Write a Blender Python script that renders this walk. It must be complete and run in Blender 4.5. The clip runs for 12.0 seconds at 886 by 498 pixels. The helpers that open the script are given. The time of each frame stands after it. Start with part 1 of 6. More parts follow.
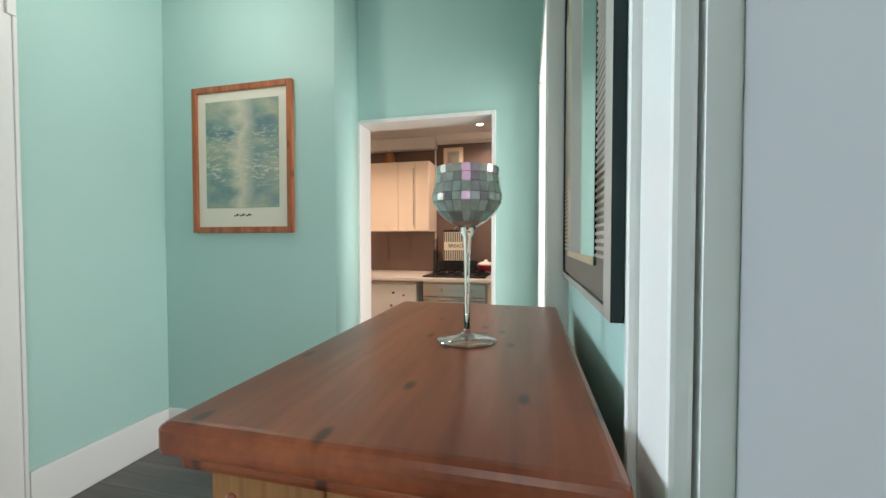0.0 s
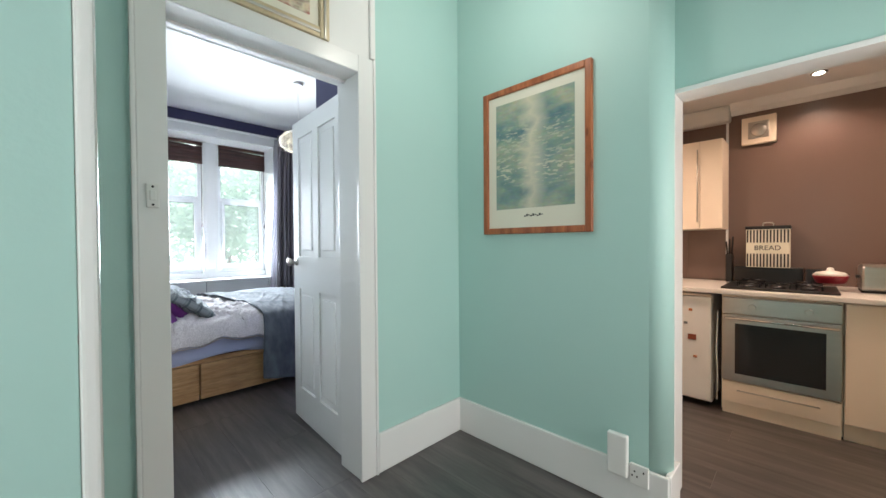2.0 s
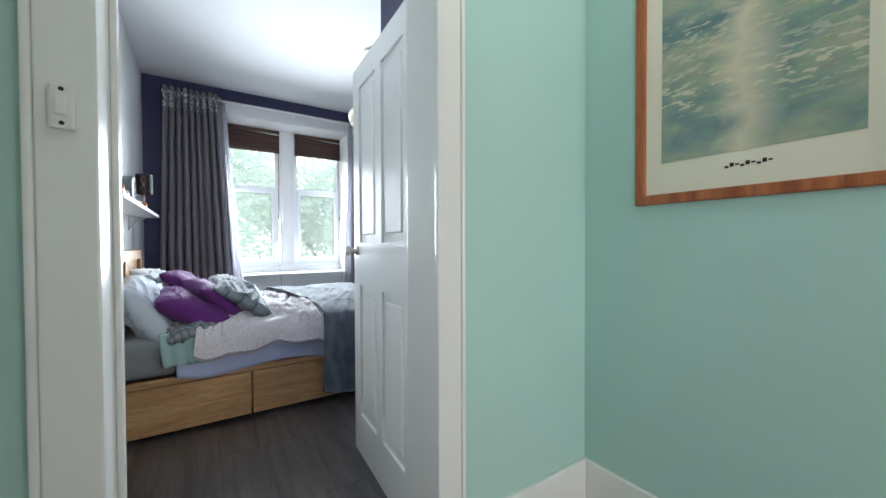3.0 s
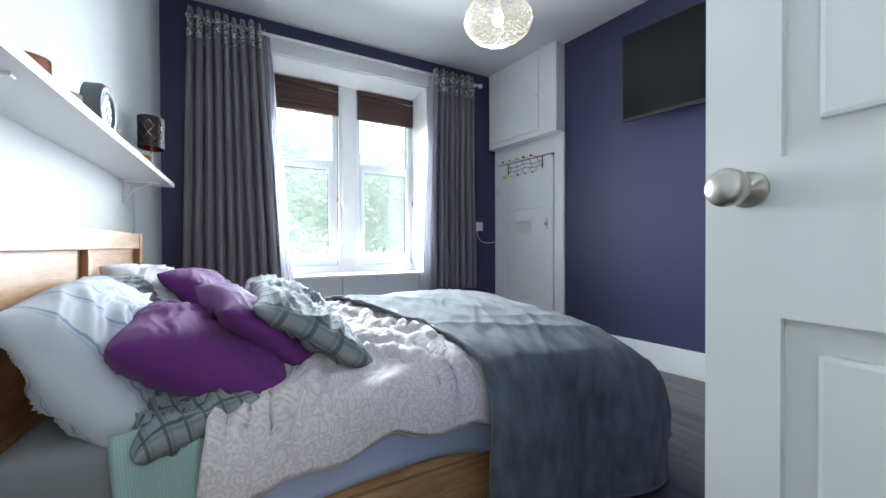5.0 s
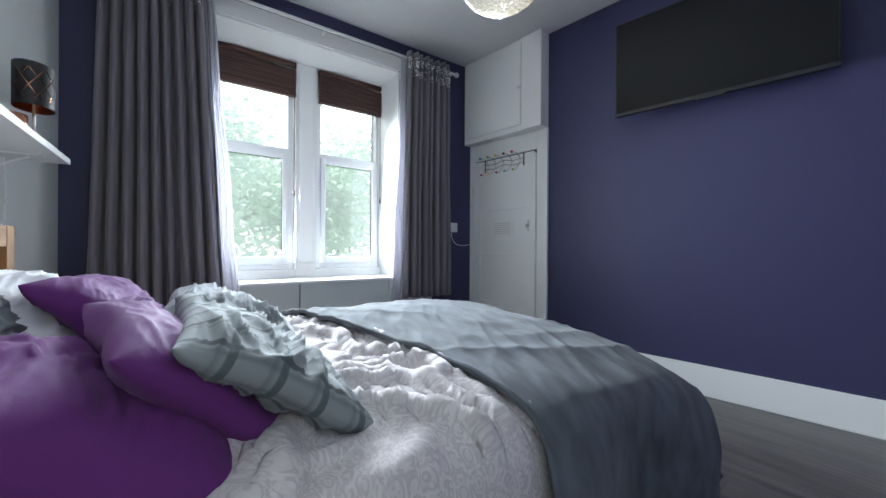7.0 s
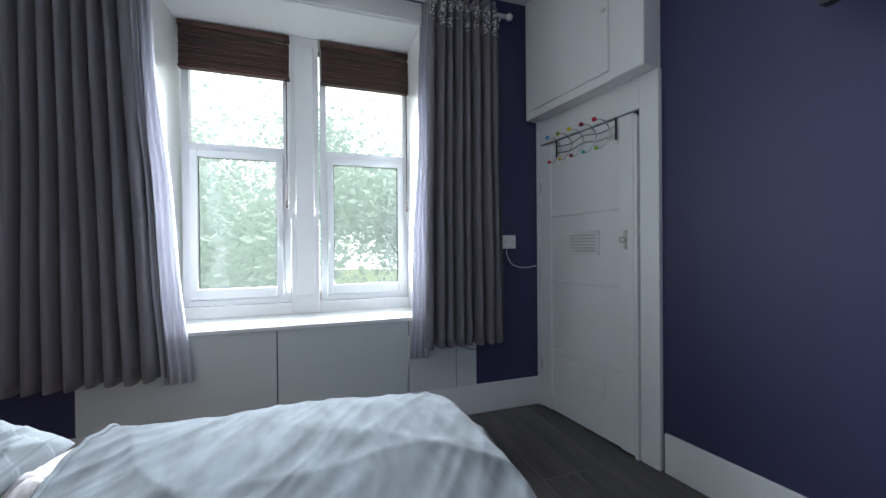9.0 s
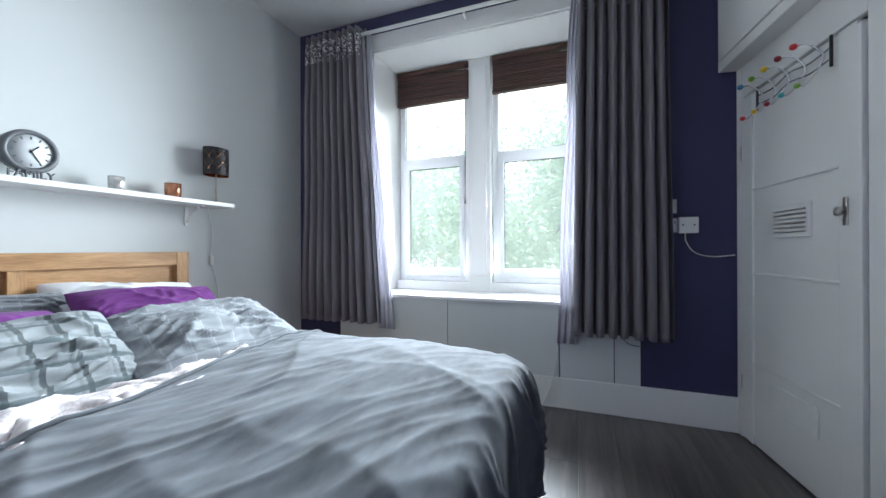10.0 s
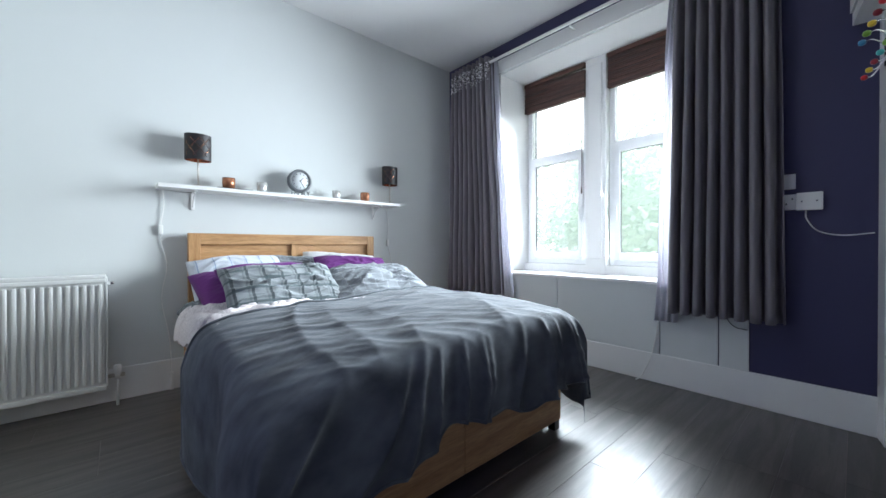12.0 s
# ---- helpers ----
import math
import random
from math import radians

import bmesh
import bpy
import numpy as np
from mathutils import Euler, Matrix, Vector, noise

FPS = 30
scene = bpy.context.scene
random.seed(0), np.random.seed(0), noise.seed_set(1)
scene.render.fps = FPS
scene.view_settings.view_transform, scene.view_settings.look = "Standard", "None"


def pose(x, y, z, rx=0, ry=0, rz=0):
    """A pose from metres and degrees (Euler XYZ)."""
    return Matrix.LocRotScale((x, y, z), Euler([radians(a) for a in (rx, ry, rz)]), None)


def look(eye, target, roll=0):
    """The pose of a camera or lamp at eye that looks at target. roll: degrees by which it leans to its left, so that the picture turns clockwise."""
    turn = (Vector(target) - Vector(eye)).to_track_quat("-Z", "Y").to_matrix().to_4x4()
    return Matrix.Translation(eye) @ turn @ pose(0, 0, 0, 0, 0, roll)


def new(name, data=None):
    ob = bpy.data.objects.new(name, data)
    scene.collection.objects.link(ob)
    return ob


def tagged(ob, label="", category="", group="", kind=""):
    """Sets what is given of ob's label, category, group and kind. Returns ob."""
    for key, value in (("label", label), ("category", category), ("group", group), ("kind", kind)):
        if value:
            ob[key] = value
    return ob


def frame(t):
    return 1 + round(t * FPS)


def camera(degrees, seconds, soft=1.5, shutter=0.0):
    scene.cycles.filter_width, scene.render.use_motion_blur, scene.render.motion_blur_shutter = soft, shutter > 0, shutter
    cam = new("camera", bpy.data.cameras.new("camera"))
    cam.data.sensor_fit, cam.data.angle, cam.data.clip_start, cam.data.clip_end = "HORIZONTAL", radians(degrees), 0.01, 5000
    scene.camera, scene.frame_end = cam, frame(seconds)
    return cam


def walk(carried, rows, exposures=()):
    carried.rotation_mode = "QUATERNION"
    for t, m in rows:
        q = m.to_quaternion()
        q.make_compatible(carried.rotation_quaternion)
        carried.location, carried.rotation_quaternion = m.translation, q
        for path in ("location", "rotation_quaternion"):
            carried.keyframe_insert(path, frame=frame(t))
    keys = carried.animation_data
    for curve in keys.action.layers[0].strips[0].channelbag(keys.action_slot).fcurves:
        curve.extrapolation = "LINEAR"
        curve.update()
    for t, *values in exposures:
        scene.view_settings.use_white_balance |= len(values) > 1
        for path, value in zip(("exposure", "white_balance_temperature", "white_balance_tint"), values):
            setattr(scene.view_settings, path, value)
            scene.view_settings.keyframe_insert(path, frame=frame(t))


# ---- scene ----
cam = camera(100.8, 12.0)
EXPOSURES = [(0, 0.84), (1.0, 0.98), (3.0, 0.72), (3.7, 0.66), (5.2, 0.88), (7.0, 0.5), (8.8, 0.22), (9.5, 0.5), (10.0, 0.6), (10.5, 0.66), (12, 0.7)]
PATH = [
    (0, (-0.337, 0.625, 1.21), (-0.785, 2.573, 1.161), 0.0),
    (0.5, (-0.413, 0.584, 1.224), (-1.228, 2.41, 1.186), -0.4),
    (1, (-0.481, 0.588, 1.233), (-1.544, 2.282, 1.201), -0.4),
    (1.5, (-0.617, 0.593, 1.228), (-1.874, 2.148, 1.2), -0.4),
    (2, (-0.84, 0.635, 1.197), (-2.25, 2.053, 1.169), -0.4),
    (2.5, (-1.123, 0.796, 1.161), (-2.668, 2.066, 1.134), -0.4),
    (3, (-1.473, 1.032, 1.118), (-3.144, 2.131, 1.084), -0.2),
    (3.5, (-1.91, 1.196, 1.077), (-3.692, 2.103, 1.04), -0.1),
    (5.5, (-3.267, 1.028, 0.98), (-5.003, 2.021, 0.979), -0.1),
    (6, (-3.327, 0.997, 0.964), (-5.012, 2.074, 0.971), 0.3),
    (6.5, (-3.441, 0.982, 1.001), (-5.076, 2.134, 0.999), -0.2),
    (7, (-3.517, 1.106, 0.992), (-5.145, 2.267, 0.992), 0.3),
    (9, (-4.234, 2.165, 1.187), (-6.135, 2.787, 1.177), -0.5),
    (9.5, (-4.131, 2.486, 1.137), (-6.131, 2.461, 1.139), -0.4),
    (10, (-4.03, 2.846, 1.079), (-5.902, 2.141, 1.081), -0.2),
    (10.5, (-3.924, 3.229, 1.022), (-5.551, 2.067, 1.017), -0.2),
    (11, (-3.849, 3.453, 0.972), (-5.321, 2.1, 0.966), -0.1),
    (11.5, (-3.801, 3.576, 0.965), (-5.174, 2.121, 0.954), -0.0),
    (12, (-3.769, 3.625, 0.975), (-5.097, 2.13, 0.96), -0.1),
]
walk(cam, [(t, look(eye, target, roll)) for t, eye, target, roll in PATH], EXPOSURES)

# ---- world and large lights ----
world = bpy.data.worlds.new("sky")
scene.world = world
world.use_nodes = True
_sky = world.node_tree.nodes.new("ShaderNodeTexSky")
_sky.sky_type = "NISHITA"
_sky.sun_disc = False
_sky.sun_elevation = radians(52.5)
_sky.sun_rotation = radians(74)
_sky.air_density, _sky.dust_density = 1.0, 8.0
world.node_tree.links.new(_sky.outputs[0], world.node_tree.nodes["Background"].inputs[0])
world.node_tree.nodes["Background"].inputs[1].default_value = 0.15

SUN = new("sun", bpy.data.lights.new("sun", "SUN"))
SUN.data.energy, SUN.data.angle, SUN.data.color = 5.0, radians(10), (1, 0.97, 0.92)
SUN.matrix_world = look((14, 4, 19), (0, 0, 0))


def area_lamp(name, loc, target, sx, sy, watts, color):
    d = bpy.data.lights.new(name, "AREA")
    d.shape, d.size, d.size_y, d.energy, d.color = "RECTANGLE", sx, sy, watts, color
    ob = new(name, d)
    ob.matrix_world = look(loc, target)
    return ob


def point_lamp(name, loc, watts, color, radius=0.05):
    d = bpy.data.lights.new(name, "POINT")
    d.energy, d.color, d.shadow_soft_size = watts, color, radius
    ob = new(name, d)
    ob.location = loc
    return ob


# sky light in the window opening
area_lamp("window_daylight", (-7.02, 2.05, 1.52), (-5.0, 2.05, 1.30), 1.45, 1.30, 112, (0.80, 0.91, 1.0)).data.spread = radians(108)
# bright overcast distance beyond the trees
_m = bpy.data.materials.new("overcast_distance")
_m.use_nodes = True
_m.node_tree.nodes["Principled BSDF"].inputs["Base Color"].default_value = (0.0, 0.0, 0.0, 1)
_m.node_tree.nodes["Principled BSDF"].inputs["Emission Color"].default_value = (0.90, 0.97, 1.0, 1)
_m.node_tree.nodes["Principled BSDF"].inputs["Emission Strength"].default_value = 2.6
_me = bpy.data.meshes.new("backdrop")
_me.from_pydata([(-80, -120, -4), (-80, 120, -4), (-80, 120, 90), (-80, -120, 90)], [], [(0, 1, 2, 3)])
_me.materials.append(_m)
tagged(new("backdrop", _me), "bright overcast sky in the distance", "sky", "", "structure")
# the lamps that hang in the rooms
point_lamp("bedroom_bulb", (-4.86, 2.41, 2.34), 1.6, (1.0, 0.86, 0.68), 0.04)
point_lamp("hall_bulb", (-1.74, 1.86, 2.40), 4.0, (1.0, 0.95, 0.88), 0.12)
# added fill lamp for the hall, in an unseen opening of its side wall
area_lamp("hall_fill", (-0.17, -0.40, 1.55), (-1.9, 2.3, 1.2), 0.82, 1.4, 5, (1.0, 0.97, 0.93)).data.spread = radians(112)
# daylight from the bright room beyond the open side door
area_lamp("side_room_daylight", (0.50, 2.10, 1.15), (-2.0, 1.9, 1.0), 0.66, 1.6, 15, (1.0, 0.97, 0.94))
for _i, (_x, _y) in enumerate(((-0.79, 4.19), (-1.75, 3.3), (-0.15, 3.5))):
    _d = bpy.data.lights.new("kitchen_downlight", "SPOT")
    _d.energy, _d.color, _d.spot_size, _d.spot_blend, _d.shadow_soft_size = (16, 33, 33)[_i], (1.0, 0.70, 0.52), radians(150), 0.6, 0.04
    _o = new("kitchen_downlight", _d)
    _o.location = (_x, _y, 2.31)


# ---- materials ----
def lin(r, g, b):
    return tuple((c / 12.92 if c <= 0.04045 else ((c + 0.055) / 1.055) ** 2.4) for c in (r / 255, g / 255, b / 255))


def mat(name, color, rough=0.6, metal=0.0, var=0.08, scale=6.0, bump=0.05, fine=180.0, spec=0.5, stretch=(1, 1, 1), coat=0.0, sheen=0.0, rand=0.0, trans=0.0, bdist=0.003, rvar=0.05, rot=0.0):
    """Paint, cloth or metal with variation at two scales and a fine relief."""
    m = bpy.data.materials.new(name)
    m.use_nodes = True
    nt = m.node_tree
    b = nt.nodes["Principled BSDF"]
    b.inputs["Roughness"].default_value = rough
    b.inputs["Metallic"].default_value = metal
    b.inputs["Specular IOR Level"].default_value = spec
    b.inputs["Coat Weight"].default_value = coat
    b.inputs["Coat Roughness"].default_value = 0.15
    b.inputs["Sheen Weight"].default_value = sheen
    b.inputs["Transmission Weight"].default_value = trans
    tc = nt.nodes.new("ShaderNodeTexCoord")
    mp = nt.nodes.new("ShaderNodeMapping")
    mp.inputs["Scale"].default_value = stretch
    mp.inputs["Rotation"].default_value = (0, 0, rot)
    nt.links.new(tc.outputs["Object"], mp.inputs[0])
    n1 = nt.nodes.new("ShaderNodeTexNoise")
    n1.inputs["Scale"].default_value = scale
    n1.inputs["Detail"].default_value = 5
    nt.links.new(mp.outputs[0], n1.inputs[0])
    n2 = nt.nodes.new("ShaderNodeTexNoise")
    n2.inputs["Scale"].default_value = fine
    n2.inputs["Detail"].default_value = 3
    nt.links.new(mp.outputs[0], n2.inputs[0])
    mix = nt.nodes.new("ShaderNodeMix")
    mix.data_type = "RGBA"
    lo = tuple(max(0, c * (1 - var)) for c in color) + (1,)
    hi = tuple(min(1, c * (1 + var)) for c in color) + (1,)
    mix.inputs[6].default_value, mix.inputs[7].default_value = lo, hi
    nt.links.new(n1.outputs[0], mix.inputs[0])
    out = mix.outputs[2]
    if rand > 0:
        oi = nt.nodes.new("ShaderNodeObjectInfo")
        hs = nt.nodes.new("ShaderNodeHueSaturation")
        mr = nt.nodes.new("ShaderNodeMapRange")
        mr.inputs[3].default_value, mr.inputs[4].default_value = 1 - rand, 1 + rand
        nt.links.new(oi.outputs["Random"], mr.inputs[0])
        nt.links.new(mr.outputs[0], hs.inputs["Value"])
        nt.links.new(out, hs.inputs["Color"])
        out = hs.outputs[0]
    nt.links.new(out, b.inputs["Base Color"])
    if bump > 0:
        bp = nt.nodes.new("ShaderNodeBump")
        bp.inputs["Strength"].default_value = bump
        bp.inputs["Distance"].default_value = bdist
        nt.links.new(n2.outputs[0], bp.inputs["Height"])
        nt.links.new(bp.outputs[0], b.inputs["Normal"])
    rr = nt.nodes.new("ShaderNodeMapRange")
    rr.inputs[3].default_value, rr.inputs[4].default_value = max(0.01, rough - rvar), min(1, rough + rvar)
    nt.links.new(n1.outputs[0], rr.inputs[0])
    nt.links.new(rr.outputs[0], b.inputs["Roughness"])
    return m


def wood(name, light, dark, axis="X", rough=0.45, scale=1.0, knots=0.0, rand=0.0, coat=0.0, bump=0.12, fine=0.35, crough=0.2):
    """Grained wood; the grain runs along the axis named."""
    m = bpy.data.materials.new(name)
    m.use_nodes = True
    nt = m.node_tree
    b = nt.nodes["Principled BSDF"]
    b.inputs["Roughness"].default_value = rough
    b.inputs["Coat Weight"].default_value = coat
    b.inputs["Coat Roughness"].default_value = crough
    tc = nt.nodes.new("ShaderNodeTexCoord")
    oi = nt.nodes.new("ShaderNodeObjectInfo")
    add = nt.nodes.new("ShaderNodeVectorMath")
    add.operation = "MULTIPLY_ADD"
    comb = nt.nodes.new("ShaderNodeCombineXYZ")
    for k in range(3):
        nt.links.new(oi.outputs["Random"], comb.inputs[k])
    add.inputs[1].default_value = (37.0, 53.0, 19.0) if rand > 0 else (0, 0, 0)
    nt.links.new(comb.outputs[0], add.inputs[0])
    nt.links.new(tc.outputs["Object"], add.inputs[2])
    mp = nt.nodes.new("ShaderNodeMapping")
    st = {"X": (1.2, 14, 14), "Y": (14, 1.2, 14), "Z": (14, 14, 1.2)}[axis]
    mp.inputs["Scale"].default_value = tuple(v * scale for v in st)
    nt.links.new(add.outputs[0], mp.inputs[0])
    n1 = nt.nodes.new("ShaderNodeTexNoise")
    n1.inputs["Scale"].default_value, n1.inputs["Detail"].default_value = 1.6, 6
    n1.inputs["Distortion"].default_value = 0.7
    nt.links.new(mp.outputs[0], n1.inputs[0])
    n2 = nt.nodes.new("ShaderNodeTexNoise")
    n2.inputs["Scale"].default_value, n2.inputs["Detail"].default_value = 14, 4
    nt.links.new(mp.outputs[0], n2.inputs[0])
    ramp = nt.nodes.new("ShaderNodeValToRGB")
    ramp.color_ramp.elements[0].position, ramp.color_ramp.elements[1].position = 0.36, 0.64
    ramp.color_ramp.elements[0].color, ramp.color_ramp.elements[1].color = (*dark, 1), (*light, 1)
    nt.links.new(n1.outputs[0], ramp.inputs[0])
    mul = nt.nodes.new("ShaderNodeMix")
    mul.data_type, mul.blend_type = "RGBA", "MULTIPLY"
    mul.inputs[0].default_value = fine
    r2 = nt.nodes.new("ShaderNodeValToRGB")
    r2.color_ramp.elements[0].position, r2.color_ramp.elements[1].position = 0.35, 0.6
    r2.color_ramp.elements[0].color = (0.35, 0.3, 0.28, 1)
    nt.links.new(n2.outputs[0], r2.inputs[0])
    nt.links.new(ramp.outputs[0], mul.inputs[6])
    nt.links.new(r2.outputs[0], mul.inputs[7])
    out = mul.outputs[2]
    if knots > 0:
        vo = nt.nodes.new("ShaderNodeTexVoronoi")
        vo.voronoi_dimensions = "2D"
        sx, mk = nt.nodes.new("ShaderNodeSeparateXYZ"), nt.nodes.new("ShaderNodeCombineXYZ")
        nt.links.new(add.outputs[0], sx.inputs[0])
        first, second, fa, fb = {"X": (0, 1, 3.0, 8), "Y": (0, 1, 10, 4.6), "Z": (0, 2, 9, 3.0)}[axis]
        for slot, (src_, f_) in enumerate(((first, fa), (second, fb))):
            mm = nt.nodes.new("ShaderNodeMath")
            mm.operation, mm.inputs[1].default_value = "MULTIPLY", f_
            nt.links.new(sx.outputs[src_], mm.inputs[0])
            nt.links.new(mm.outputs[0], mk.inputs[slot])
        nt.links.new(mk.outputs[0], vo.inputs[0])
        vo.inputs["Scale"].default_value = 1.0
        kr = nt.nodes.new("ShaderNodeValToRGB")
        kr.color_ramp.elements[0].position, kr.color_ramp.elements[1].position = 0.035, 0.085
        kr.color_ramp.elements[0].color = (0.22, 0.10, 0.06, 1)
        kr.color_ramp.elements[1].color = (1, 1, 1, 1)
        nt.links.new(vo.outputs["Distance"], kr.inputs[0])
        m3 = nt.nodes.new("ShaderNodeMix")
        m3.data_type, m3.blend_type = "RGBA", "MULTIPLY"
        m3.inputs[0].default_value = knots
        nt.links.new(out, m3.inputs[6])
        nt.links.new(kr.outputs[0], m3.inputs[7])
        out = m3.outputs[2]
    if rand > 0:
        hs = nt.nodes.new("ShaderNodeHueSaturation")
        mr = nt.nodes.new("ShaderNodeMapRange")
        mr.inputs[3].default_value, mr.inputs[4].default_value = 1 - rand, 1 + rand
        nt.links.new(oi.outputs["Random"], mr.inputs[0])
        nt.links.new(mr.outputs[0], hs.inputs["Value"])
        nt.links.new(out, hs.inputs["Color"])
        out = hs.outputs[0]
    nt.links.new(out, b.inputs["Base Color"])
    bp = nt.nodes.new("ShaderNodeBump")
    bp.inputs["Strength"].default_value, bp.inputs["Distance"].default_value = bump, 0.002
    nt.links.new(n2.outputs[0], bp.inputs["Height"])
    nt.links.new(bp.outputs[0], b.inputs["Normal"])
    return m


def glow(name, color, strength):
    m = bpy.data.materials.new(name)
    m.use_nodes = True
    b = m.node_tree.nodes["Principled BSDF"]
    b.inputs["Base Color"].default_value = (*color, 1)
    b.inputs["Emission Color"].default_value = (*color, 1)
    b.inputs["Emission Strength"].default_value = strength
    return m


def glass(name, color=(1, 1, 1), rough=0.0, ior=1.45):
    m = bpy.data.materials.new(name)
    m.use_nodes = True
    b = m.node_tree.nodes["Principled BSDF"]
    b.inputs["Base Color"].default_value = (*color, 1)
    b.inputs["Transmission Weight"].default_value = 1.0
    b.inputs["Roughness"].default_value = rough
    b.inputs["IOR"].default_value = ior
    return m


def pane_glass(name):
    """Thin window glass: clear, with a faint mirror on its face and a pale veil for glare haze."""
    m = bpy.data.materials.new(name)
    m.use_nodes = True
    nt = m.node_tree
    nt.nodes.remove(nt.nodes["Principled BSDF"])
    t, g, mx, fr = (nt.nodes.new("ShaderNodeBsdfTransparent"), nt.nodes.new("ShaderNodeBsdfGlossy"), nt.nodes.new("ShaderNodeMixShader"), nt.nodes.new("ShaderNodeFresnel"))
    g.inputs["Roughness"].default_value = 0.02
    nt.links.new(fr.outputs[0], mx.inputs[0])
    nt.links.new(t.outputs[0], mx.inputs[1])
    nt.links.new(g.outputs[0], mx.inputs[2])
    # whitish translucent layer imitates the haze of the overbright view outside
    veil, veil_mix = nt.nodes.new("ShaderNodeBsdfTranslucent"), nt.nodes.new("ShaderNodeMixShader")
    veil.inputs[0].default_value = (0.92, 0.96, 1.0, 1)
    tc, nz, rg = nt.nodes.new("ShaderNodeTexCoord"), nt.nodes.new("ShaderNodeTexNoise"), nt.nodes.new("ShaderNodeMapRange")
    nz.inputs["Scale"].default_value, nz.inputs["Detail"].default_value = 3.0, 4
    rg.inputs[3].default_value, rg.inputs[4].default_value = 0.10, 0.24
    nt.links.new(tc.outputs["Object"], nz.inputs[0])
    nt.links.new(nz.outputs[0], rg.inputs[0])
    nt.links.new(rg.outputs[0], veil_mix.inputs[0])
    nt.links.new(mx.outputs[0], veil_mix.inputs[1])
    nt.links.new(veil.outputs[0], veil_mix.inputs[2])
    nt.links.new(veil_mix.outputs[0], nt.nodes["Material Output"].inputs[0])
    return m


def plaid(name, base, stripe, pitch, width, axes=(0, 1), second=None, rough=0.9):
    """Woven cloth with stripes along one or two axes of the piece's own texture space."""
    m = mat(name, base, rough, 0, 0.10, 9, 0.25, 420, 0.2, sheen=0.15)
    nt = m.node_tree
    b = nt.nodes["Principled BSDF"]
    src = b.inputs["Base Color"].links[0].from_socket
    tc = nt.nodes.new("ShaderNodeUVMap")
    sp = nt.nodes.new("ShaderNodeSeparateXYZ")
    nt.links.new(tc.outputs[0], sp.inputs[0])
    for a in axes:
        mu = nt.nodes.new("ShaderNodeMath")
        mu.operation, mu.inputs[1].default_value = "MULTIPLY", 1 / pitch
        nt.links.new(sp.outputs[a], mu.inputs[0])
        fr = nt.nodes.new("ShaderNodeMath")
        fr.operation = "FRACT"
        nt.links.new(mu.outputs[0], fr.inputs[0])
        ramp = nt.nodes.new("ShaderNodeValToRGB")
        e = ramp.color_ramp.elements
        e[0].position, e[0].color = width * 0.75, (0.85, 0.85, 0.85, 1)
        e[1].position, e[1].color = width, (0, 0, 0, 1)
        x = e.new(width * 1.7)
        x.color = (0.4, 0.4, 0.4, 1)
        y = e.new(width * 2.1)
        y.color = (0, 0, 0, 1)
        nt.links.new(fr.outputs[0], ramp.inputs[0])
        mx = nt.nodes.new("ShaderNodeMix")
        mx.data_type = "RGBA"
        mx.inputs[7].default_value = (*(second if second and a == axes[-1] else stripe), 1)
        nt.links.new(ramp.outputs[0], mx.inputs[0])
        nt.links.new(src, mx.inputs[6])
        src = mx.outputs[2]
    nt.links.new(src, b.inputs["Base Color"])
    return m


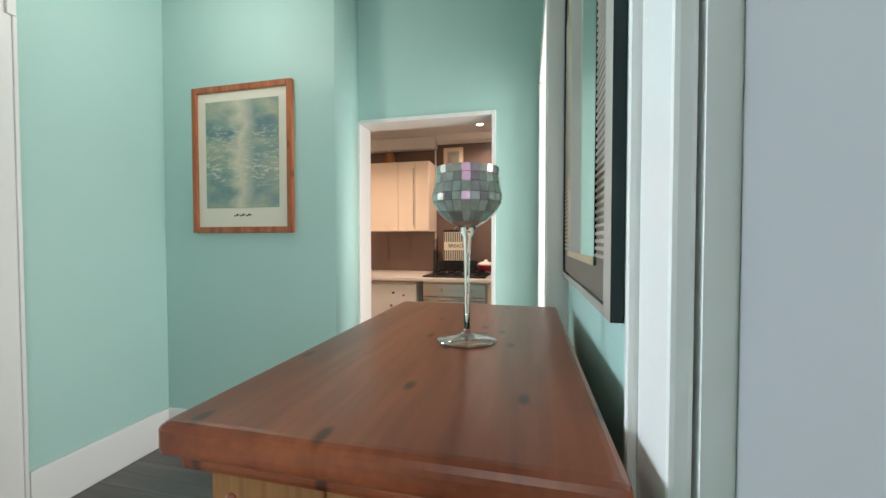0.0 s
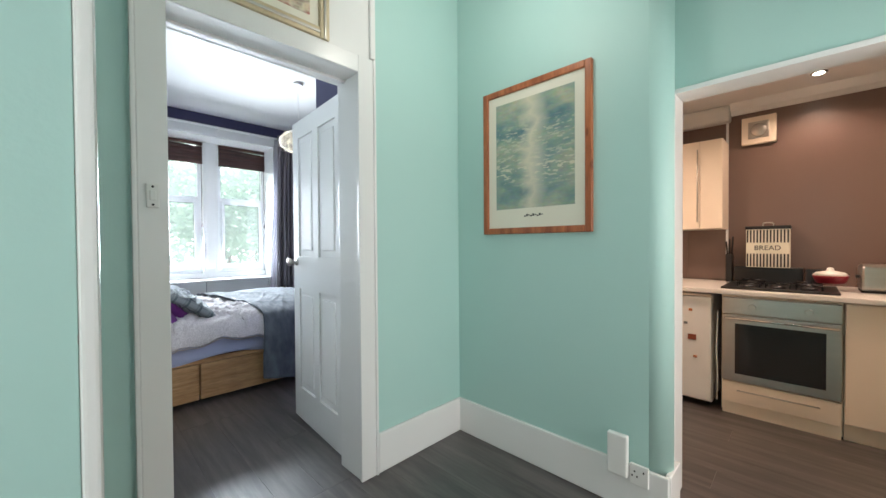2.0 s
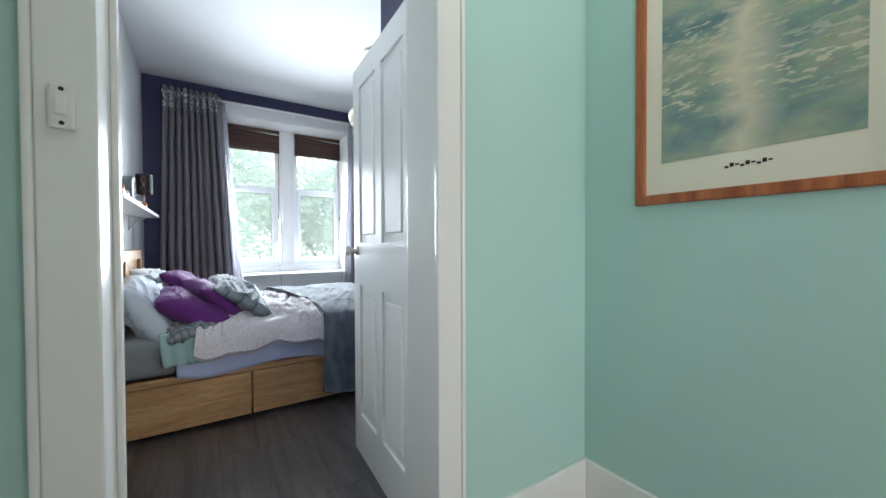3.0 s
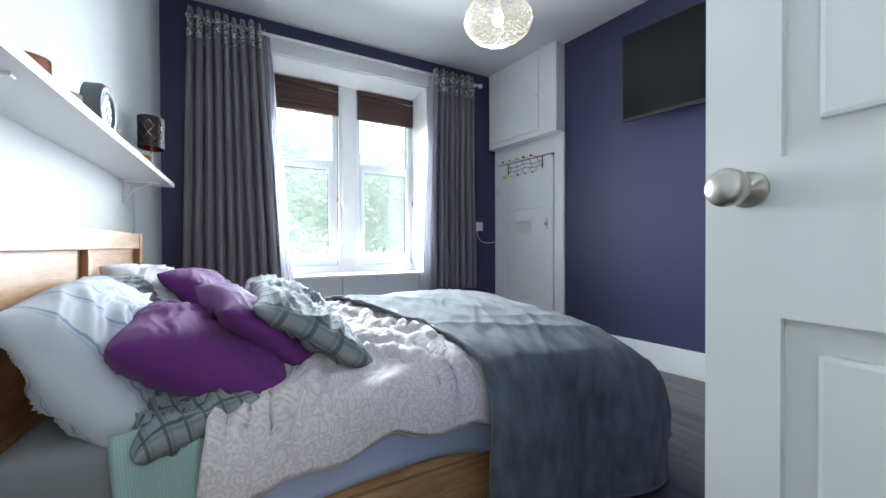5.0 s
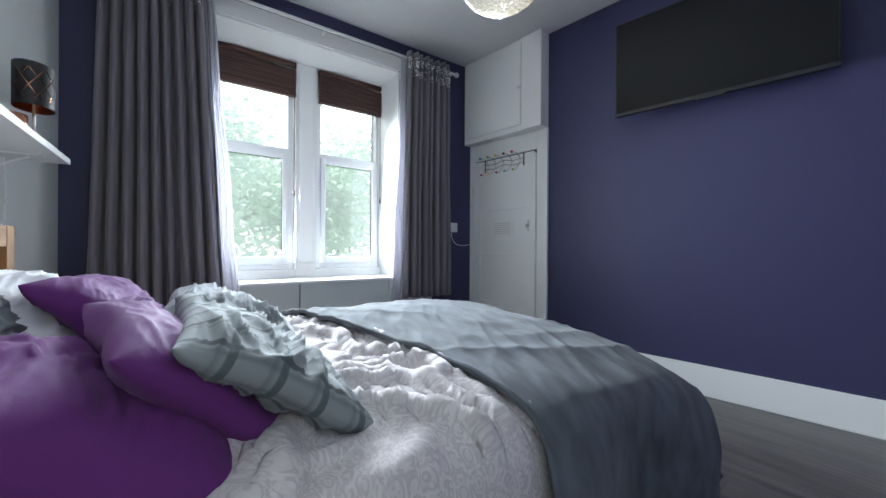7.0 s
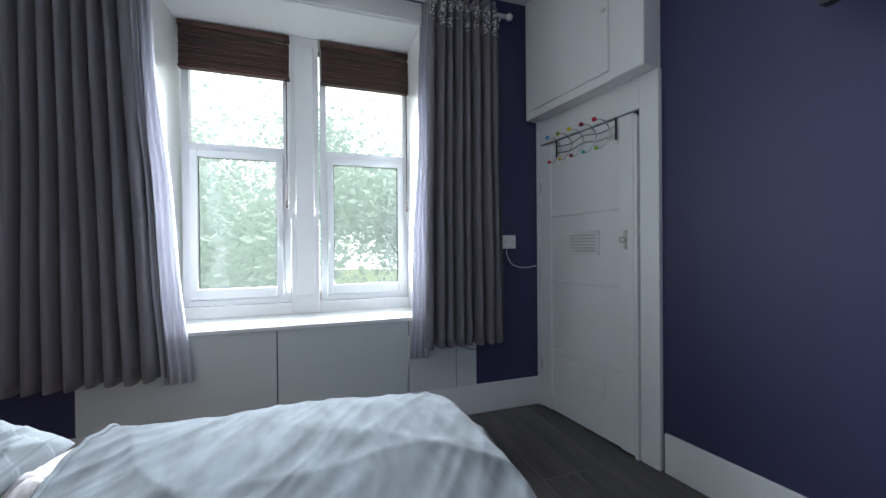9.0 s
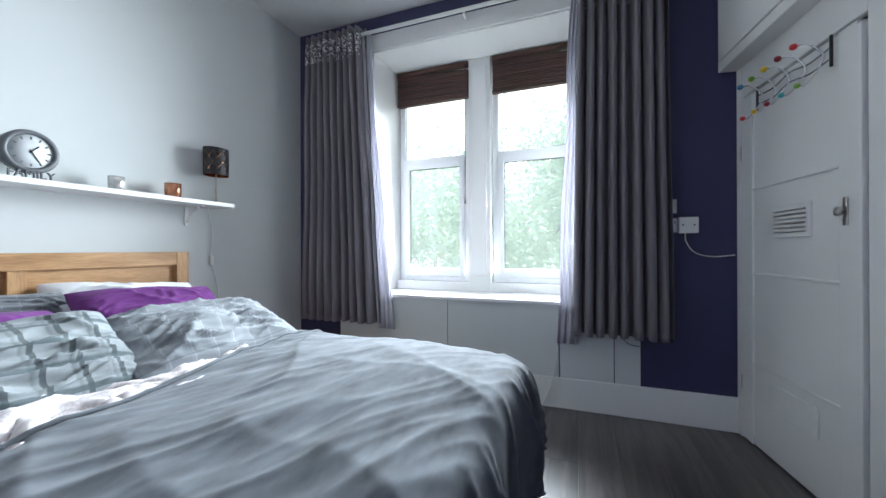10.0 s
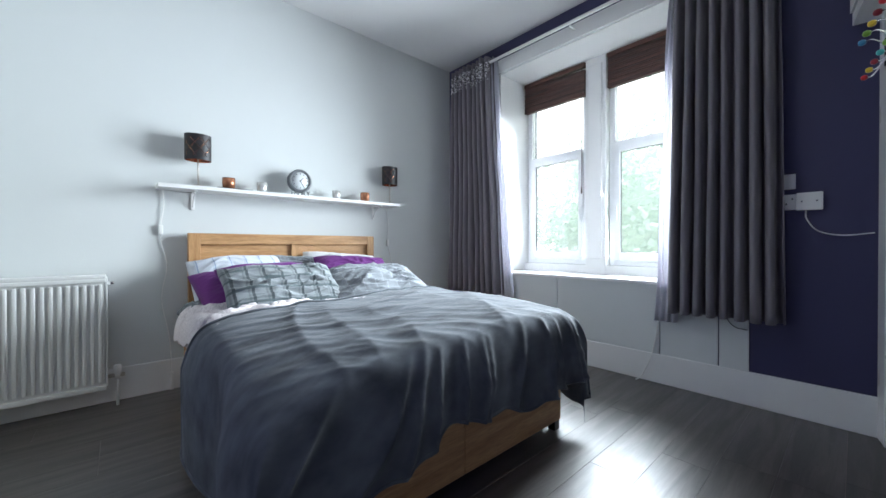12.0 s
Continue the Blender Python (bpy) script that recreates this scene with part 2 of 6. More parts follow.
def motif_cloth(name, base, dark, scale):
    """Pale cloth with a printed round lace motif."""
    m = mat(name, base, 0.92, 0, 0.05, 8, 0.2, 420, 0.2, sheen=0.1)
    nt = m.node_tree
    b = nt.nodes["Principled BSDF"]
    src = b.inputs["Base Color"].links[0].from_socket
    tc = nt.nodes.new("ShaderNodeTexCoord")
    vo = nt.nodes.new("ShaderNodeTexVoronoi")
    vo.feature = "DISTANCE_TO_EDGE"
    vo.inputs["Scale"].default_value = scale
    vo.inputs["Randomness"].default_value = 0.45
    nt.links.new(tc.outputs["UV"], vo.inputs[0])
    v2 = nt.nodes.new("ShaderNodeTexVoronoi")
    v2.inputs["Scale"].default_value = scale * 4
    nt.links.new(tc.outputs["UV"], v2.inputs[0])
    r1 = nt.nodes.new("ShaderNodeValToRGB")
    e = r1.color_ramp.elements
    e[0].position, e[0].color = 0.04, (0, 0, 0, 1)
    e[1].position, e[1].color = 0.10, (1, 1, 1, 1)
    k = e.new(0.22)
    k.color = (0.25, 0.25, 0.25, 1)
    nt.links.new(vo.outputs["Distance"], r1.inputs[0])
    r2 = nt.nodes.new("ShaderNodeValToRGB")
    r2.color_ramp.elements[0].position, r2.color_ramp.elements[1].position = 0.25, 0.45
    nt.links.new(v2.outputs["Distance"], r2.inputs[0])
    mm = nt.nodes.new("ShaderNodeMath")
    mm.operation = "MULTIPLY"
    nt.links.new(r1.outputs[0], mm.inputs[0])
    nt.links.new(r2.outputs[0], mm.inputs[1])
    # rings of petals inside each round motif
    v3, k3, s3, r3, p3, m4 = (nt.nodes.new(k_) for k_ in ("ShaderNodeTexVoronoi", "ShaderNodeMath", "ShaderNodeMath", "ShaderNodeValToRGB", "ShaderNodeMath", "ShaderNodeMath"))
    v3.inputs["Scale"].default_value, v3.inputs["Randomness"].default_value = scale, 0.45
    nt.links.new(tc.outputs["UV"], v3.inputs[0])
    k3.operation, k3.inputs[1].default_value = "MULTIPLY", 30.0
    s3.operation, p3.operation, m4.operation = "SINE", "MULTIPLY", "MAXIMUM"
    nt.links.new(v3.outputs["Distance"], k3.inputs[0])
    nt.links.new(k3.outputs[0], s3.inputs[0])
    r3.color_ramp.elements[0].position, r3.color_ramp.elements[1].position = 0.25, 0.75
    nt.links.new(s3.outputs[0], r3.inputs[0])
    nt.links.new(r3.outputs[0], p3.inputs[0])
    nt.links.new(r2.outputs[0], p3.inputs[1])
    nt.links.new(mm.outputs[0], m4.inputs[0])
    nt.links.new(p3.outputs[0], m4.inputs[1])
    mm = m4
    mx = nt.nodes.new("ShaderNodeMix")
    mx.data_type = "RGBA"
    mx.inputs[7].default_value = (*dark, 1)
    nt.links.new(mm.outputs[0], mx.inputs[0])
    nt.links.new(src, mx.inputs[6])
    nt.links.new(mx.outputs[2], b.inputs["Base Color"])
    return m


TEAL = mat("teal_paint", lin(174, 209, 203), 0.5, 0, 0.03, 2.2, 0.10, 120)
NAVY = mat("navy_paint", lin(54, 53, 88), 0.55, 0, 0.05, 2.0, 0.12, 120)
WHITE_WALL = mat("white_wall_paint", (0.62, 0.645, 0.64), 0.7, 0, 0.03, 2.0, 0.12, 110)
CEIL = mat("ceiling_paint", (0.74, 0.74, 0.74), 0.85, 0, 0.03, 2.0, 0.10, 90)
GLOSS = mat("white_gloss_paint", (0.80, 0.80, 0.79), 0.24, 0, 0.012, 1.5, 0.04, 40, rvar=0.02)
# white gloss with the hall door's shade put into the colour
SHADED_GLOSS = mat("shaded_white_gloss", (0.34, 0.345, 0.355), 0.35, 0, 0.03, 1.5, 0.05, 40)
UPVC = mat("white_upvc", (0.82, 0.83, 0.84), 0.3, 0, 0.02, 5, 0.02, 80)
OAK = wood("oak", lin(196, 154, 108), lin(168, 124, 80), "X", 0.5)
OAK_Z = wood("oak_upright", lin(196, 154, 108), lin(168, 124, 80), "Z", 0.5)
OAK_Y = wood("oak_along_bed", lin(196, 154, 108), lin(168, 124, 80), "Y", 0.5)
PINE = wood("varnished_pine", lin(160, 84, 50), lin(126, 58, 34), "Y", 0.36, 0.45, 0.95, coat=0.3, fine=0.3, crough=0.28)
PINE_RAW = wood("pale_pine", lin(172, 122, 76), lin(142, 96, 58), "Z", 0.5, 0.8, 0.8)
FRAME_PINE = wood("frame_pine", lin(186, 112, 70), lin(150, 82, 48), "Z", 0.4, 1.0, 0.6)
FLOOR = wood("grey_laminate", lin(96, 90, 88), lin(62, 58, 57), "X", 0.42, 0.8, 0.0, rand=0.14, coat=0.6, bump=0.05, fine=0.3, crough=0.36)
STEEL = mat("brushed_steel", (0.55, 0.54, 0.52), 0.3, 1.0, 0.08, 3, 0.06, 300, stretch=(1, 1, 14))
CHROME = mat("chrome", (0.72, 0.72, 0.72), 0.15, 1.0, 0.04, 8, 0, 50)
NICKEL = mat("satin_nickel", (0.55, 0.52, 0.48), 0.3, 1.0, 0.08, 12, 0.03, 200)
BLACK = mat("black_enamel", (0.012, 0.012, 0.013), 0.35, 0, 0.2, 8, 0.03, 100)
DARK_IRON = mat("dark_metal", (0.05, 0.05, 0.055), 0.4, 0.8, 0.2, 10, 0.05, 100)
SCREEN = mat("tv_screen", (0.006, 0.006, 0.007), 0.22, 0, 0.1, 3, 0, 50, 0.2)
CURTAIN = mat("grey_curtain_satin", lin(112, 106, 113), 0.42, 0, 0.10, 5, 0.15, 500, 0.4, stretch=(1, 1, 0.15), sheen=0.3)
SEQUIN = mat("silver_sequins", (0.66, 0.64, 0.66), 0.4, 0.3, 0.85, 110, 1.0, 170, bdist=0.012)
_nt = SEQUIN.node_tree
_vo, _rp, _tc = _nt.nodes.new("ShaderNodeTexVoronoi"), _nt.nodes.new("ShaderNodeValToRGB"), _nt.nodes.new("ShaderNodeTexCoord")
_vo.inputs["Scale"].default_value = 120
_rp.color_ramp.elements[0].position, _rp.color_ramp.elements[0].color = 0.50, (0.12, 0.11, 0.12, 1)
_rp.color_ramp.elements[1].position, _rp.color_ramp.elements[1].color = 0.72, (0.95, 0.94, 0.95, 1)
_nt.links.new(_tc.outputs["Object"], _vo.inputs[0])
_nt.links.new(_vo.outputs["Color"], _rp.inputs[0])
_nt.links.new(_rp.outputs[0], _nt.nodes["Principled BSDF"].inputs["Base Color"])
VOILE = mat("lavender_voile", lin(224, 223, 231), 0.8, 0, 0.06, 8, 0.1, 400, trans=0.35)
BLIND = wood("dark_brown_slat", lin(92, 58, 50), lin(56, 34, 32), "Y", 0.5, 1.0, rand=0.1)
PURPLE = mat("purple_cotton", lin(98, 44, 110), 0.8, 0, 0.10, 8, 0.25, 420, 0.2, sheen=0.08)
GREYGREEN = plaid("grey_green_plaid", lin(132, 138, 141), lin(62, 70, 73), 0.13, 0.19, (0, 1), lin(74, 86, 89))
GREYSTRIPE = plaid("grey_striped_cotton", lin(124, 129, 134), lin(146, 151, 157), 0.12, 0.10, (0, 1), lin(104, 109, 114))
BLUESTRIPE = plaid("blue_striped_cotton", lin(196, 202, 210), lin(132, 150, 178), 0.15, 0.09, (0,))
CHECK = plaid("green_gingham", lin(176, 202, 196), lin(140, 172, 166), 0.022, 0.45, (0, 1))
WHITE_COTTON = mat("white_cotton", (0.74, 0.75, 0.77), 0.85, 0, 0.05, 10, 0.2, 400, 0.2, sheen=0.1)
SHEET = mat("pale_blue_sheet", lin(176, 182, 212), 0.85, 0, 0.06, 10, 0.2, 400, 0.2)
MATTRESS = mat("grey_mattress_cloth", lin(128, 130, 134), 0.9, 0, 0.08, 30, 0.3, 300)
DUVET = motif_cloth("lace_print_duvet", lin(210, 203, 204), lin(188, 180, 182), 42)
THROW = mat("grey_fleece_throw", lin(90, 95, 101), 0.95, 0, 0.9, 7.0, 0.45, 420, 0.15, stretch=(0.9, 2.4, 1.2), sheen=0.12, bdist=0.003, rot=0.45)
BROWN_TILE = mat("taupe_kitchen_wall", lin(112, 92, 84), 0.35, 0, 0.05, 3, 0.06, 60)
CREAM = mat("cream_cabinet", lin(236, 222, 204), 0.35, 0, 0.03, 4, 0.03, 80)
WORKTOP = mat("white_worktop", (0.72, 0.70, 0.67), 0.3, 0, 0.06, 60, 0.03, 200)
COPPER = mat("copper", (0.75, 0.36, 0.22), 0.25, 1.0, 0.2, 30, 0.3, 120)
COPPER_GLASS = mat("copper_glass", (0.42, 0.18, 0.10), 0.18, 0.6, 0.45, 60, 0.3, 120)
SHADE_BLACK = mat("black_cut_shade", (0.018, 0.016, 0.018), 0.5, 0.2, 0.3, 30, 0.1, 120)
CLOCK_GREY = mat("grey_painted_clock", lin(96, 100, 104), 0.5, 0, 0.12, 20, 0.1, 150)
CLOCK_FACE = mat("clock_face", lin(206, 210, 212), 0.5, 0, 0.04, 12, 0.02, 100)
SILVER_GLASS = mat("silvered_votive", (0.6, 0.6, 0.58), 0.2, 0.5, 0.4, 50, 0.3, 130)
RAD = mat("radiator_enamel", (0.70, 0.71, 0.70), 0.3, 0, 0.02, 3, 0.02, 60)
PLASTIC = mat("white_plastic", (0.78, 0.78, 0.76), 0.35, 0, 0.03, 8, 0.02, 80)
SLATE = mat("black_slate_tray", (0.04, 0.04, 0.045), 0.55, 0, 0.2, 30, 0.2, 120)
GILT = mat("pale_gilt_moulding", lin(196, 180, 150), 0.4, 0.35, 0.12, 20, 0.15, 90)
SILVER_FRAME = mat("silver_leaf_frame", lin(186, 182, 174), 0.42, 0.3, 0.12, 18, 0.2, 110)
TAUPE_FRAME = mat("taupe_frame", lin(120, 112, 104), 0.45, 0.3, 0.10, 18, 0.15, 110)
MIRROR = mat("mirror_silvering", (0.92, 0.93, 0.92), 0.01, 1.0, 0, 1, 0, 1)
MAT_BOARD = mat("cream_mount", lin(226, 222, 206), 0.9, 0, 0.03, 8, 0.05, 200)
PANE = pane_glass("window_pane")
CLEAR = glass("clear_glass", (0.96, 0.98, 0.97))
THIN = bpy.data.materials.new("thin_blown_glass")
THIN.use_nodes = True
_nt = THIN.node_tree
_tp, _gl, _mx, _fr = (_nt.nodes.new(k_) for k_ in ("ShaderNodeBsdfTransparent", "ShaderNodeBsdfGlossy", "ShaderNodeMixShader", "ShaderNodeLayerWeight"))
_tp.inputs[0].default_value, _gl.inputs["Roughness"].default_value, _fr.inputs[0].default_value = (0.97, 0.985, 0.98, 1), 0.08, 0.38
_nt.links.new(_fr.outputs["Facing"], _mx.inputs[0])
_nt.links.new(_tp.outputs[0], _mx.inputs[1])
_nt.links.new(_gl.outputs[0], _mx.inputs[2])
_nt.links.new(_mx.outputs[0], _nt.nodes["Material Output"].inputs[0])
OVEN_GLASS = mat("oven_door_glass", (0.02, 0.018, 0.018), 0.08, 0, 0.3, 3, 0, 40)
BULB = glow("bulb_glow", (1.0, 0.80, 0.52), 4.0)
DOWNGLOW = glow("downlight_glow", (1.0, 0.9, 0.75), 12)
CRYSTAL = mat("beaded_wire", (0.86, 0.80, 0.70), 0.2, 0.3, 0.3, 80, 0.2, 140)
BALLS = {n: mat(n + "_bead", lin(*c), 0.3, 0, 0.08, 20, 0.02, 90) for n, c in (("red", (206, 44, 52)), ("yellow", (226, 190, 60)), ("green", (130, 176, 70)), ("blue", (60, 130, 170)), ("turquoise", (70, 180, 176)), ("maroon", (140, 30, 46)))}
LEAF = mat("leaf_green", (0.20, 0.28, 0.23), 0.6, 0, 0.4, 3, 0.1, 60, trans=0.0)
_nt = LEAF.node_tree
_tr, _mx = _nt.nodes.new("ShaderNodeBsdfTranslucent"), _nt.nodes.new("ShaderNodeMixShader")
_tr.inputs[0].default_value = (0.62, 0.80, 0.71, 1)
_mx.inputs[0].default_value = 0.7
_nt.links.new(_nt.nodes["Principled BSDF"].outputs[0], _mx.inputs[1])
_nt.links.new(_tr.outputs[0], _mx.inputs[2])
_nt.links.new(_mx.outputs[0], _nt.nodes["Material Output"].inputs[0])
BARK = mat("bark", (0.10, 0.08, 0.06), 0.9, 0, 0.3, 8, 0.5, 40)
GRASS = mat("grass_ground", (0.09, 0.14, 0.05), 0.9, 0, 0.4, 0.6, 0.4, 30)
STONE = mat("sandstone", (0.40, 0.34, 0.27), 0.9, 0, 0.15, 1.5, 0.4, 40)


def painting_material(name, kind):
    """A blurred landscape of ponds and leaves, or a townscape, as loose daubs of colour."""
    m = bpy.data.materials.new(name)
    m.use_nodes = True
    nt = m.node_tree
    b = nt.nodes["Principled BSDF"]
    b.inputs["Roughness"].default_value = 0.35
    b.inputs["Coat Weight"].default_value = 0.5
    tc = nt.nodes.new("ShaderNodeTexCoord")
    mp = nt.nodes.new("ShaderNodeMapping")
    mp.inputs["Scale"].default_value = (5, 5, 11)
    nt.links.new(tc.outputs["Object"], mp.inputs[0])
    n1 = nt.nodes.new("ShaderNodeTexNoise")
    n1.inputs["Scale"].default_value, n1.inputs["Detail"].default_value, n1.inputs["Distortion"].default_value = 0.9, 6, 0.35
    nt.links.new(mp.outputs[0], n1.inputs[0])
    ramp = nt.nodes.new("ShaderNodeValToRGB")
    e = ramp.color_ramp.elements
    cols = {"pond": ((0.33, (92, 124, 130)), (0.44, (116, 142, 138)), (0.53, (134, 154, 142)), (0.62, (152, 162, 144)), (0.72, (172, 172, 150))),
            "town": ((0.36, (206, 190, 166)), (0.46, (176, 108, 92)), (0.53, (214, 200, 176)), (0.60, (120, 96, 84)), (0.70, (214, 176, 120)))}[kind]
    e[0].position, e[0].color = cols[0][0], (*lin(*cols[0][1]), 1)
    e[1].position, e[1].color = cols[-1][0], (*lin(*cols[-1][1]), 1)
    for p, c in cols[1:-1]:
        e.new(p).color = (*lin(*c), 1)
    nt.links.new(n1.outputs[0], ramp.inputs[0])
    n2 = nt.nodes.new("ShaderNodeTexNoise")
    n2.inputs["Scale"].default_value, n2.inputs["Detail"].default_value = 5.0, 6
    nt.links.new(mp.outputs[0], n2.inputs[0])
    ov = nt.nodes.new("ShaderNodeMix")
    ov.data_type, ov.blend_type = "RGBA", "OVERLAY"
    ov.inputs[0].default_value = 0.28
    nt.links.new(ramp.outputs[0], ov.inputs[6])
    nt.links.new(n2.outputs["Color"], ov.inputs[7])
    if kind == "pond":
        sp = nt.nodes.new("ShaderNodeSeparateXYZ")
        nt.links.new(tc.outputs["Generated"], sp.inputs[0])
        wob = nt.nodes.new("ShaderNodeMath")
        wob.operation, wob.inputs[1].default_value = "MULTIPLY_ADD", 0.35
        nt.links.new(n1.outputs[0], wob.inputs[0])
        nt.links.new(sp.outputs[0], wob.inputs[2])
        pr = nt.nodes.new("ShaderNodeValToRGB")
        pe = pr.color_ramp.elements
        pe[0].position, pe[0].color = 0.50, (0, 0, 0, 1)
        pe[1].position, pe[1].color = 0.85, (0, 0, 0, 1)
        pe.new(0.66).color = (0.7, 0.7, 0.7, 1)
        nt.links.new(wob.outputs[0], pr.inputs[0])
        pm = nt.nodes.new("ShaderNodeMix")
        pm.data_type = "RGBA"
        pm.inputs[7].default_value = (*lin(226, 216, 190), 1)
        nt.links.new(pr.outputs[0], pm.inputs[0])
        nt.links.new(ov.outputs[2], pm.inputs[6])
        m3 = nt.nodes.new("ShaderNodeMapping")
        m3.inputs["Scale"].default_value = (26, 26, 95)
        nt.links.new(tc.outputs["Object"], m3.inputs[0])
        n3 = nt.nodes.new("ShaderNodeTexNoise")
        n3.inputs["Scale"].default_value, n3.inputs["Detail"].default_value = 1.0, 3
        nt.links.new(m3.outputs[0], n3.inputs[0])
        dab, band, both = nt.nodes.new("ShaderNodeValToRGB"), nt.nodes.new("ShaderNodeValToRGB"), nt.nodes.new("ShaderNodeMath")
        dab.color_ramp.elements[0].position, dab.color_ramp.elements[1].position = 0.54, 0.62
        be = band.color_ramp.elements
        be[0].position, be[0].color = 0.16, (0, 0, 0, 1)
        be[1].position, be[1].color = 0.80, (0, 0, 0, 1)
        be.new(0.34).color = (0.9, 0.9, 0.9, 1)
        be.new(0.50).color = (0.35, 0.35, 0.35, 1)
        be.new(0.70).color = (0.55, 0.55, 0.55, 1)
        both.operation = "MULTIPLY"
        nt.links.new(n3.outputs[0], dab.inputs[0])
        nt.links.new(sp.outputs[2], band.inputs[0])
        nt.links.new(dab.outputs[0], both.inputs[0])
        nt.links.new(band.outputs[0], both.inputs[1])
        lily = nt.nodes.new("ShaderNodeMix")
        lily.data_type = "RGBA"
        lily.inputs[7].default_value = (*lin(212, 205, 180), 1)
        nt.links.new(both.outputs[0], lily.inputs[0])
        nt.links.new(pm.outputs[2], lily.inputs[6])
        nt.links.new(lily.outputs[2], b.inputs["Base Color"])
        return m
    nt.links.new(ov.outputs[2], b.inputs["Base Color"])
    return m


POND = painting_material("pond_print", "pond")
TOWN = painting_material("town_print", "town")


# ---- building helpers ----
def box(bm, x0, x1, y0, y1, z0, z1, bevel=0.0, seg=2):
    x0, x1, y0, y1, z0, z1 = min(x0, x1), max(x0, x1), min(y0, y1), max(y0, y1), min(z0, z1), max(z0, z1)
    v = [bm.verts.new(p) for p in ((x0, y0, z0), (x1, y0, z0), (x1, y1, z0), (x0, y1, z0), (x0, y0, z1), (x1, y0, z1), (x1, y1, z1), (x0, y1, z1))]
    f = [bm.faces.new([v[i] for i in q]) for q in ((3, 2, 1, 0), (4, 5, 6, 7), (0, 1, 5, 4), (1, 2, 6, 5), (2, 3, 7, 6), (3, 0, 4, 7))]
    if bevel > 0:
        ed = {e for face in f for e in face.edges}
        bmesh.ops.bevel(bm, geom=list(ed), offset=bevel, segments=seg, affect="EDGES", profile=0.6)
    return bm


def bx(x0, x1, y0, y1, z0, z1, bevel=0.003, seg=2):
    return box(bmesh.new(), x0, x1, y0, y1, z0, z1, bevel, seg)


def lathe(profile, loc=(0, 0, 0), axis="Z", n=32):
    """A turned shape from (radius, height) pairs."""
    bm = bmesh.new()
    rings = []
    for r, h in profile:
        ring = []
        for k in range(n):
            a = 2 * math.pi * k / n
            p = {"Z": (r * math.cos(a), r * math.sin(a), h), "Y": (r * math.cos(a), h, r * math.sin(a)), "X": (h, r * math.cos(a), r * math.sin(a))}[axis]
            ring.append(bm.verts.new((p[0] + loc[0], p[1] + loc[1], p[2] + loc[2])))
        rings.append(ring)
    for a, b in zip(rings, rings[1:]):
        for k in range(n):
            bm.faces.new((a[k], a[(k + 1) % n], b[(k + 1) % n], b[k]))
    for ring in (rings[0], rings[-1]):
        bm.faces.new(ring)
    bmesh.ops.recalc_face_normals(bm, faces=bm.faces)
    for f in bm.faces:
        f.smooth = len(f.verts) == 4
    return bm


def tube(points, r, n=8):
    """A round bar or cable along a line of points."""
    bm = bmesh.new()
    pts = [Vector(p) for p in points]
    rings = []
    for i, p in enumerate(pts):
        d = (pts[min(i + 1, len(pts) - 1)] - pts[max(i - 1, 0)]).normalized()
        u = d.cross(Vector((0, 0, 1)))
        if u.length < 0.05:
            u = d.cross(Vector((1, 0, 0)))
        u.normalize()
        w = d.cross(u)
        rings.append([bm.verts.new(p + r * (math.cos(2 * math.pi * k / n) * u + math.sin(2 * math.pi * k / n) * w)) for k in range(n)])
    for a, b in zip(rings, rings[1:]):
        for k in range(n):
            bm.faces.new((a[k], a[(k + 1) % n], b[(k + 1) % n], b[k])).smooth = True
    bm.faces.new(rings[0])
    bm.faces.new(rings[-1])
    bmesh.ops.recalc_face_normals(bm, faces=bm.faces)
    return bm


def curve_points(ctrl, n=24):
    """A smooth run of points through the given ones."""
    c = [Vector(p) for p in ctrl]
    c = [2 * c[0] - c[1]] + c + [2 * c[-1] - c[-2]]
    out = []
    for i in range(1, len(c) - 2):
        for k in range(n):
            t = k / n
            a, b, d, e = c[i - 1], c[i], c[i + 1], c[i + 2]
            out.append(0.5 * ((2 * b) + (d - a) * t + (2 * a - 5 * b + 4 * d - e) * t * t + (3 * b - a - 3 * d + e) * t ** 3))
    out.append(c[-2])
    return out


def grid_mesh(fn, nu, nv, uvs=True):
    """A sheet from fn(u, v) -> point, u and v from 0 to 1."""
    bm = bmesh.new()
    layer = bm.loops.layers.uv.new("uv")
    vs = [[bm.verts.new(fn(i / nu, j / nv)) for j in range(nv + 1)] for i in range(nu + 1)]
    for i in range(nu):
        for j in range(nv):
            f = bm.faces.new((vs[i][j], vs[i + 1][j], vs[i + 1][j + 1], vs[i][j + 1]))
            f.smooth = True
            for lp, (a, b) in zip(f.loops, ((i, j), (i + 1, j), (i + 1, j + 1), (i, j + 1))):
                lp[layer].uv = (a / nu, b / nv)
    return bm


def finish(name, bm, material):
    me = bpy.data.meshes.new(name)
    bm.to_mesh(me)
    bm.free()
    me.materials.append(material)
    return me


def thing(name, loc, label, category, group="", kind=""):
    ob = new(name)
    ob.location = loc
    ob.empty_display_size = 0.1
    return tagged(ob, label, category, group, kind)


def part(name, bm, material, parent, label=""):
    ob = new(name, finish(name, bm, material))
    ob.parent = parent
    if parent.type == "EMPTY":
        ob.matrix_parent_inverse = Matrix.Translation(-Vector(parent.location))
    return tagged(ob, label)


def solo(name, bm, material, label="", category="", group="", kind=""):
    return tagged(new(name, finish(name, bm, material)), label, category, group, kind)


def structure(name, bm, material, label="", category=""):
    return solo(name, bm, material, label, category, "", "structure")


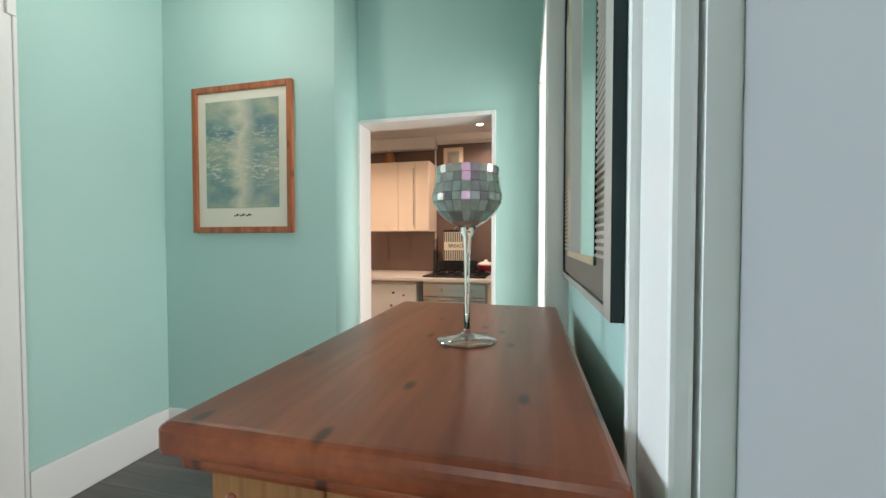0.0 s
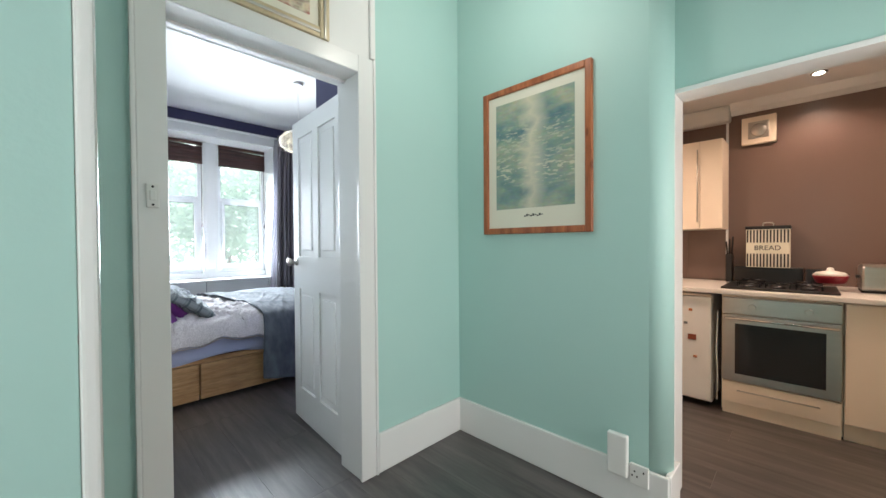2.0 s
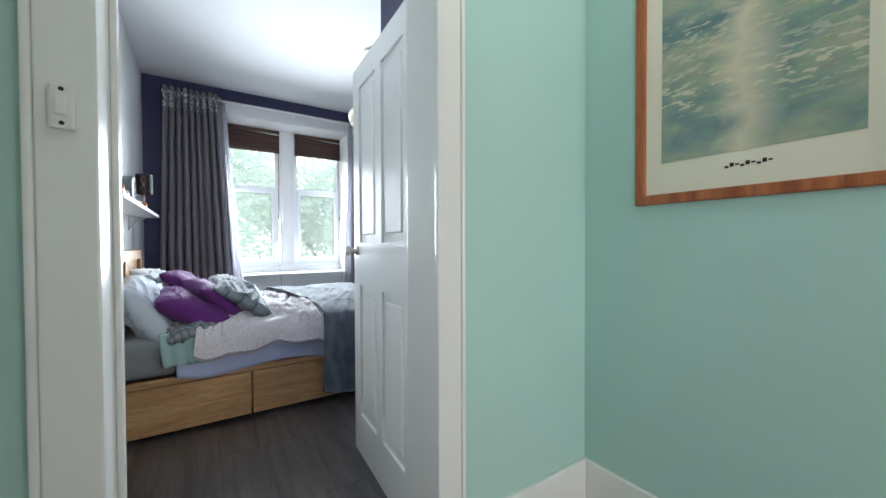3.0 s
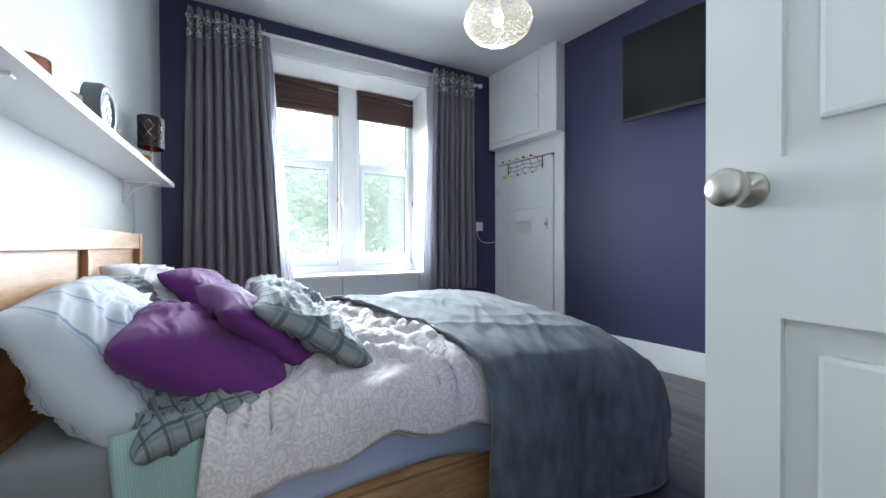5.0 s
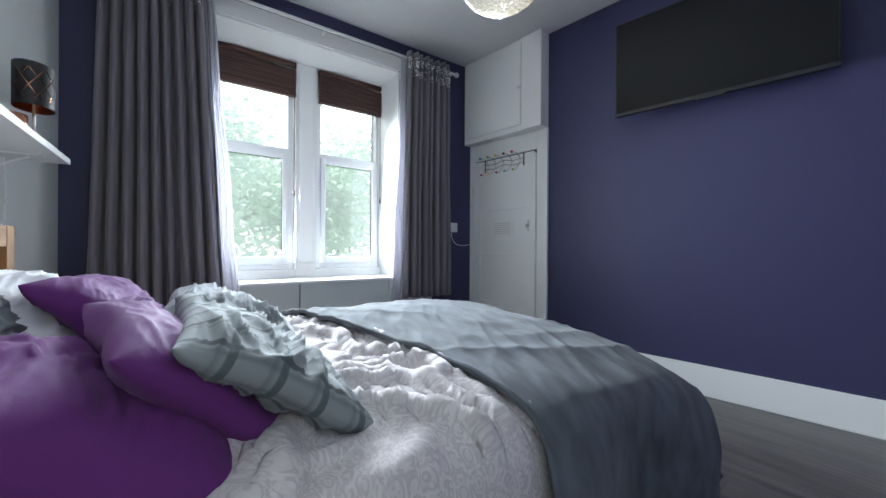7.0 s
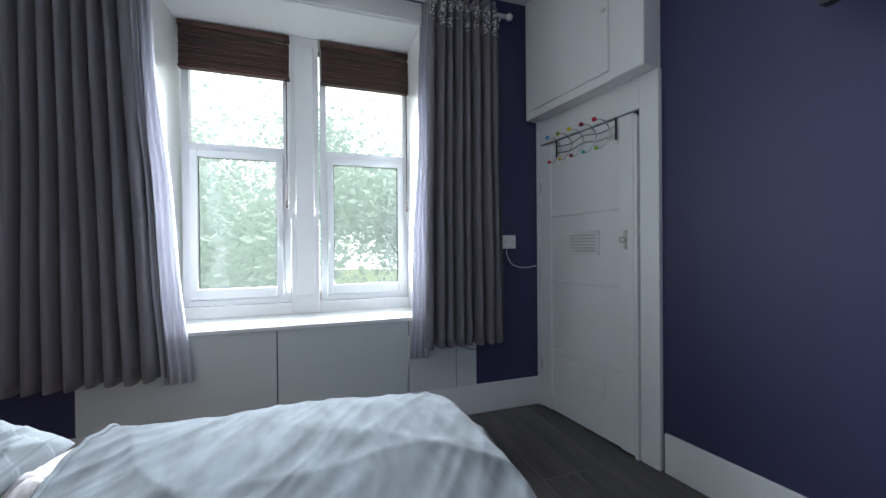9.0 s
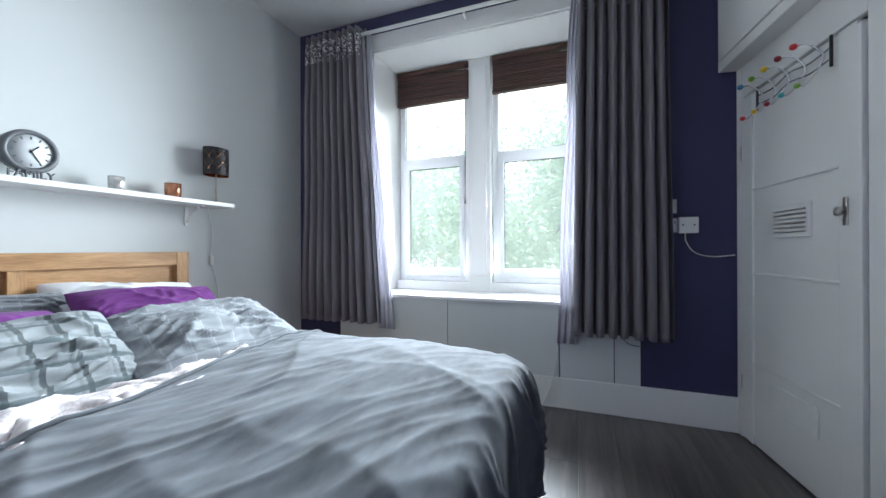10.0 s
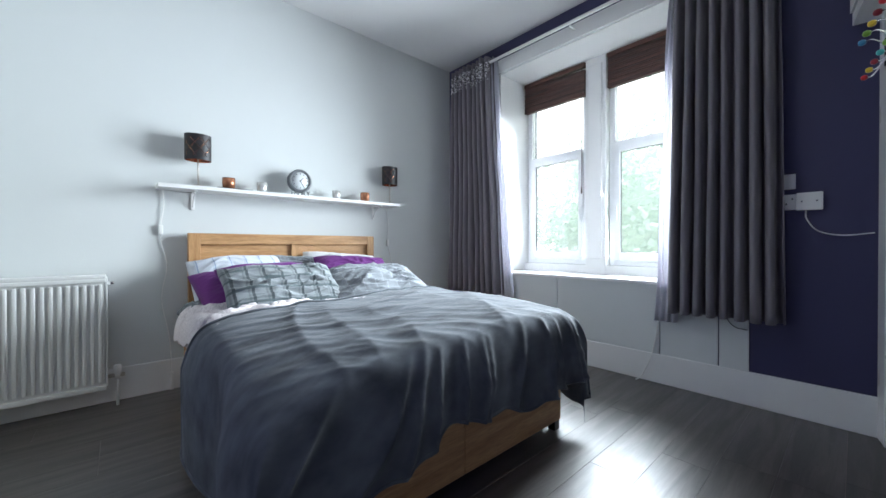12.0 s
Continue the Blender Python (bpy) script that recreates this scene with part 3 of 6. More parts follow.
def placed(bm, m):
    bmesh.ops.transform(bm, matrix=m, verts=bm.verts)
    return bm


def text_mesh(word, size, m, depth=0.0008):
    """Letters as a mesh, in Blender's own font, standing where m puts them."""
    c = bpy.data.curves.new("letters", "FONT")
    c.body, c.size, c.extrude, c.align_x, c.align_y = word, size, depth, "CENTER", "CENTER"
    o = bpy.data.objects.new("letters", c)
    me = bpy.data.meshes.new_from_object(o)
    bm = bmesh.new()
    bm.from_mesh(me)
    bpy.data.objects.remove(o)
    return placed(bm, m)


# ---- the plan ----
CEILING = 2.985
X_WIN, Y_HEAD, X_DOOR_BED, X_DOOR_HALL = -6.652, 0.50, -2.62, -2.437
Y_PIC, Y_KIT, X_MIR = 2.385, 2.574, -0.225
SLOPE = math.atan(0.135)
TVM = Matrix.Translation((-6.652, 3.735, 0)) @ Matrix.Rotation(SLOPE, 4, "Z")   # along the skewed wall: x along it, y out of the room
BB = 0.207

# bedroom walls
w = bmesh.new()
box(w, -7.30, X_WIN, 0.30, 1.245, 0, CEILING)
box(w, -7.30, X_WIN, 2.815, 3.95, 0, CEILING)
box(w, -7.30, X_WIN, 1.245, 2.815, 0, 0.70)
box(w, -7.30, X_WIN, 1.245, 2.815, 2.70, CEILING)
structure("wall_west", w, NAVY, "dark navy painted wall around the window recess", "wall")
structure("wall_south", bx(-7.30, X_DOOR_BED, 0.30, Y_HEAD, 0, CEILING, 0), WHITE_WALL, "white painted wall behind the bed", "wall")
w = bx(0.0, 4.20, 0.0, 0.20, 0, CEILING, 0)
structure("wall_north", placed(w, TVM), NAVY, "dark navy painted wall with the television", "wall")
structure("wall_door_corner", bx(-3.13, X_DOOR_BED, 1.765, 4.15, 0, CEILING, 0.004), NAVY, "dark navy boxed-out corner behind the open door", "wall")
w = bmesh.new()
for y0, y1, z0, z1 in ((0.30, 0.845, 0, CEILING), (1.665, 4.40, 0, CEILING), (0.845, 1.665, 2.075, CEILING)):
    box(w, X_DOOR_BED, X_DOOR_BED + 0.09, y0, y1, z0, z1)
structure("wall_bedroom_door", w, WHITE_WALL, "white painted wall with the bedroom doorway", "wall")
w = bmesh.new()
for y0, y1, z0, z1 in ((-0.9, 0.845, 0, CEILING), (1.665, 2.50, 0, CEILING), (0.845, 1.665, 2.075, CEILING)):
    box(w, X_DOOR_BED + 0.09, X_DOOR_HALL, y0, y1, z0, z1)
structure("wall_hall_door", w, TEAL, "teal painted hall wall beside the bedroom door", "wall")

# hall walls
w = bmesh.new()
_end = [(X_DOOR_HALL - 0.05, 2.70), (X_DOOR_HALL - 0.05, Y_PIC)]
_end += [(-1.325 + 0.078 * math.sin(k * math.pi / 32), Y_PIC + 0.078 * (1 - math.cos(k * math.pi / 32))) for k in range(17)]
_end += [(-1.262, 2.53), (-1.296, Y_KIT + 0.01), (-1.296, 2.70)]
_lo, _hi = ([w.verts.new((x, y, z)) for x, y in _end] for z in (0, CEILING))
w.faces.new(_lo[::-1])
w.faces.new(_hi)
for k in range(len(_end)):
    j = (k + 1) % len(_end)
    w.faces.new((_lo[k], _lo[j], _hi[j], _hi[k])).smooth = 2 <= k < 20
bmesh.ops.recalc_face_normals(w, faces=w.faces)
structure("wall_picture", w, TEAL, "teal painted hall wall with a rounded corner", "wall")
w = bmesh.new()
box(w, -1.294, -0.515, Y_KIT, 2.70, 1.885, CEILING)
box(w, -0.515, 0.6, Y_KIT, 2.70, 0, CEILING)
structure("wall_kitchen", w, TEAL, "teal painted wall around the kitchen opening", "wall")
w = bmesh.new()
box(w, X_MIR, X_MIR + 0.15, 1.0, 1.70, 0, CEILING)
box(w, X_MIR, X_MIR + 0.15, 1.70, 2.50, 2.02, CEILING)
box(w, X_MIR, X_MIR + 0.15, 2.50, Y_KIT, 0, CEILING)
box(w, X_MIR, X_MIR + 0.15, 0.10, 1.0, 2.02, CEILING)
# wall pieces round an out-of-view opening, added for the hall's fill lamp
for y0, y1, z0, z1 in ((-0.9, -0.82, 0, CEILING), (0.02, 0.10, 0, CEILING), (-0.82, 0.02, 0, 0.82), (-0.82, 0.02, 2.28, CEILING)):
    box(w, X_MIR, X_MIR + 0.15, y0, y1, z0, z1)
structure("wall_mirror", w, TEAL, "teal painted hall wall behind the chest", "wall")
structure("wall_hall_back", bx(-1.53, X_MIR + 0.15, -1.0, -0.9, 0, CEILING, 0), TEAL, "teal painted end wall of the hall", "wall")
structure("wall_porch_side", bx(-1.53, -1.456, -0.9, 0.636, 0, CEILING, 0), TEAL, "teal painted wall beside the front door", "wall")
structure("wall_over_front_door", bx(X_DOOR_HALL, -1.53, 0.45, 0.610, 2.05, CEILING, 0), TEAL, "teal painted wall over the front door", "wall")
structure("ceiling_bedroom", bx(-7.30, X_DOOR_BED + 0.09, 0.30, 4.5, CEILING, CEILING + 0.1, 0), CEIL, "white painted bedroom ceiling", "ceiling")
structure("ceiling_hall", bx(X_DOOR_BED + 0.09, 0.6, -1.0, 2.70, CEILING, CEILING + 0.1, 0), CEIL, "white painted hall ceiling", "ceiling")
structure("subfloor", bx(-7.30, 0.75, -1.0, 4.75, -0.25, -0.012, 0), STONE, "floor slab under the laminate", "floor")

# skirting boards
def skirting(name, x0, x1, y0, y1, m=None):
    b = bx(x0, x1, y0, y1, 0, BB, 0.006, 2)
    if m:
        placed(b, m)
    return structure(name, b, GLOSS, "tall white gloss skirting board", "skirting board")


skirting("baseboard_west", X_WIN, X_WIN + 0.018, Y_HEAD, 3.735)
skirting("baseboard_south", X_WIN + 0.018, X_DOOR_BED, Y_HEAD, Y_HEAD + 0.018)
skirting("baseboard_corner", -3.148, -3.13, 1.765, 4.13)
skirting("baseboard_north", 0.968, 3.53, -0.018, 0.0, TVM)
skirting("baseboard_hall_door", X_DOOR_HALL, X_DOOR_HALL + 0.02, 1.742, Y_PIC)
skirting("baseboard_picture", X_DOOR_HALL + 0.02, -1.245, Y_PIC - 0.02, Y_PIC)
skirting("baseboard_return", -1.263, -1.240, Y_PIC, Y_KIT - 0.03)
skirting("baseboard_kitchen_side", -0.44, X_MIR - 0.062, Y_KIT - 0.02, Y_KIT)

# window recess: lining, band over it, sill, panels under the sill
structure("trim_recess_left", bx(-7.20, X_WIN + 0.004, 1.235, 1.262, 0.70, 2.70, 0.002), GLOSS, "white painted recess lining", "lining")
structure("trim_recess_right", bx(-7.20, X_WIN + 0.004, 2.800, 2.828, 0.70, 2.70, 0.002), GLOSS, "white painted recess lining", "lining")
structure("trim_recess_top", bx(-7.20, X_WIN + 0.004, 1.262, 2.800, 2.69, 2.712, 0.002), GLOSS, "white painted recess soffit", "lining")
structure("trim_band", bx(X_WIN, X_WIN + 0.016, 1.235, 2.828, 2.705, 2.835, 0.004), GLOSS, "white painted band over the window", "moulding")
structure("window_sill_board", bx(-7.06, X_WIN + 0.035, 1.215, 2.85, 0.698, 0.724, 0.006), GLOSS, "white gloss window sill", "sill")
panels = thing("sill_panelling", (X_WIN, 2.06, BB), "white painted boards under the window sill", "panelling", "", "structure")
for y0, y1 in ((0.93, 1.893), (1.899, 2.702), (2.708, 3.042), (3.048, 3.196)):
    part("panel", bx(X_WIN, X_WIN + 0.012, y0, y1, BB, 0.698 if y1 < 2.8 else 0.698, 0.002), WHITE_WALL, panels)


# ---- windows ----
def window(name, y0, y1):
    x = -7.112
    win = thing(name, (x, (y0 + y1) / 2, 0.83), "white plastic double-glazed window with an opening lower sash", "window", "", "structure")
    b = bmesh.new()
    for q in ((y0, y0 + 0.045, 0.80, 2.70), (y1 - 0.045, y1, 0.80, 2.70), (y0 + 0.045, y1 - 0.045, 0.80, 0.842), (y0 + 0.045, y1 - 0.045, 2.655, 2.70), (y0 + 0.045, y1 - 0.045, 1.862, 1.905)):
        box(b, x - 0.04, x + 0.02, *q, 0.004)
    fr = part("window_frame", b, UPVC, win)
    b = bmesh.new()
    s0, s1, z0, z1 = y0 + 0.047, y1 - 0.047, 0.845, 1.860
    for q in ((s0, s0 + 0.046, z0, z1), (s1 - 0.046, s1, z0, z1), (s0 + 0.046, s1 - 0.046, z0, z0 + 0.072), (s0 + 0.046, s1 - 0.046, z1 - 0.05, z1)):
        box(b, x - 0.02, x + 0.035, *q, 0.005)
    sash = part("sash", b, UPVC, win, "opening lower sash")
    p = part("pane", bx(x - 0.004, x + 0.004, s0 + 0.046, s1 - 0.046, z0 + 0.072, z1 - 0.05, 0), PANE, sash)
    p.visible_shadow = False
    p = part("pane", bx(x - 0.014, x - 0.006, y0 + 0.045, y1 - 0.045, 1.905, 2.655, 0), PANE, win)
    p.visible_shadow = False
    gas = mat("black_gasket", (0.02, 0.02, 0.02), 0.7)
    b = bmesh.new()
    a0, a1, c0, c1 = s0 + 0.046, s1 - 0.046, z0 + 0.072, z1 - 0.05
    for q in ((a0, a0 + 0.004, c0, c1), (a1 - 0.004, a1, c0, c1), (a0, a1, c0, c0 + 0.004), (a0, a1, c1 - 0.004, c1)):
        box(b, x + 0.004, x + 0.010, *q)
    part("gasket", b, gas, sash)
    hy = s1 - 0.023 if name == "window_1" else s0 + 0.023
    b = bx(x + 0.035, x + 0.045, hy - 0.012, hy + 0.012, 1.27, 1.35, 0.003)
    box(b, x + 0.045, x + 0.062, hy - 0.008, hy + 0.008, 1.20, 1.33, 0.004)
    part("handle", b, UPVC, sash)
    return win


window("window_1", 1.275, 1.945)
window("window_2", 2.150, 2.820)
b = bx(-7.17, -7.03, 1.953, 2.142, 0.724, 2.70, 0.004)
box(b, -7.03, -7.015, 1.985, 2.11, 0.86, 2.62, 0.006)
structure("trim_mullion", b, GLOSS, "white painted post between the windows", "post")
structure("trim_window_base", bx(-7.17, -7.035, 1.262, 1.953, 0.724, 0.80, 0.004), GLOSS, "white painted rail under the window", "moulding")
structure("trim_window_base_2", bx(-7.17, -7.035, 2.142, 2.80, 0.724, 0.80, 0.004), GLOSS, "white painted rail under the window", "moulding")


def blind(y0, y1, cord_y):
    bl = thing("wooden_blind", (-7.03, (y0 + y1) / 2, 2.66), "dark brown wooden slatted blind pulled up", "blind", "blinds in the window")
    part("head_rail", bx(-7.06, -7.01, y0, y1, 2.640, 2.678, 0.003), BLIND, bl)
    n, ym = 15, (y0 + y1) / 2
    for k in range(n):
        z = 2.392 + 0.0158 * k
        j = 0.004 * math.sin(k * 2.1)
        sl = bx(-0.027, 0.027, y0 + 0.004 - ym, y1 - 0.004 - ym, 0, 0.0150, 0.003, 1)
        part("slat", placed(sl, Matrix.Translation((-7.039 + j, ym, z)) @ Matrix.Rotation(-0.045 * (k / n) ** 1.5 + 0.004 * math.sin(k * 1.3), 4, "X")), BLIND, bl)
    part("bottom_rail", bx(-7.064, -7.014, y0, y1, 2.374, 2.390, 0.003), BLIND, bl)
    part("cord", tube(curve_points([(-7.005, cord_y, 2.66), (-7.003, cord_y + 0.002, 2.1), (-7.0, cord_y, 1.52)], 8), 0.0035, 6), BLIND, bl)
    part("toggle", lathe([(0.002, 1.46), (0.008, 1.47), (0.006, 1.52)], (-7.0, cord_y, 0), "Z", 10), BLIND, bl)
    return bl


blind(1.282, 1.952, 1.93)
blind(2.160, 2.812, 2.78)

# ---- curtains ----
ROD_X, ROD_Z = -6.545, 2.80
rod = thing("curtain_rod", (ROD_X, 2.06, ROD_Z), "white metal curtain rod with ball ends", "curtain rod")
part("pole", tube([(ROD_X, 0.73, ROD_Z), (ROD_X, 3.40, ROD_Z)], 0.014, 14), PLASTIC, rod)
for y in (0.705, 3.425):
    part("finial", lathe([(0.002, -0.026), (0.018, -0.02), (0.026, 0), (0.018, 0.02), (0.002, 0.026)], (ROD_X, y, ROD_Z), "Y", 18), PLASTIC, rod)
for y in (0.80, 2.06, 3.36):
    bb = bx(X_WIN, X_WIN + 0.012, y - 0.018, y + 0.018, ROD_Z - 0.05, ROD_Z + 0.03, 0.003)
    box(bb, X_WIN, ROD_X - 0.01, y - 0.008, y + 0.008, ROD_Z - 0.024, ROD_Z - 0.010, 0.002)
    part("bracket", bb, PLASTIC, rod)


def curtain(y0t, y1t, y0b, y1b, zt, zb, folds, seed):
    cu = thing("curtain", (ROD_X, (y0b + y1b) / 2, zb), "long grey satin eyelet curtain with a silver sequin band, drawn open", "curtain", "curtains at the window")
    rnd = random.Random(seed)
    ph = [rnd.uniform(-0.5, 0.5) for _ in range(folds + 2)]

    def sheet(u, v, lift=0.0):
        if lift:
            p0, pu, pv = (Vector(sheet(*q)) for q in ((u, v), (min(u + 0.001, 1), v), (u, v + 0.002)))
            pb = Vector(sheet(max(u - 0.001, 0), v))
            nn = (pu - pb).cross(pv - p0).normalized()
            return p0 + nn * (lift if nn.x > 0 else -lift)
        z = zt + (zb - zt) * v
        y = (y0t + (y1t - y0t) * u) * (1 - v) + (y0b + (y1b - y0b) * u) * v
        k = u * folds
        i = int(k)
        f = k - i
        p = ph[i] * (1 - f) + ph[min(i + 1, folds)] * f
        amp = 0.064 + 0.034 * p
        s = math.sin(2 * math.pi * (k + 0.12 * p * v))
        x = ROD_X + amp * (s * 0.8 + 0.2 * s ** 3) + 0.014 * p * v + 0.006 * math.sin(9 * v + 4 * p)
        y += 0.022 * p * math.sin(math.pi * f) + -0.0095 * math.sin(4 * math.pi * k + p) * (0.55 + 0.45 * v) + 0.008 * p * v
        z += (0.012 * p * math.cos(2 * math.pi * k)) * v
        return (x + lift, y, z)

    a = grid_mesh(lambda u, v: sheet(u, v), folds * 16, 36)
    fab = part("fabric", a, CURTAIN, cu)
    so = fab.modifiers.new("thickness", "SOLIDIFY")
    so.thickness = 0.004
    d0, d1 = (0.06, 0.24)
    bandm = grid_mesh(lambda u, v: sheet(u, (d0 + (d1 - d0) * v) * 0.42, 0.007), folds * 16, 8)
    # leave ragged gaps in the lower edge of the band
    kill = [f for f in bandm.faces if noise.noise(f.calc_center_median() * 22) > 0.18 and f.calc_center_median().z < zt - 0.12]
    bmesh.ops.delete(bandm, geom=kill, context="FACES")
    part("sequin_band", bandm, SEQUIN, fab, "silver sequin band")
    for k in range(folds):
        y = y0t + (y1t - y0t) * (k + 0.5) / folds
        part("eyelet", lathe([(0.018, -0.003), (0.028, -0.003), (0.028, 0.003), (0.018, 0.003), (0.018, -0.003)], (ROD_X, y, ROD_Z), "Y", 14), CHROME, cu)
    return cu


curtain(0.70, 1.235, 0.645, 1.36, 2.85, 0.50, 9, 3)
curtain(2.835, 3.335, 2.80, 3.365, 2.85, 0.53, 8, 8)


def voile(y0t, y1t, y0b, y1b, seed):
    v_ = thing("voile_panel", (ROD_X - 0.05, (y0b + y1b) / 2, 0.45), "thin lavender voile panel hanging beside the curtain", "curtain", "voile panels")

    def fn(u, v):
        y = (y0t + (y1t - y0t) * u) * (1 - v) + (y0b + (y1b - y0b) * u) * v
        return (ROD_X - 0.03 + 0.018 * math.sin(u * 22 + seed) + 0.01 * math.sin(6 * v), y + 0.006 * math.sin(14 * v + seed), 2.80 + (0.455 - 2.80) * v)

    o = part("fabric", grid_mesh(fn, 30, 24), VOILE, v_)
    o.modifiers.new("thickness", "SOLIDIFY").thickness = 0.0015
    return v_


voile(1.20, 1.275, 1.33, 1.47, 0.4)
voile(2.79, 2.86, 2.695, 2.83, 1.9)

# ---- doors ----
DOOR_H = 2.05


def casing(name, face_x, y0, y1, top, width, out, label="white gloss door casing"):
    """Moulded boards round an opening in a wall of constant x, standing proud by out."""
    c = thing(name, (face_x, (y0 + y1) / 2, 0), label, "door frame", "", "structure")
    s = 1 if out > 0 else -1
    for a0, a1, z0, z1 in ((y0 - width, y0, 0, top + width), (y1, y1 + width, 0, top + width), (y0, y1, top, top + width)):
        b = bx(face_x, face_x + out, a0, a1, z0, z1, 0.004)
        part("board", b, GLOSS, c)
    for a0, a1 in ((y0 - width - 0.014, y0 - width), (y1 + width, y1 + width + 0.014)):
        part("edge_bead", bx(face_x, face_x + out + 0.008 * s, a0, a1, 0, top + width, 0.005), GLOSS, c)
    return c


# bedroom doorway: lining, casing, white panel above
lining = thing("door_lining", (-2.53, 1.25, 0), "white gloss lining of the bedroom doorway", "door frame", "", "structure")
for a0, a1, z0, z1 in ((0.845, 0.868, 0, 2.052), (1.642, 1.665, 0, 2.052), (0.845, 1.665, 2.052, 2.075)):
    part("board", bx(X_DOOR_BED - 0.012, X_DOOR_HALL + 0.002, a0, a1, z0, z1, 0.002), GLOSS, lining)
part("stop", bx(-2.575, -2.55, 0.868, 0.881, 0, 2.04, 0.003), GLOSS, lining)
part("stop", bx(-2.575, -2.55, 0.868, 1.642, 2.039, 2.052, 0.003), GLOSS, lining)
casing("door_frame_hall", X_DOOR_HALL, 0.870, 1.636, 2.05, 0.086, 0.020)
casing("door_frame_bed", X_DOOR_BED, 0.870, 1.662, 2.05, 0.075, -0.018)
structure("trim_over_door", bx(X_DOOR_HALL, X_DOOR_HALL + 0.010, 0.772, 1.736, 2.138, CEILING, 0.002), GLOSS, "white painted panel over the bedroom door", "panel")
structure("trim_over_door_left", bx(X_DOOR_HALL, X_DOOR_HALL + 0.026, 0.770, 0.80, 2.138, CEILING, 0.004), GLOSS, "white moulding beside the over-door panel", "moulding")
structure("trim_over_door_right", bx(X_DOOR_HALL, X_DOOR_HALL + 0.026, 1.706, 1.736, 2.138, CEILING, 0.004), GLOSS, "white moulding beside the over-door panel", "moulding")


def panelled_leaf(parent, length, height, thick, rows, mat_):
    """A framed leaf lying along +x from 0, face at y=0 and y=-thick; rows of (x0, x1, z0, z1) sunk panels with raised fields."""
    xs = sorted({0, length, *(v for r in rows for v in r[:2])})
    zs = sorted({0.006, height, *(v for r in rows for v in r[2:])})
    b = bmesh.new()
    for i in range(len(xs) - 1):
        for j in range(len(zs) - 1):
            cx, cz = (xs[i] + xs[i + 1]) / 2, (zs[j] + zs[j + 1]) / 2
            sunk = any(r[0] < cx < r[1] and r[2] < cz < r[3] for r in rows)
            if not sunk:
                box(b, xs[i], xs[i + 1], -thick, 0, zs[j], zs[j + 1])
    bmesh.ops.remove_doubles(b, verts=b.verts, dist=1e-5)
    out = [b]
    for r in rows:
        p = bx(r[0], r[1], -thick + 0.012, -0.012, r[2], r[3], 0)
        q = bx(r[0] + 0.035, r[1] - 0.035, -thick + 0.004, -0.004, r[2] + 0.04, r[3] - 0.04, 0.007, 2)
        out += [p, q]
    return out


def knob_set(parent, m, name="knob", material=None):
    """A turned knob with its rose; the axis runs along local y, out to +y."""
    b = lathe([(0.026, 0), (0.026, 0.006), (0.012, 0.010), (0.009, 0.028), (0.016, 0.036), (0.026, 0.046), (0.027, 0.058), (0.018, 0.066), (0.002, 0.068)], (0, 0, 0), "Y", 24)
    return part(name, placed(b, m), material or NICKEL, parent, "satin metal round knob")


leaf_dir = math.atan2(1.745 - 1.697, -3.404 + 2.642)
LM = Matrix.Translation((-2.642, 1.697, 0)) @ Matrix.Rotation(leaf_dir, 4, "Z")
bdoor = thing("door_1", (-2.642, 1.697, 0), "white gloss four-panelled bedroom door standing open", "door", "", "structure")
rows = [(0.10, 0.345, 1.12, 1.92), (0.425, 0.67, 1.12, 1.92), (0.10, 0.345, 0.22, 0.90), (0.425, 0.67, 0.22, 0.90)]
rows = [(a - 0.003, b_ - 0.003, c, d) for a, b_, c, d in rows]
bits = panelled_leaf(None, 0.763, 2.035, 0.040, rows, GLOSS)
leaf = part("leaf", placed(bits[0], LM @ Matrix.Translation((0, 0.02, 0))), GLOSS, bdoor)
for q in bits[1:]:
    part("panel", placed(q, LM @ Matrix.Translation((0, 0.02, 0))), GLOSS, leaf)
knob_set(leaf, LM @ Matrix.Translation((0.705, 0.02, 1.08)))
knob_set(leaf, LM @ Matrix.Translation((0.705, -0.02, 1.08)) @ Matrix.Rotation(math.pi, 4, "Z"))
for z in (0.25, 1.80):
    part("hinge", placed(bx(-0.012, 0.004, 0.012, 0.03, z, z + 0.09, 0.002), LM), NICKEL, bdoor)

# front door, closed, in the porch corner
fdoor = thing("door_2", (-1.95, 0.57, 0), "white painted front door with a night latch and knob, closed", "door", "", "structure")
fl = part("leaf", bx(-2.405, -1.56, 0.560, 0.606, 0.01, 2.03, 0.003), GLOSS, fdoor)
knob_set(fl, Matrix.Translation((-2.325, 0.606, 0.93)))
b = bx(-2.375, -2.285, 0.606, 0.624, 1.36, 1.46, 0.006)
part("night_latch", b, NICKEL, fl, "brass-grey night latch")
part("latch_snib", lathe([(0.010, 0), (0.010, 0.02), (0.014, 0.024), (0.014, 0.036)], (-2.33, 0.624, 1.41), "Y", 16), NICKEL, fl)
part("keyhole_plate", bx(-2.348, -2.324, 0.606, 0.610, 1.12, 1.20, 0.002), GLOSS, fl)
part("letter_flap", placed(bx(-0.13, 0.13, -0.004, 0.004, -0.028, 0.028, 0.003), Matrix.Translation((-2.05, 0.615, 0.80)) @ Matrix.Rotation(radians(14), 4, "X")), BLACK, fl, "black letter flap")
structure("trim_front_door_post", bx(-1.56, -1.452, 0.637, 0.657, 0, 2.05, 0.006, 3), GLOSS, "white gloss front door post", "door frame")
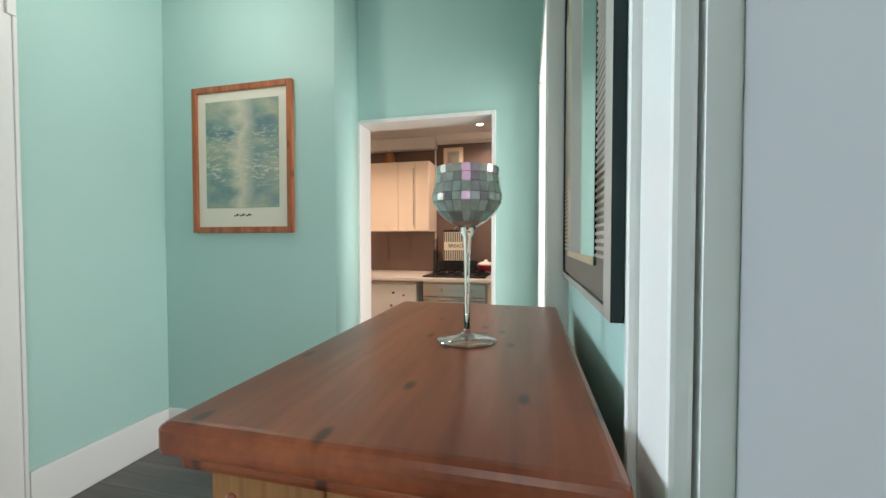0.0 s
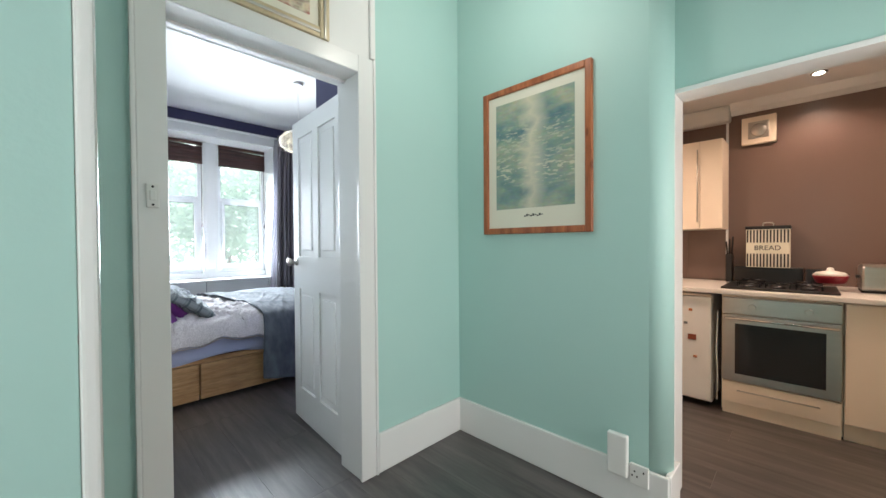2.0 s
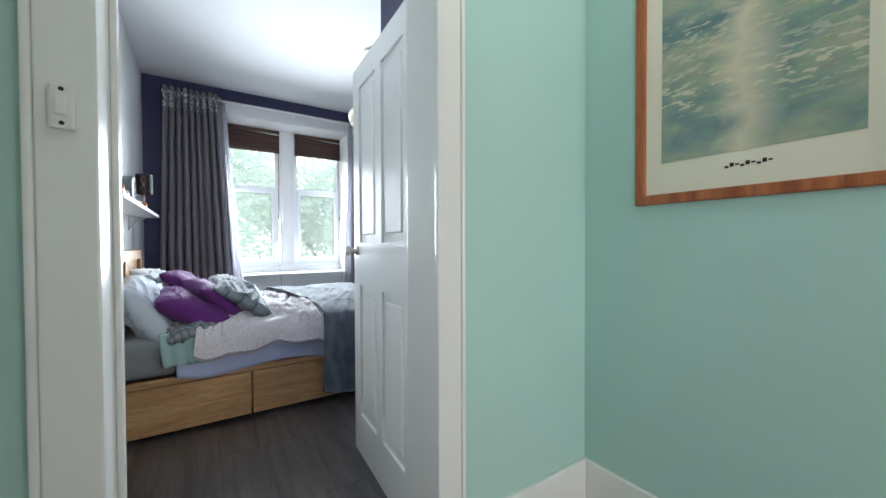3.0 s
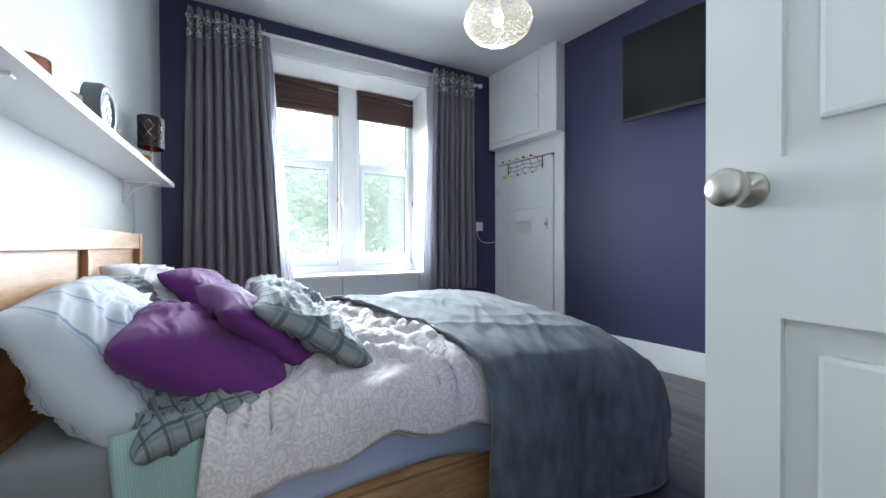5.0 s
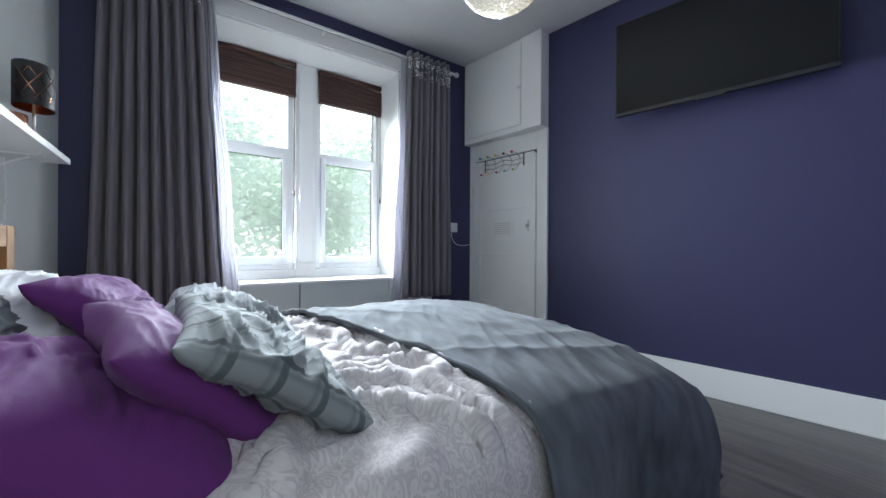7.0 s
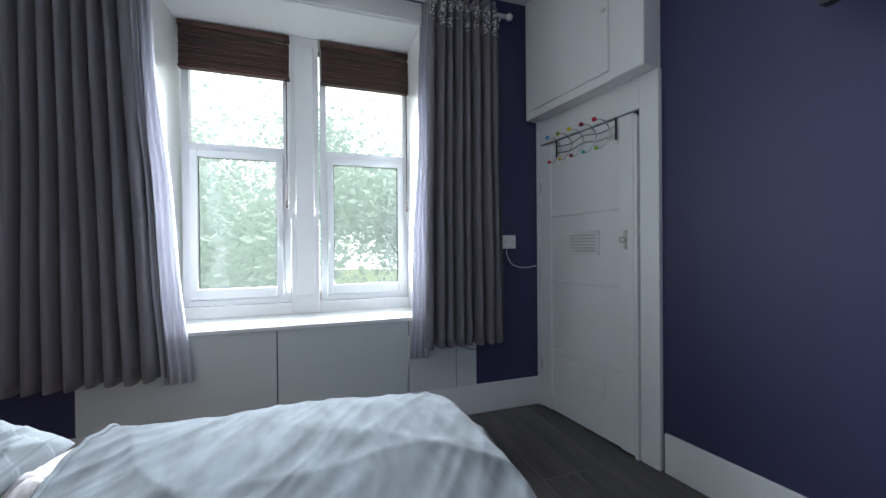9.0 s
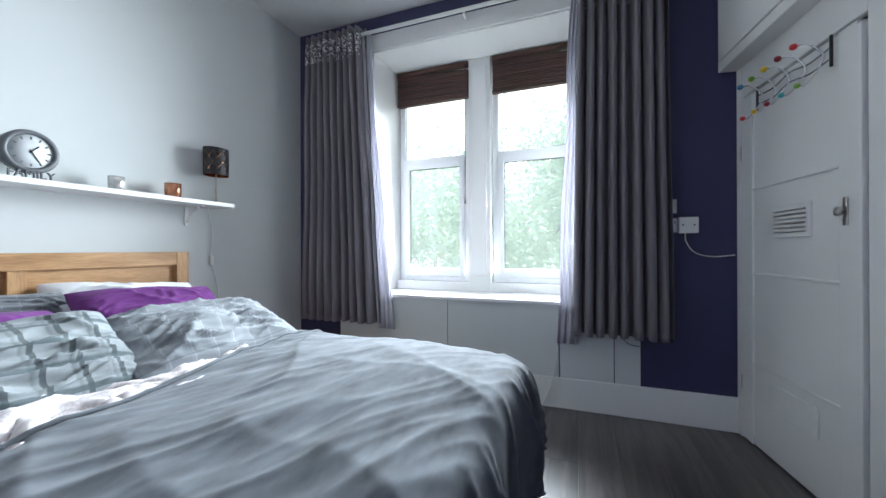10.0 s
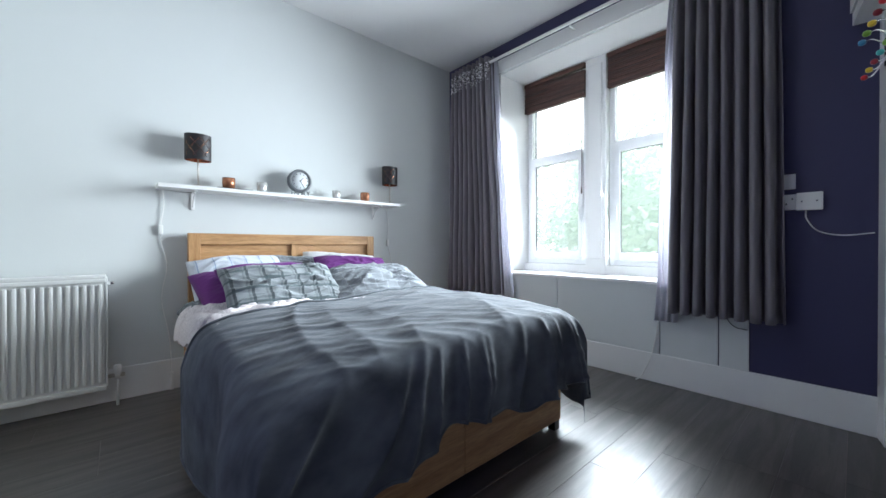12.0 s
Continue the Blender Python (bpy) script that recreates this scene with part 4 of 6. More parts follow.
structure("trim_front_door_stop", bx(X_DOOR_HALL, -2.41, 0.545, 0.612, 0, 2.05, 0.003), GLOSS, "white gloss front door frame", "door frame")

# doors in the mirror wall
d_ = thing("door_4", (X_MIR + 0.03, 0.53, 0), "white painted flush hall door, closed", "door", "", "structure")
# leaf coloured grey to carry the shade on the white door
part("leaf", bx(X_MIR + 0.022, X_MIR + 0.062, 0.16, 0.90, 0.006, 1.985, 0.003), SHADED_GLOSS, d_, "white leaf with its shade put into a grey colour")
casing("door_frame_east_near", X_MIR, 0.17, 0.905, 1.99, 0.075, -0.016)
for k, (y0, y1) in enumerate(((0.90, 1.0), (0.10, 0.16))):
    structure("trim_jamb_" + str(k + 1), bx(X_MIR + 0.002, X_MIR + 0.148, y0, y1, 0, 2.02, 0), GLOSS, "white gloss door lining", "door frame")
structure("trim_jamb_head_1", bx(X_MIR + 0.002, X_MIR + 0.148, 0.16, 0.90, 1.985, 2.02, 0), GLOSS, "white gloss door lining", "door frame")
# white door in a deep frame that stands proud of the wall
d_ = thing("door_3", (0.40, 2.53, 0), "white painted side door standing open into the next room", "door", "", "structure")
part("leaf", bx(X_MIR + 0.11, 0.54, 2.520, 2.558, 0.006, 1.965, 0.003), GLOSS, d_)
knob_set(d_, Matrix.Translation((0.48, 2.520, 1.0)) @ Matrix.Rotation(math.pi, 4, "Z"))
structure("wall_side_room_end", bx(0.60, 0.70, 1.60, Y_KIT, 0, CEILING, 0), WHITE_WALL, "white end wall of the side room", "wall")
structure("wall_side_room", bx(X_MIR + 0.15, 0.60, 1.60, 1.695, 0, CEILING, 0), WHITE_WALL, "white side wall of the side room", "wall")
structure("floor_side_room", bx(X_MIR + 0.02, 0.60, 1.695, Y_KIT, -0.012, -0.002, 0), STONE, "pale floor of the side room", "floor")
fe = thing("door_frame_east", (X_MIR - 0.03, 2.12, 0), "deep white gloss door frame", "door frame", "", "structure")
for y0, y1, z0, z1 in ((1.692, 1.780, 0, 2.056), (2.480, Y_KIT - 0.002, 0, 2.056), (1.780, 2.480, 1.968, 2.056)):
    part("board", bx(X_MIR - 0.060, X_MIR + 0.10, y0, y1, z0, z1, 0.004), GLOSS, fe)

# kitchen opening: thin white edge
ko = thing("kitchen_opening_frame", (-0.89, Y_KIT, 0), "white painted lining of the kitchen opening", "door frame", "", "structure")
for x0, x1, z0, z1 in ((-1.294, -1.268, 0, 1.885), (-0.522, -0.500, 0, 1.89), (-1.268, -0.522, 1.868, 1.89)):
    part("board", bx(x0, x1, Y_KIT - 0.010, 2.712, z0, z1, 0.003), GLOSS, ko)

# ---- bed ----
bed = thing("bed", (-4.86, 1.58, 0), "oak bed frame with drawers and a panelled headboard", "bed")
hb = part("headboard", bx(-5.52, -4.20, 0.548, 0.566, 0.30, 1.0, 0.002), OAK, bed)
for x in (-5.586, -4.202):
    part("post", bx(x, x + 0.07, 0.533, 0.592, 0, 1.069, 0.003), OAK_Z, hb)
part("top_rail", bx(-5.516, -4.202, 0.535, 0.590, 0.992, 1.069, 0.003), OAK, hb)
part("lower_rail", bx(-5.516, -4.202, 0.538, 0.588, 0.44, 0.54, 0.003), OAK, hb)
part("muntin", bx(-4.885, -4.825, 0.538, 0.586, 0.54, 0.992, 0.003), OAK_Z, hb)
part("side_rail", bx(-4.135, -4.108, 0.592, 2.56, 0.30, 0.336, 0.003), OAK_Y, bed)
part("side_rail", bx(-5.535, -5.505, 0.592, 2.56, 0.06, 0.336, 0.003), OAK_Y, bed)
for y0, y1 in ((0.655, 1.286), (1.296, 1.93), (1.94, 2.545)):
    part("drawer", bx(-4.130, -4.098, y0, y1, 0.028, 0.296, 0.004), OAK_Y, bed)
part("plinth_post", bx(-4.135, -4.102, 0.592, 0.648, 0.0, 0.30, 0.003), OAK_Z, bed)
part("drawer_base", bx(-5.50, -4.14, 0.60, 2.54, 0.05, 0.30, 0), OAK, bed)
part("footboard", bx(-5.535, -4.815, 2.552, 2.582, 0.052, 0.336, 0.003), OAK, bed)
part("footboard", bx(-4.811, -4.10, 2.552, 2.582, 0.052, 0.336, 0.003), OAK, bed)
for x in (-5.53, -4.15):
    part("foot", bx(x, x + 0.045, 2.535, 2.578, 0, 0.053, 0.003), BLACK, bed)

mb = bx(-5.50, -4.14, 0.60, 2.545, 0.336, 0.575, 0.06, 5)
for v in mb.verts:
    v.co.z -= 0.12 * max(0.0, v.co.y - 1.6) * max(0.0, v.co.x + 5.2) * (v.co.z > 0.4)
for f in mb.faces:
    f.smooth = True
solo("mattress", mb, MATTRESS, "grey-sided mattress on the bed base", "mattress")


def fold(o, r=0.06):
    """How far cloth that hangs over an edge by o goes out and down."""
    out = r * (1 - math.exp(-max(o, 0) / r))
    return out, max(o, 0) - out * 0.55


def drape(x_near, x_far, y_start, y_foot, top, hang_near, hang_far, hang_foot, bumps, seed, waves, crown=0.0):
    """A cloth over the bed: hangs over the near side, the far side and the foot."""
    width, length = x_near - x_far, None

    def fn(u, v):
        s = -hang_near(v) + (width + hang_near(v) + hang_far(v)) * u
        ys = y_start(min(max(s / width, -0.3), 1.3))
        ln = y_foot - ys
        hf = hang_foot(min(max(s / width, 0), 1))
        t = (ln + hf) * v
        os_n, os_f, ot = -s, s - width, t - ln
        x = x_near - min(max(s, 0), width)
        y = ys + min(t, ln)
        z = top
        d = 0.0
        if os_n > 0:
            o, dn = fold(os_n)
            x += o
            d = max(d, dn)
        if os_f > 0:
            o, dn = fold(os_f)
            x -= o
            d = max(d, dn)
        if ot > 0:
            o, dn = fold(ot)
            y += o
            d = math.hypot(d, dn) if d > 0 else dn
        hang = max(os_n, os_f, ot, 0)
        k = min(1.0, hang / 0.22)
        p = Vector((x * 1.0, y * 1.0, seed))
        z += bumps(x, y, seed) * (1 - k) - d
        # crown: the surface falls gently towards its edges
        ex, ey = min(max(s, 0), width), max(0.0, ln - t)
        foot = max(0.0, (y - 1.9) / 0.7)
        z -= (0.03 + crown * foot) * math.exp(-ex / (0.12 + 0.16 * foot)) + 0.035 * math.exp(-(width - ex) / 0.12) + 0.04 * math.exp(-ey / 0.15) * (1 if hf > 0.1 else 0)
        if k > 0:
            if os_n > 0 and os_n >= ot:
                x += k * waves * (0.5 + math.sin(y * 11 + seed + 2.4 * noise.noise(p * 2)))
            elif os_f > 0 and os_f >= ot:
                x -= k * waves * (0.5 + math.sin(y * 14 + seed))
            else:
                fan = x * 9.0 + (z - top) * 4.5 * (x + 5.2) + 3.0 * noise.noise(p * 1.6)
                y += k * waves * (0.2 + 1.7 * ridge(math.sin(fan + seed)) + 0.9 * ridge(math.sin(fan * 2.3 + 1.0)) + 0.3 * math.sin(fan * 3.9))
                x += k * 0.02 * math.sin(z * 9 + x * 5)
        return (x, y, max(z, 0.012 + 0.01 * u))

    return fn


def ridge(v):
    return (1 - abs(v)) ** 3


def creases(x, y, seed):
    """Soft swells with long sharp creases that wander across the bed."""
    a = noise.noise(Vector((x * 1.8 + seed, y * 2.6, seed))) * 0.022
    wx, wy = 0.16 * noise.noise(Vector((x * 2.4, y * 2.4, seed))), 0.16 * noise.noise(Vector((x * 2.4, y * 2.4, seed + 8)))
    x2, y2 = x + wx, y + wy
    b_ = (1 - abs(noise.noise(Vector((x2 * 2.6 + y2 * 1.5, y2 * 9.0 - 3.5 * x2, seed + 3))))) ** 5 * 0.040
    c = (1 - abs(noise.noise(Vector((x2 * 5.5 - 3 * y2, y2 * 15 + 6 * x2, seed + 5))))) ** 5 * 0.017
    e = (1 - abs(noise.noise(Vector((x2 * 14 + 8 * y2, y2 * 24 - 10 * x2, seed + 6))))) ** 4 * 0.006
    return a + b_ + c + e - 0.026 - 0.042 * min(1, max(0, (y - 1.72) / 0.12))


def soft_swell(x, y, seed):
    """Broad swells, with a few long folds that fan out to the foot."""
    wob = 0.9 * noise.noise(Vector((x * 1.7, y * 1.7, seed)))
    s_, t_ = x * 0.45 + y * 0.9 + 0.05 * wob, y * 0.45 - x * 0.9
    th = math.atan2(x + 5.0, y - 0.95)
    fan = ridge(math.sin(th * 6.5 + wob * 1.6 + 0.6)) * 0.009 * min(1.0, max(0.0, (y - 1.75) / 0.5))
    arc = ridge(math.sin(math.hypot(x + 5.9, y - 2.9) * 7.0 + wob * 3.0)) * 0.008
    swell = 0.034 * math.exp(-((x + 5.10) / 0.42) ** 2 - ((y - 2.15) / 0.45) ** 2)
    return noise.noise(Vector((x * 1.6, y * 1.8, seed))) * 0.016 + noise.noise(Vector((x * 6 + y, y * 4, seed))) * 0.005 + ridge(noise.noise(Vector((s_ * 8, t_ * 1.3, seed)))) * 0.008 + ridge(noise.noise(Vector((s_ * 17, t_ * 2.6, seed + 2)))) * 0.005 + fan + arc + swell


fn = drape(-4.105, -5.535, lambda a: 1.00 + 0.02 * math.sin(9 * a), 2.46, 0.628,
           lambda v: (0.165 + 0.02 * math.sin(15 * v) + 0.012 * math.sin(37 * v)) * (1 if v < 0.52 else max(0.1, 1 - (v - 0.52) * 6)), lambda v: 0.16 * (1 if v < 0.5 else 0.2), lambda a: 0.02, creases, 2.7, 0.012, 0.16)
duvet_fn = fn
dv = solo("duvet", grid_mesh(fn, 230, 190), DUVET, "pale crumpled duvet with a lace print, spread on the bed", "duvet")
so = dv.modifiers.new("thickness", "SOLIDIFY")
so.thickness, so.offset = 0.028, -1
part("seam", tube([Vector(duvet_fn(0.0, k / 120)) + Vector((0.004, 0, -0.012)) for k in range(70)], 0.005, 6), DUVET, dv, "piped duvet edge")

fn = drape(-4.075, -5.60, lambda a: 1.74 - 0.16 * min(max(a, 0), 1) + 0.03 * math.sin(5 * a), 2.595, 0.668,
           lambda v: 0.56 + 0.05 * math.sin(6 * v), lambda v: 0.44 + 0.08 * v, lambda a: 0.335 + 0.05 * a + 0.16 * math.exp(-a / 0.07) + 0.03 * math.sin(11 * a) + 0.015 * math.sin(29 * a), soft_swell, 6.1, 0.034, 0.085)
bl = solo("fleece_throw", grid_mesh(fn, 230, 170), THROW, "thick grey fleece throw draped over the foot of the bed", "blanket")
so = bl.modifiers.new("thickness", "SOLIDIFY")
so.thickness, so.offset = 0.012, 1
throw_fn = fn
for nm_, pts_ in (("side_hem", [throw_fn(0.0, k / 90) for k in range(91)]), ("foot_hem", [throw_fn(k / 140, 1.0) for k in range(6, 132)]), ("top_hem", [throw_fn(k / 140, 0.0) for k in range(141)])):
    part(nm_, tube([Vector(q) + Vector((0, 0, 0.004)) for q in pts_], 0.007, 6), THROW, bl, "rolled fleece hem")

fn = lambda u, v: (-4.118 + 0.022 * (1 - math.exp(-v * 7)) + 0.010 * math.sin(16 * u) * v, 0.90 + 1.10 * u, 0.566 - (0.235 + 0.02 * math.sin(9 * u)) * v)
sh = solo("bed_sheet", grid_mesh(fn, 60, 10), SHEET, "pale blue sheet hanging below the duvet", "sheet")
sh.modifiers.new("thickness", "SOLIDIFY").thickness = 0.004
fn = lambda u, v: (-4.105 + 0.025 * (1 - math.exp(-v * 6)) + 0.008 * math.sin(20 * u), 0.82 + 0.20 * u + 0.02 * v, 0.60 - 0.19 * v)
gc = solo("gingham_cloth", grid_mesh(fn, 20, 12), CHECK, "green and white gingham cloth at the edge of the bed", "cloth")
gc.modifiers.new("thickness", "SOLIDIFY").thickness = 0.005


def pillow(loc, w, h, thick, lean, yaw, roll, material, label, seed, wrinkle=0.016, name="pillow", sag=0.0):
    n = 84
    bm = bmesh.new()
    layer = bm.loops.layers.uv.new("uv")

    def pt(i, j, side):
        u, v = math.sin(math.pi * (i / n - 0.5)), math.sin(math.pi * (j / n - 0.5))
        e = max(0.0, (1 - abs(u) ** 2.4) * (1 - abs(v) ** 2.4))
        t = thick / 2 * e ** 0.44
        pull = 1 - 0.07 * (1 - v * v) * abs(u) ** 4
        pull2 = 1 - 0.10 * (1 - u * u) * abs(v) ** 4
        wu, wv = u + 0.35 * noise.noise(Vector((u * 1.5, v * 1.5, seed + side))), v + 0.35 * noise.noise(Vector((u * 1.5, v * 1.5, seed + 7 + side)))
        big = noise.noise(Vector((u * 1.6 + seed, v * 1.6, side * 2.0 + seed)))
        f1 = (1 - abs(noise.noise(Vector((wu * 0.7 + 0.7 * wv + seed, wv * 3.0 - wu * 0.9, side + seed))))) ** 4
        f2 = (1 - abs(noise.noise(Vector((wu * 1.3 - 1.1 * wv, wv * 5.4 + wu * 2.0 + seed, side))))) ** 5
        f3 = (1 - abs(noise.noise(Vector((wu * 2.4 + 1.6 * wv + seed, wv * 9.5 - wu * 3.4, side + 2 * seed))))) ** 5
        pinch = abs(u * v) ** 1.2 * math.sin(math.atan2(1 - abs(v), 1.0001 - abs(u)) * 14 + seed)
        d = (0.8 * big + 2.0 * f1 + 1.3 * f2 + 0.6 * f3 + 0.12 * pinch - 1.0) * wrinkle
        edge = min(1.0, e * 1.25)
        round_ = 1 - 0.05 * abs(u * v) ** 3
        x, y = u * w / 2 * pull * round_, v * h / 2 * pull2 * round_
        y += 0.014 * noise.noise(Vector((u * 1.4, seed, 0)))
        z = side * max(0.3 * t, t + d * edge) - sag * (1 - (1 - u * u)) * 0.5
        z += 0.024 * noise.noise(Vector((u * 1.3, v * 1.3, seed)))
        return (x, y, z)

    seam = {}
    for side in (1, -1):
        vs = []
        for i in range(n + 1):
            col = []
            for j in range(n + 1):
                if i in (0, n) or j in (0, n):
                    if (i, j) not in seam:
                        seam[i, j] = bm.verts.new(pt(i, j, 0))
                    col.append(seam[i, j])
                else:
                    col.append(bm.verts.new(pt(i, j, side)))
            vs.append(col)
        for i in range(n):
            for j in range(n):
                q = (vs[i][j], vs[i + 1][j], vs[i + 1][j + 1], vs[i][j + 1])
                f = bm.faces.new(q if side > 0 else q[::-1])
                f.smooth = True
                for lp in f.loops:
                    a, b_, _ = lp.vert.co
                    lp[layer].uv = (a / w + 0.5, b_ / w + 0.5)
    m = Matrix.Translation(loc) @ Matrix.Rotation(radians(yaw), 4, "Z") @ Matrix.Rotation(radians(180 - lean), 4, "X") @ Matrix.Rotation(radians(roll), 4, "Z")
    return solo(name, placed(bm, m), material, label, "pillow" if name == "pillow" else "cushion", "pillows on the bed")


pillow((-4.43, 0.755, 0.695), 0.64, 0.50, 0.20, 58, 3, -3, BLUESTRIPE, "white pillow with blue stripes leaning on the headboard", 1.3, 0.014)
pillow((-5.20, 0.76, 0.745), 0.66, 0.44, 0.17, 50, -4, 4, WHITE_COTTON, "plain white pillow leaning on the headboard", 2.1, 0.014)
pillow((-4.86, 0.69, 0.765), 0.46, 0.30, 0.13, 66, 0, 5, GREYSTRIPE, "small grey pillow propped against the headboard", 3.9, 0.012)
pillow((-4.41, 0.96, 0.690), 0.60, 0.46, 0.19, 27, 7, -2, PURPLE, "plump purple cotton cushion on the bed", 4.4, 0.008, "cushion")
pillow((-5.20, 0.94, 0.755), 0.62, 0.40, 0.15, 42, -6, 3, PURPLE, "purple cotton cushion behind the grey pillow", 5.2, 0.009, "cushion")
pillow((-4.55, 1.115, 0.715), 0.66, 0.42, 0.13, 40, 9, -3, PURPLE, "slumped purple cushion behind the plaid pillow", 7.7, 0.010, "cushion")
pillow((-4.55, 1.26, 0.724), 0.72, 0.43, 0.115, 35, 2, 2, GREYGREEN, "grey-green plaid pillow lying on the duvet", 6.6, 0.018)
pillow((-5.19, 1.27, 0.715), 0.74, 0.47, 0.14, 22, -7, -4, GREYSTRIPE, "grey checked pillow lying on the duvet", 8.1, 0.018)
pillow((-4.205, 0.945, 0.588), 0.29, 0.27, 0.11, 168, 20, 0, GREYGREEN, "small grey checked cushion at the bed's edge", 9.4, 0.012, "cushion")

# ---- television ----
tdir = math.atan2(3.97 - 3.753, -3.876 + 5.012)
TM = Matrix.Translation((-5.012, 3.753, 0)) @ Matrix.Rotation(tdir, 4, "Z")
tv = thing("television", (-4.45, 3.86, 1.99), "large black flat television on the navy wall", "television")
part("case", placed(bx(0, 1.156, 0.004, 0.055, 1.993, 2.675, 0.006), TM), BLACK, tv)
part("screen", placed(bx(0.010, 1.146, 0.0, 0.006, 2.012, 2.665, 0.001), TM), SCREEN, tv, "dark glossy screen")
part("trim_strip", placed(bx(0.0, 1.156, -0.004, 0.004, 1.985, 2.003, 0.002), TM), DARK_IRON, tv, "grey metal lower edge")
part("badge", placed(bx(0.50, 0.66, -0.007, 0.0, 1.972, 1.990, 0.004), TM), DARK_IRON, tv)
part("wall_mount", placed(bx(0.36, 0.80, 0.055, 0.165, 2.16, 2.52, 0.004), TM), DARK_IRON, tv)

# ---- closet and cupboard over it ----
cl = thing("door_5", (-6.25, 3.80, 0), "white painted ledged closet door with a vent, closed", "door", "", "structure")
cleaf = part("leaf", placed(bx(0.055, 0.812, -0.028, 0.0, 0.012, 1.925, 0.003), TVM), GLOSS, cl)
for z in (0.447, 0.942, 1.402):
    part("ledge", placed(bx(0.155, 0.725, -0.036, -0.026, z - 0.007, z + 0.007, 0.003), TVM), GLOSS, cleaf)
for u0, u1 in ((0.055, 0.155), (0.725, 0.812)):
    part("stile", placed(bx(u0, u1, -0.037, -0.027, 0.012, 1.925, 0.003), TVM), GLOSS, cleaf)
vent = part("vent_grille", placed(bx(0.325, 0.575, -0.040, -0.028, 1.13, 1.285, 0.003), TVM), GLOSS, cleaf, "white slotted vent")
for k in range(6):
    part("slat", placed(bx(0.345, 0.555, -0.0455, -0.039, 1.152 + 0.020 * k, 1.158 + 0.020 * k, 0.001, 1), TVM), NICKEL, vent)
part("blank_panel", placed(bx(0.30, 0.61, -0.038, -0.028, 0.262, 0.40, 0.004), TVM), GLOSS, cleaf)
b = bx(0.752, 0.772, -0.044, -0.037, 1.165, 1.275, 0.003)
part("latch_plate", placed(b, TVM), NICKEL, cleaf)
part("turn_knob", placed(lathe([(0.006, -0.075), (0.018, -0.07), (0.018, -0.06), (0.006, -0.055), (0.006, -0.037)], (0.762, 0, 1.22), "Y", 14), TVM), NICKEL, cleaf)
for z in (0.28, 1.58):
    part("hinge", placed(bx(0.046, 0.058, -0.040, -0.02, z, z + 0.08, 0.002), TVM), NICKEL, cl)
cf = thing("closet_frame", (-6.25, 3.78, 0), "white gloss closet door frame", "door frame", "", "structure")
part("board", placed(bx(0.0, 0.048, -0.034, 0.0, 0, 2.115, 0.003), TVM), GLOSS, cf)
part("board", placed(bx(0.845, 0.955, -0.030, 0.0, 0, 2.115, 0.004), TVM), GLOSS, cf)
part("board", placed(bx(0.048, 0.845, -0.030, 0.0, 1.94, 2.115, 0.003), TVM), GLOSS, cf)
part("stop", placed(bx(0.818, 0.838, -0.044, 0.0, 0.0, 1.905, 0.003), TVM), GLOSS, cf)
cup = thing("wall_cupboard", (-6.2, 3.72, 2.115), "white painted cupboard boxed in over the closet door", "cupboard")
part("body", placed(bx(0.002, 0.950, -0.128, -0.002, 2.115, CEILING - 0.003, 0.003), TVM), GLOSS, cup)
cd = part("door", placed(bx(0.03, 0.735, -0.140, -0.128, 2.17, 2.945, 0.003), TVM), GLOSS, cup)
part("knob", placed(lathe([(0.005, -0.162), (0.013, -0.158), (0.013, -0.148), (0.005, -0.140)], (0.715, 0, 2.52), "Y", 14), TVM), GLOSS, cd)
part("edge_board", placed(bx(0.742, 0.950, -0.136, -0.128, 2.115, CEILING - 0.003, 0.003), TVM), GLOSS, cup)

# coat rack with coloured beads
rack = thing("coat_rack", (-6.18, 3.77, 1.86), "chrome wire coat rack with coloured bead tips", "coat rack")
for u in (0.235, 0.715):
    part("end_bar", placed(tube([(u, -0.052, 1.800), (u, -0.052, 1.925)], 0.006, 8), TVM), DARK_IRON, rack)
for z in (1.835, 1.880):
    part("wire", placed(tube(curve_points([(0.235, -0.050, z), (0.36, -0.052, z - 0.014), (0.475, -0.050, z + 0.008), (0.60, -0.052, z - 0.012), (0.715, -0.050, z)], 8), 0.004, 6), TVM), CHROME, rack)
ups = ("blue", "green", "yellow", "maroon", "red")
lows = ("red", "yellow", "maroon", "turquoise", "green")
for k in range(5):
    u = 0.27 + 0.10 * k
    hk = part("hook", placed(tube(curve_points([(u - 0.035, -0.115, 1.765), (u - 0.02, -0.095, 1.765), (u, -0.056, 1.83), (u + 0.005, -0.056, 1.875), (u - 0.01, -0.095, 1.925), (u - 0.045, -0.120, 1.935)], 8), 0.0035, 6), TVM), CHROME, rack)
    part("bead", placed(lathe([(0.002, -0.014), (0.012, -0.009), (0.0145, 0), (0.012, 0.009), (0.002, 0.014)], (u - 0.045, -0.125, 1.935), "Z", 16), TVM), BALLS[ups[k]], hk, ups[k] + " bead")
    part("bead", placed(lathe([(0.002, -0.012), (0.010, -0.008), (0.0125, 0), (0.010, 0.008), (0.002, 0.012)], (u - 0.035, -0.119, 1.765), "Z", 16), TVM), BALLS[lows[k]], hk, lows[k] + " bead")

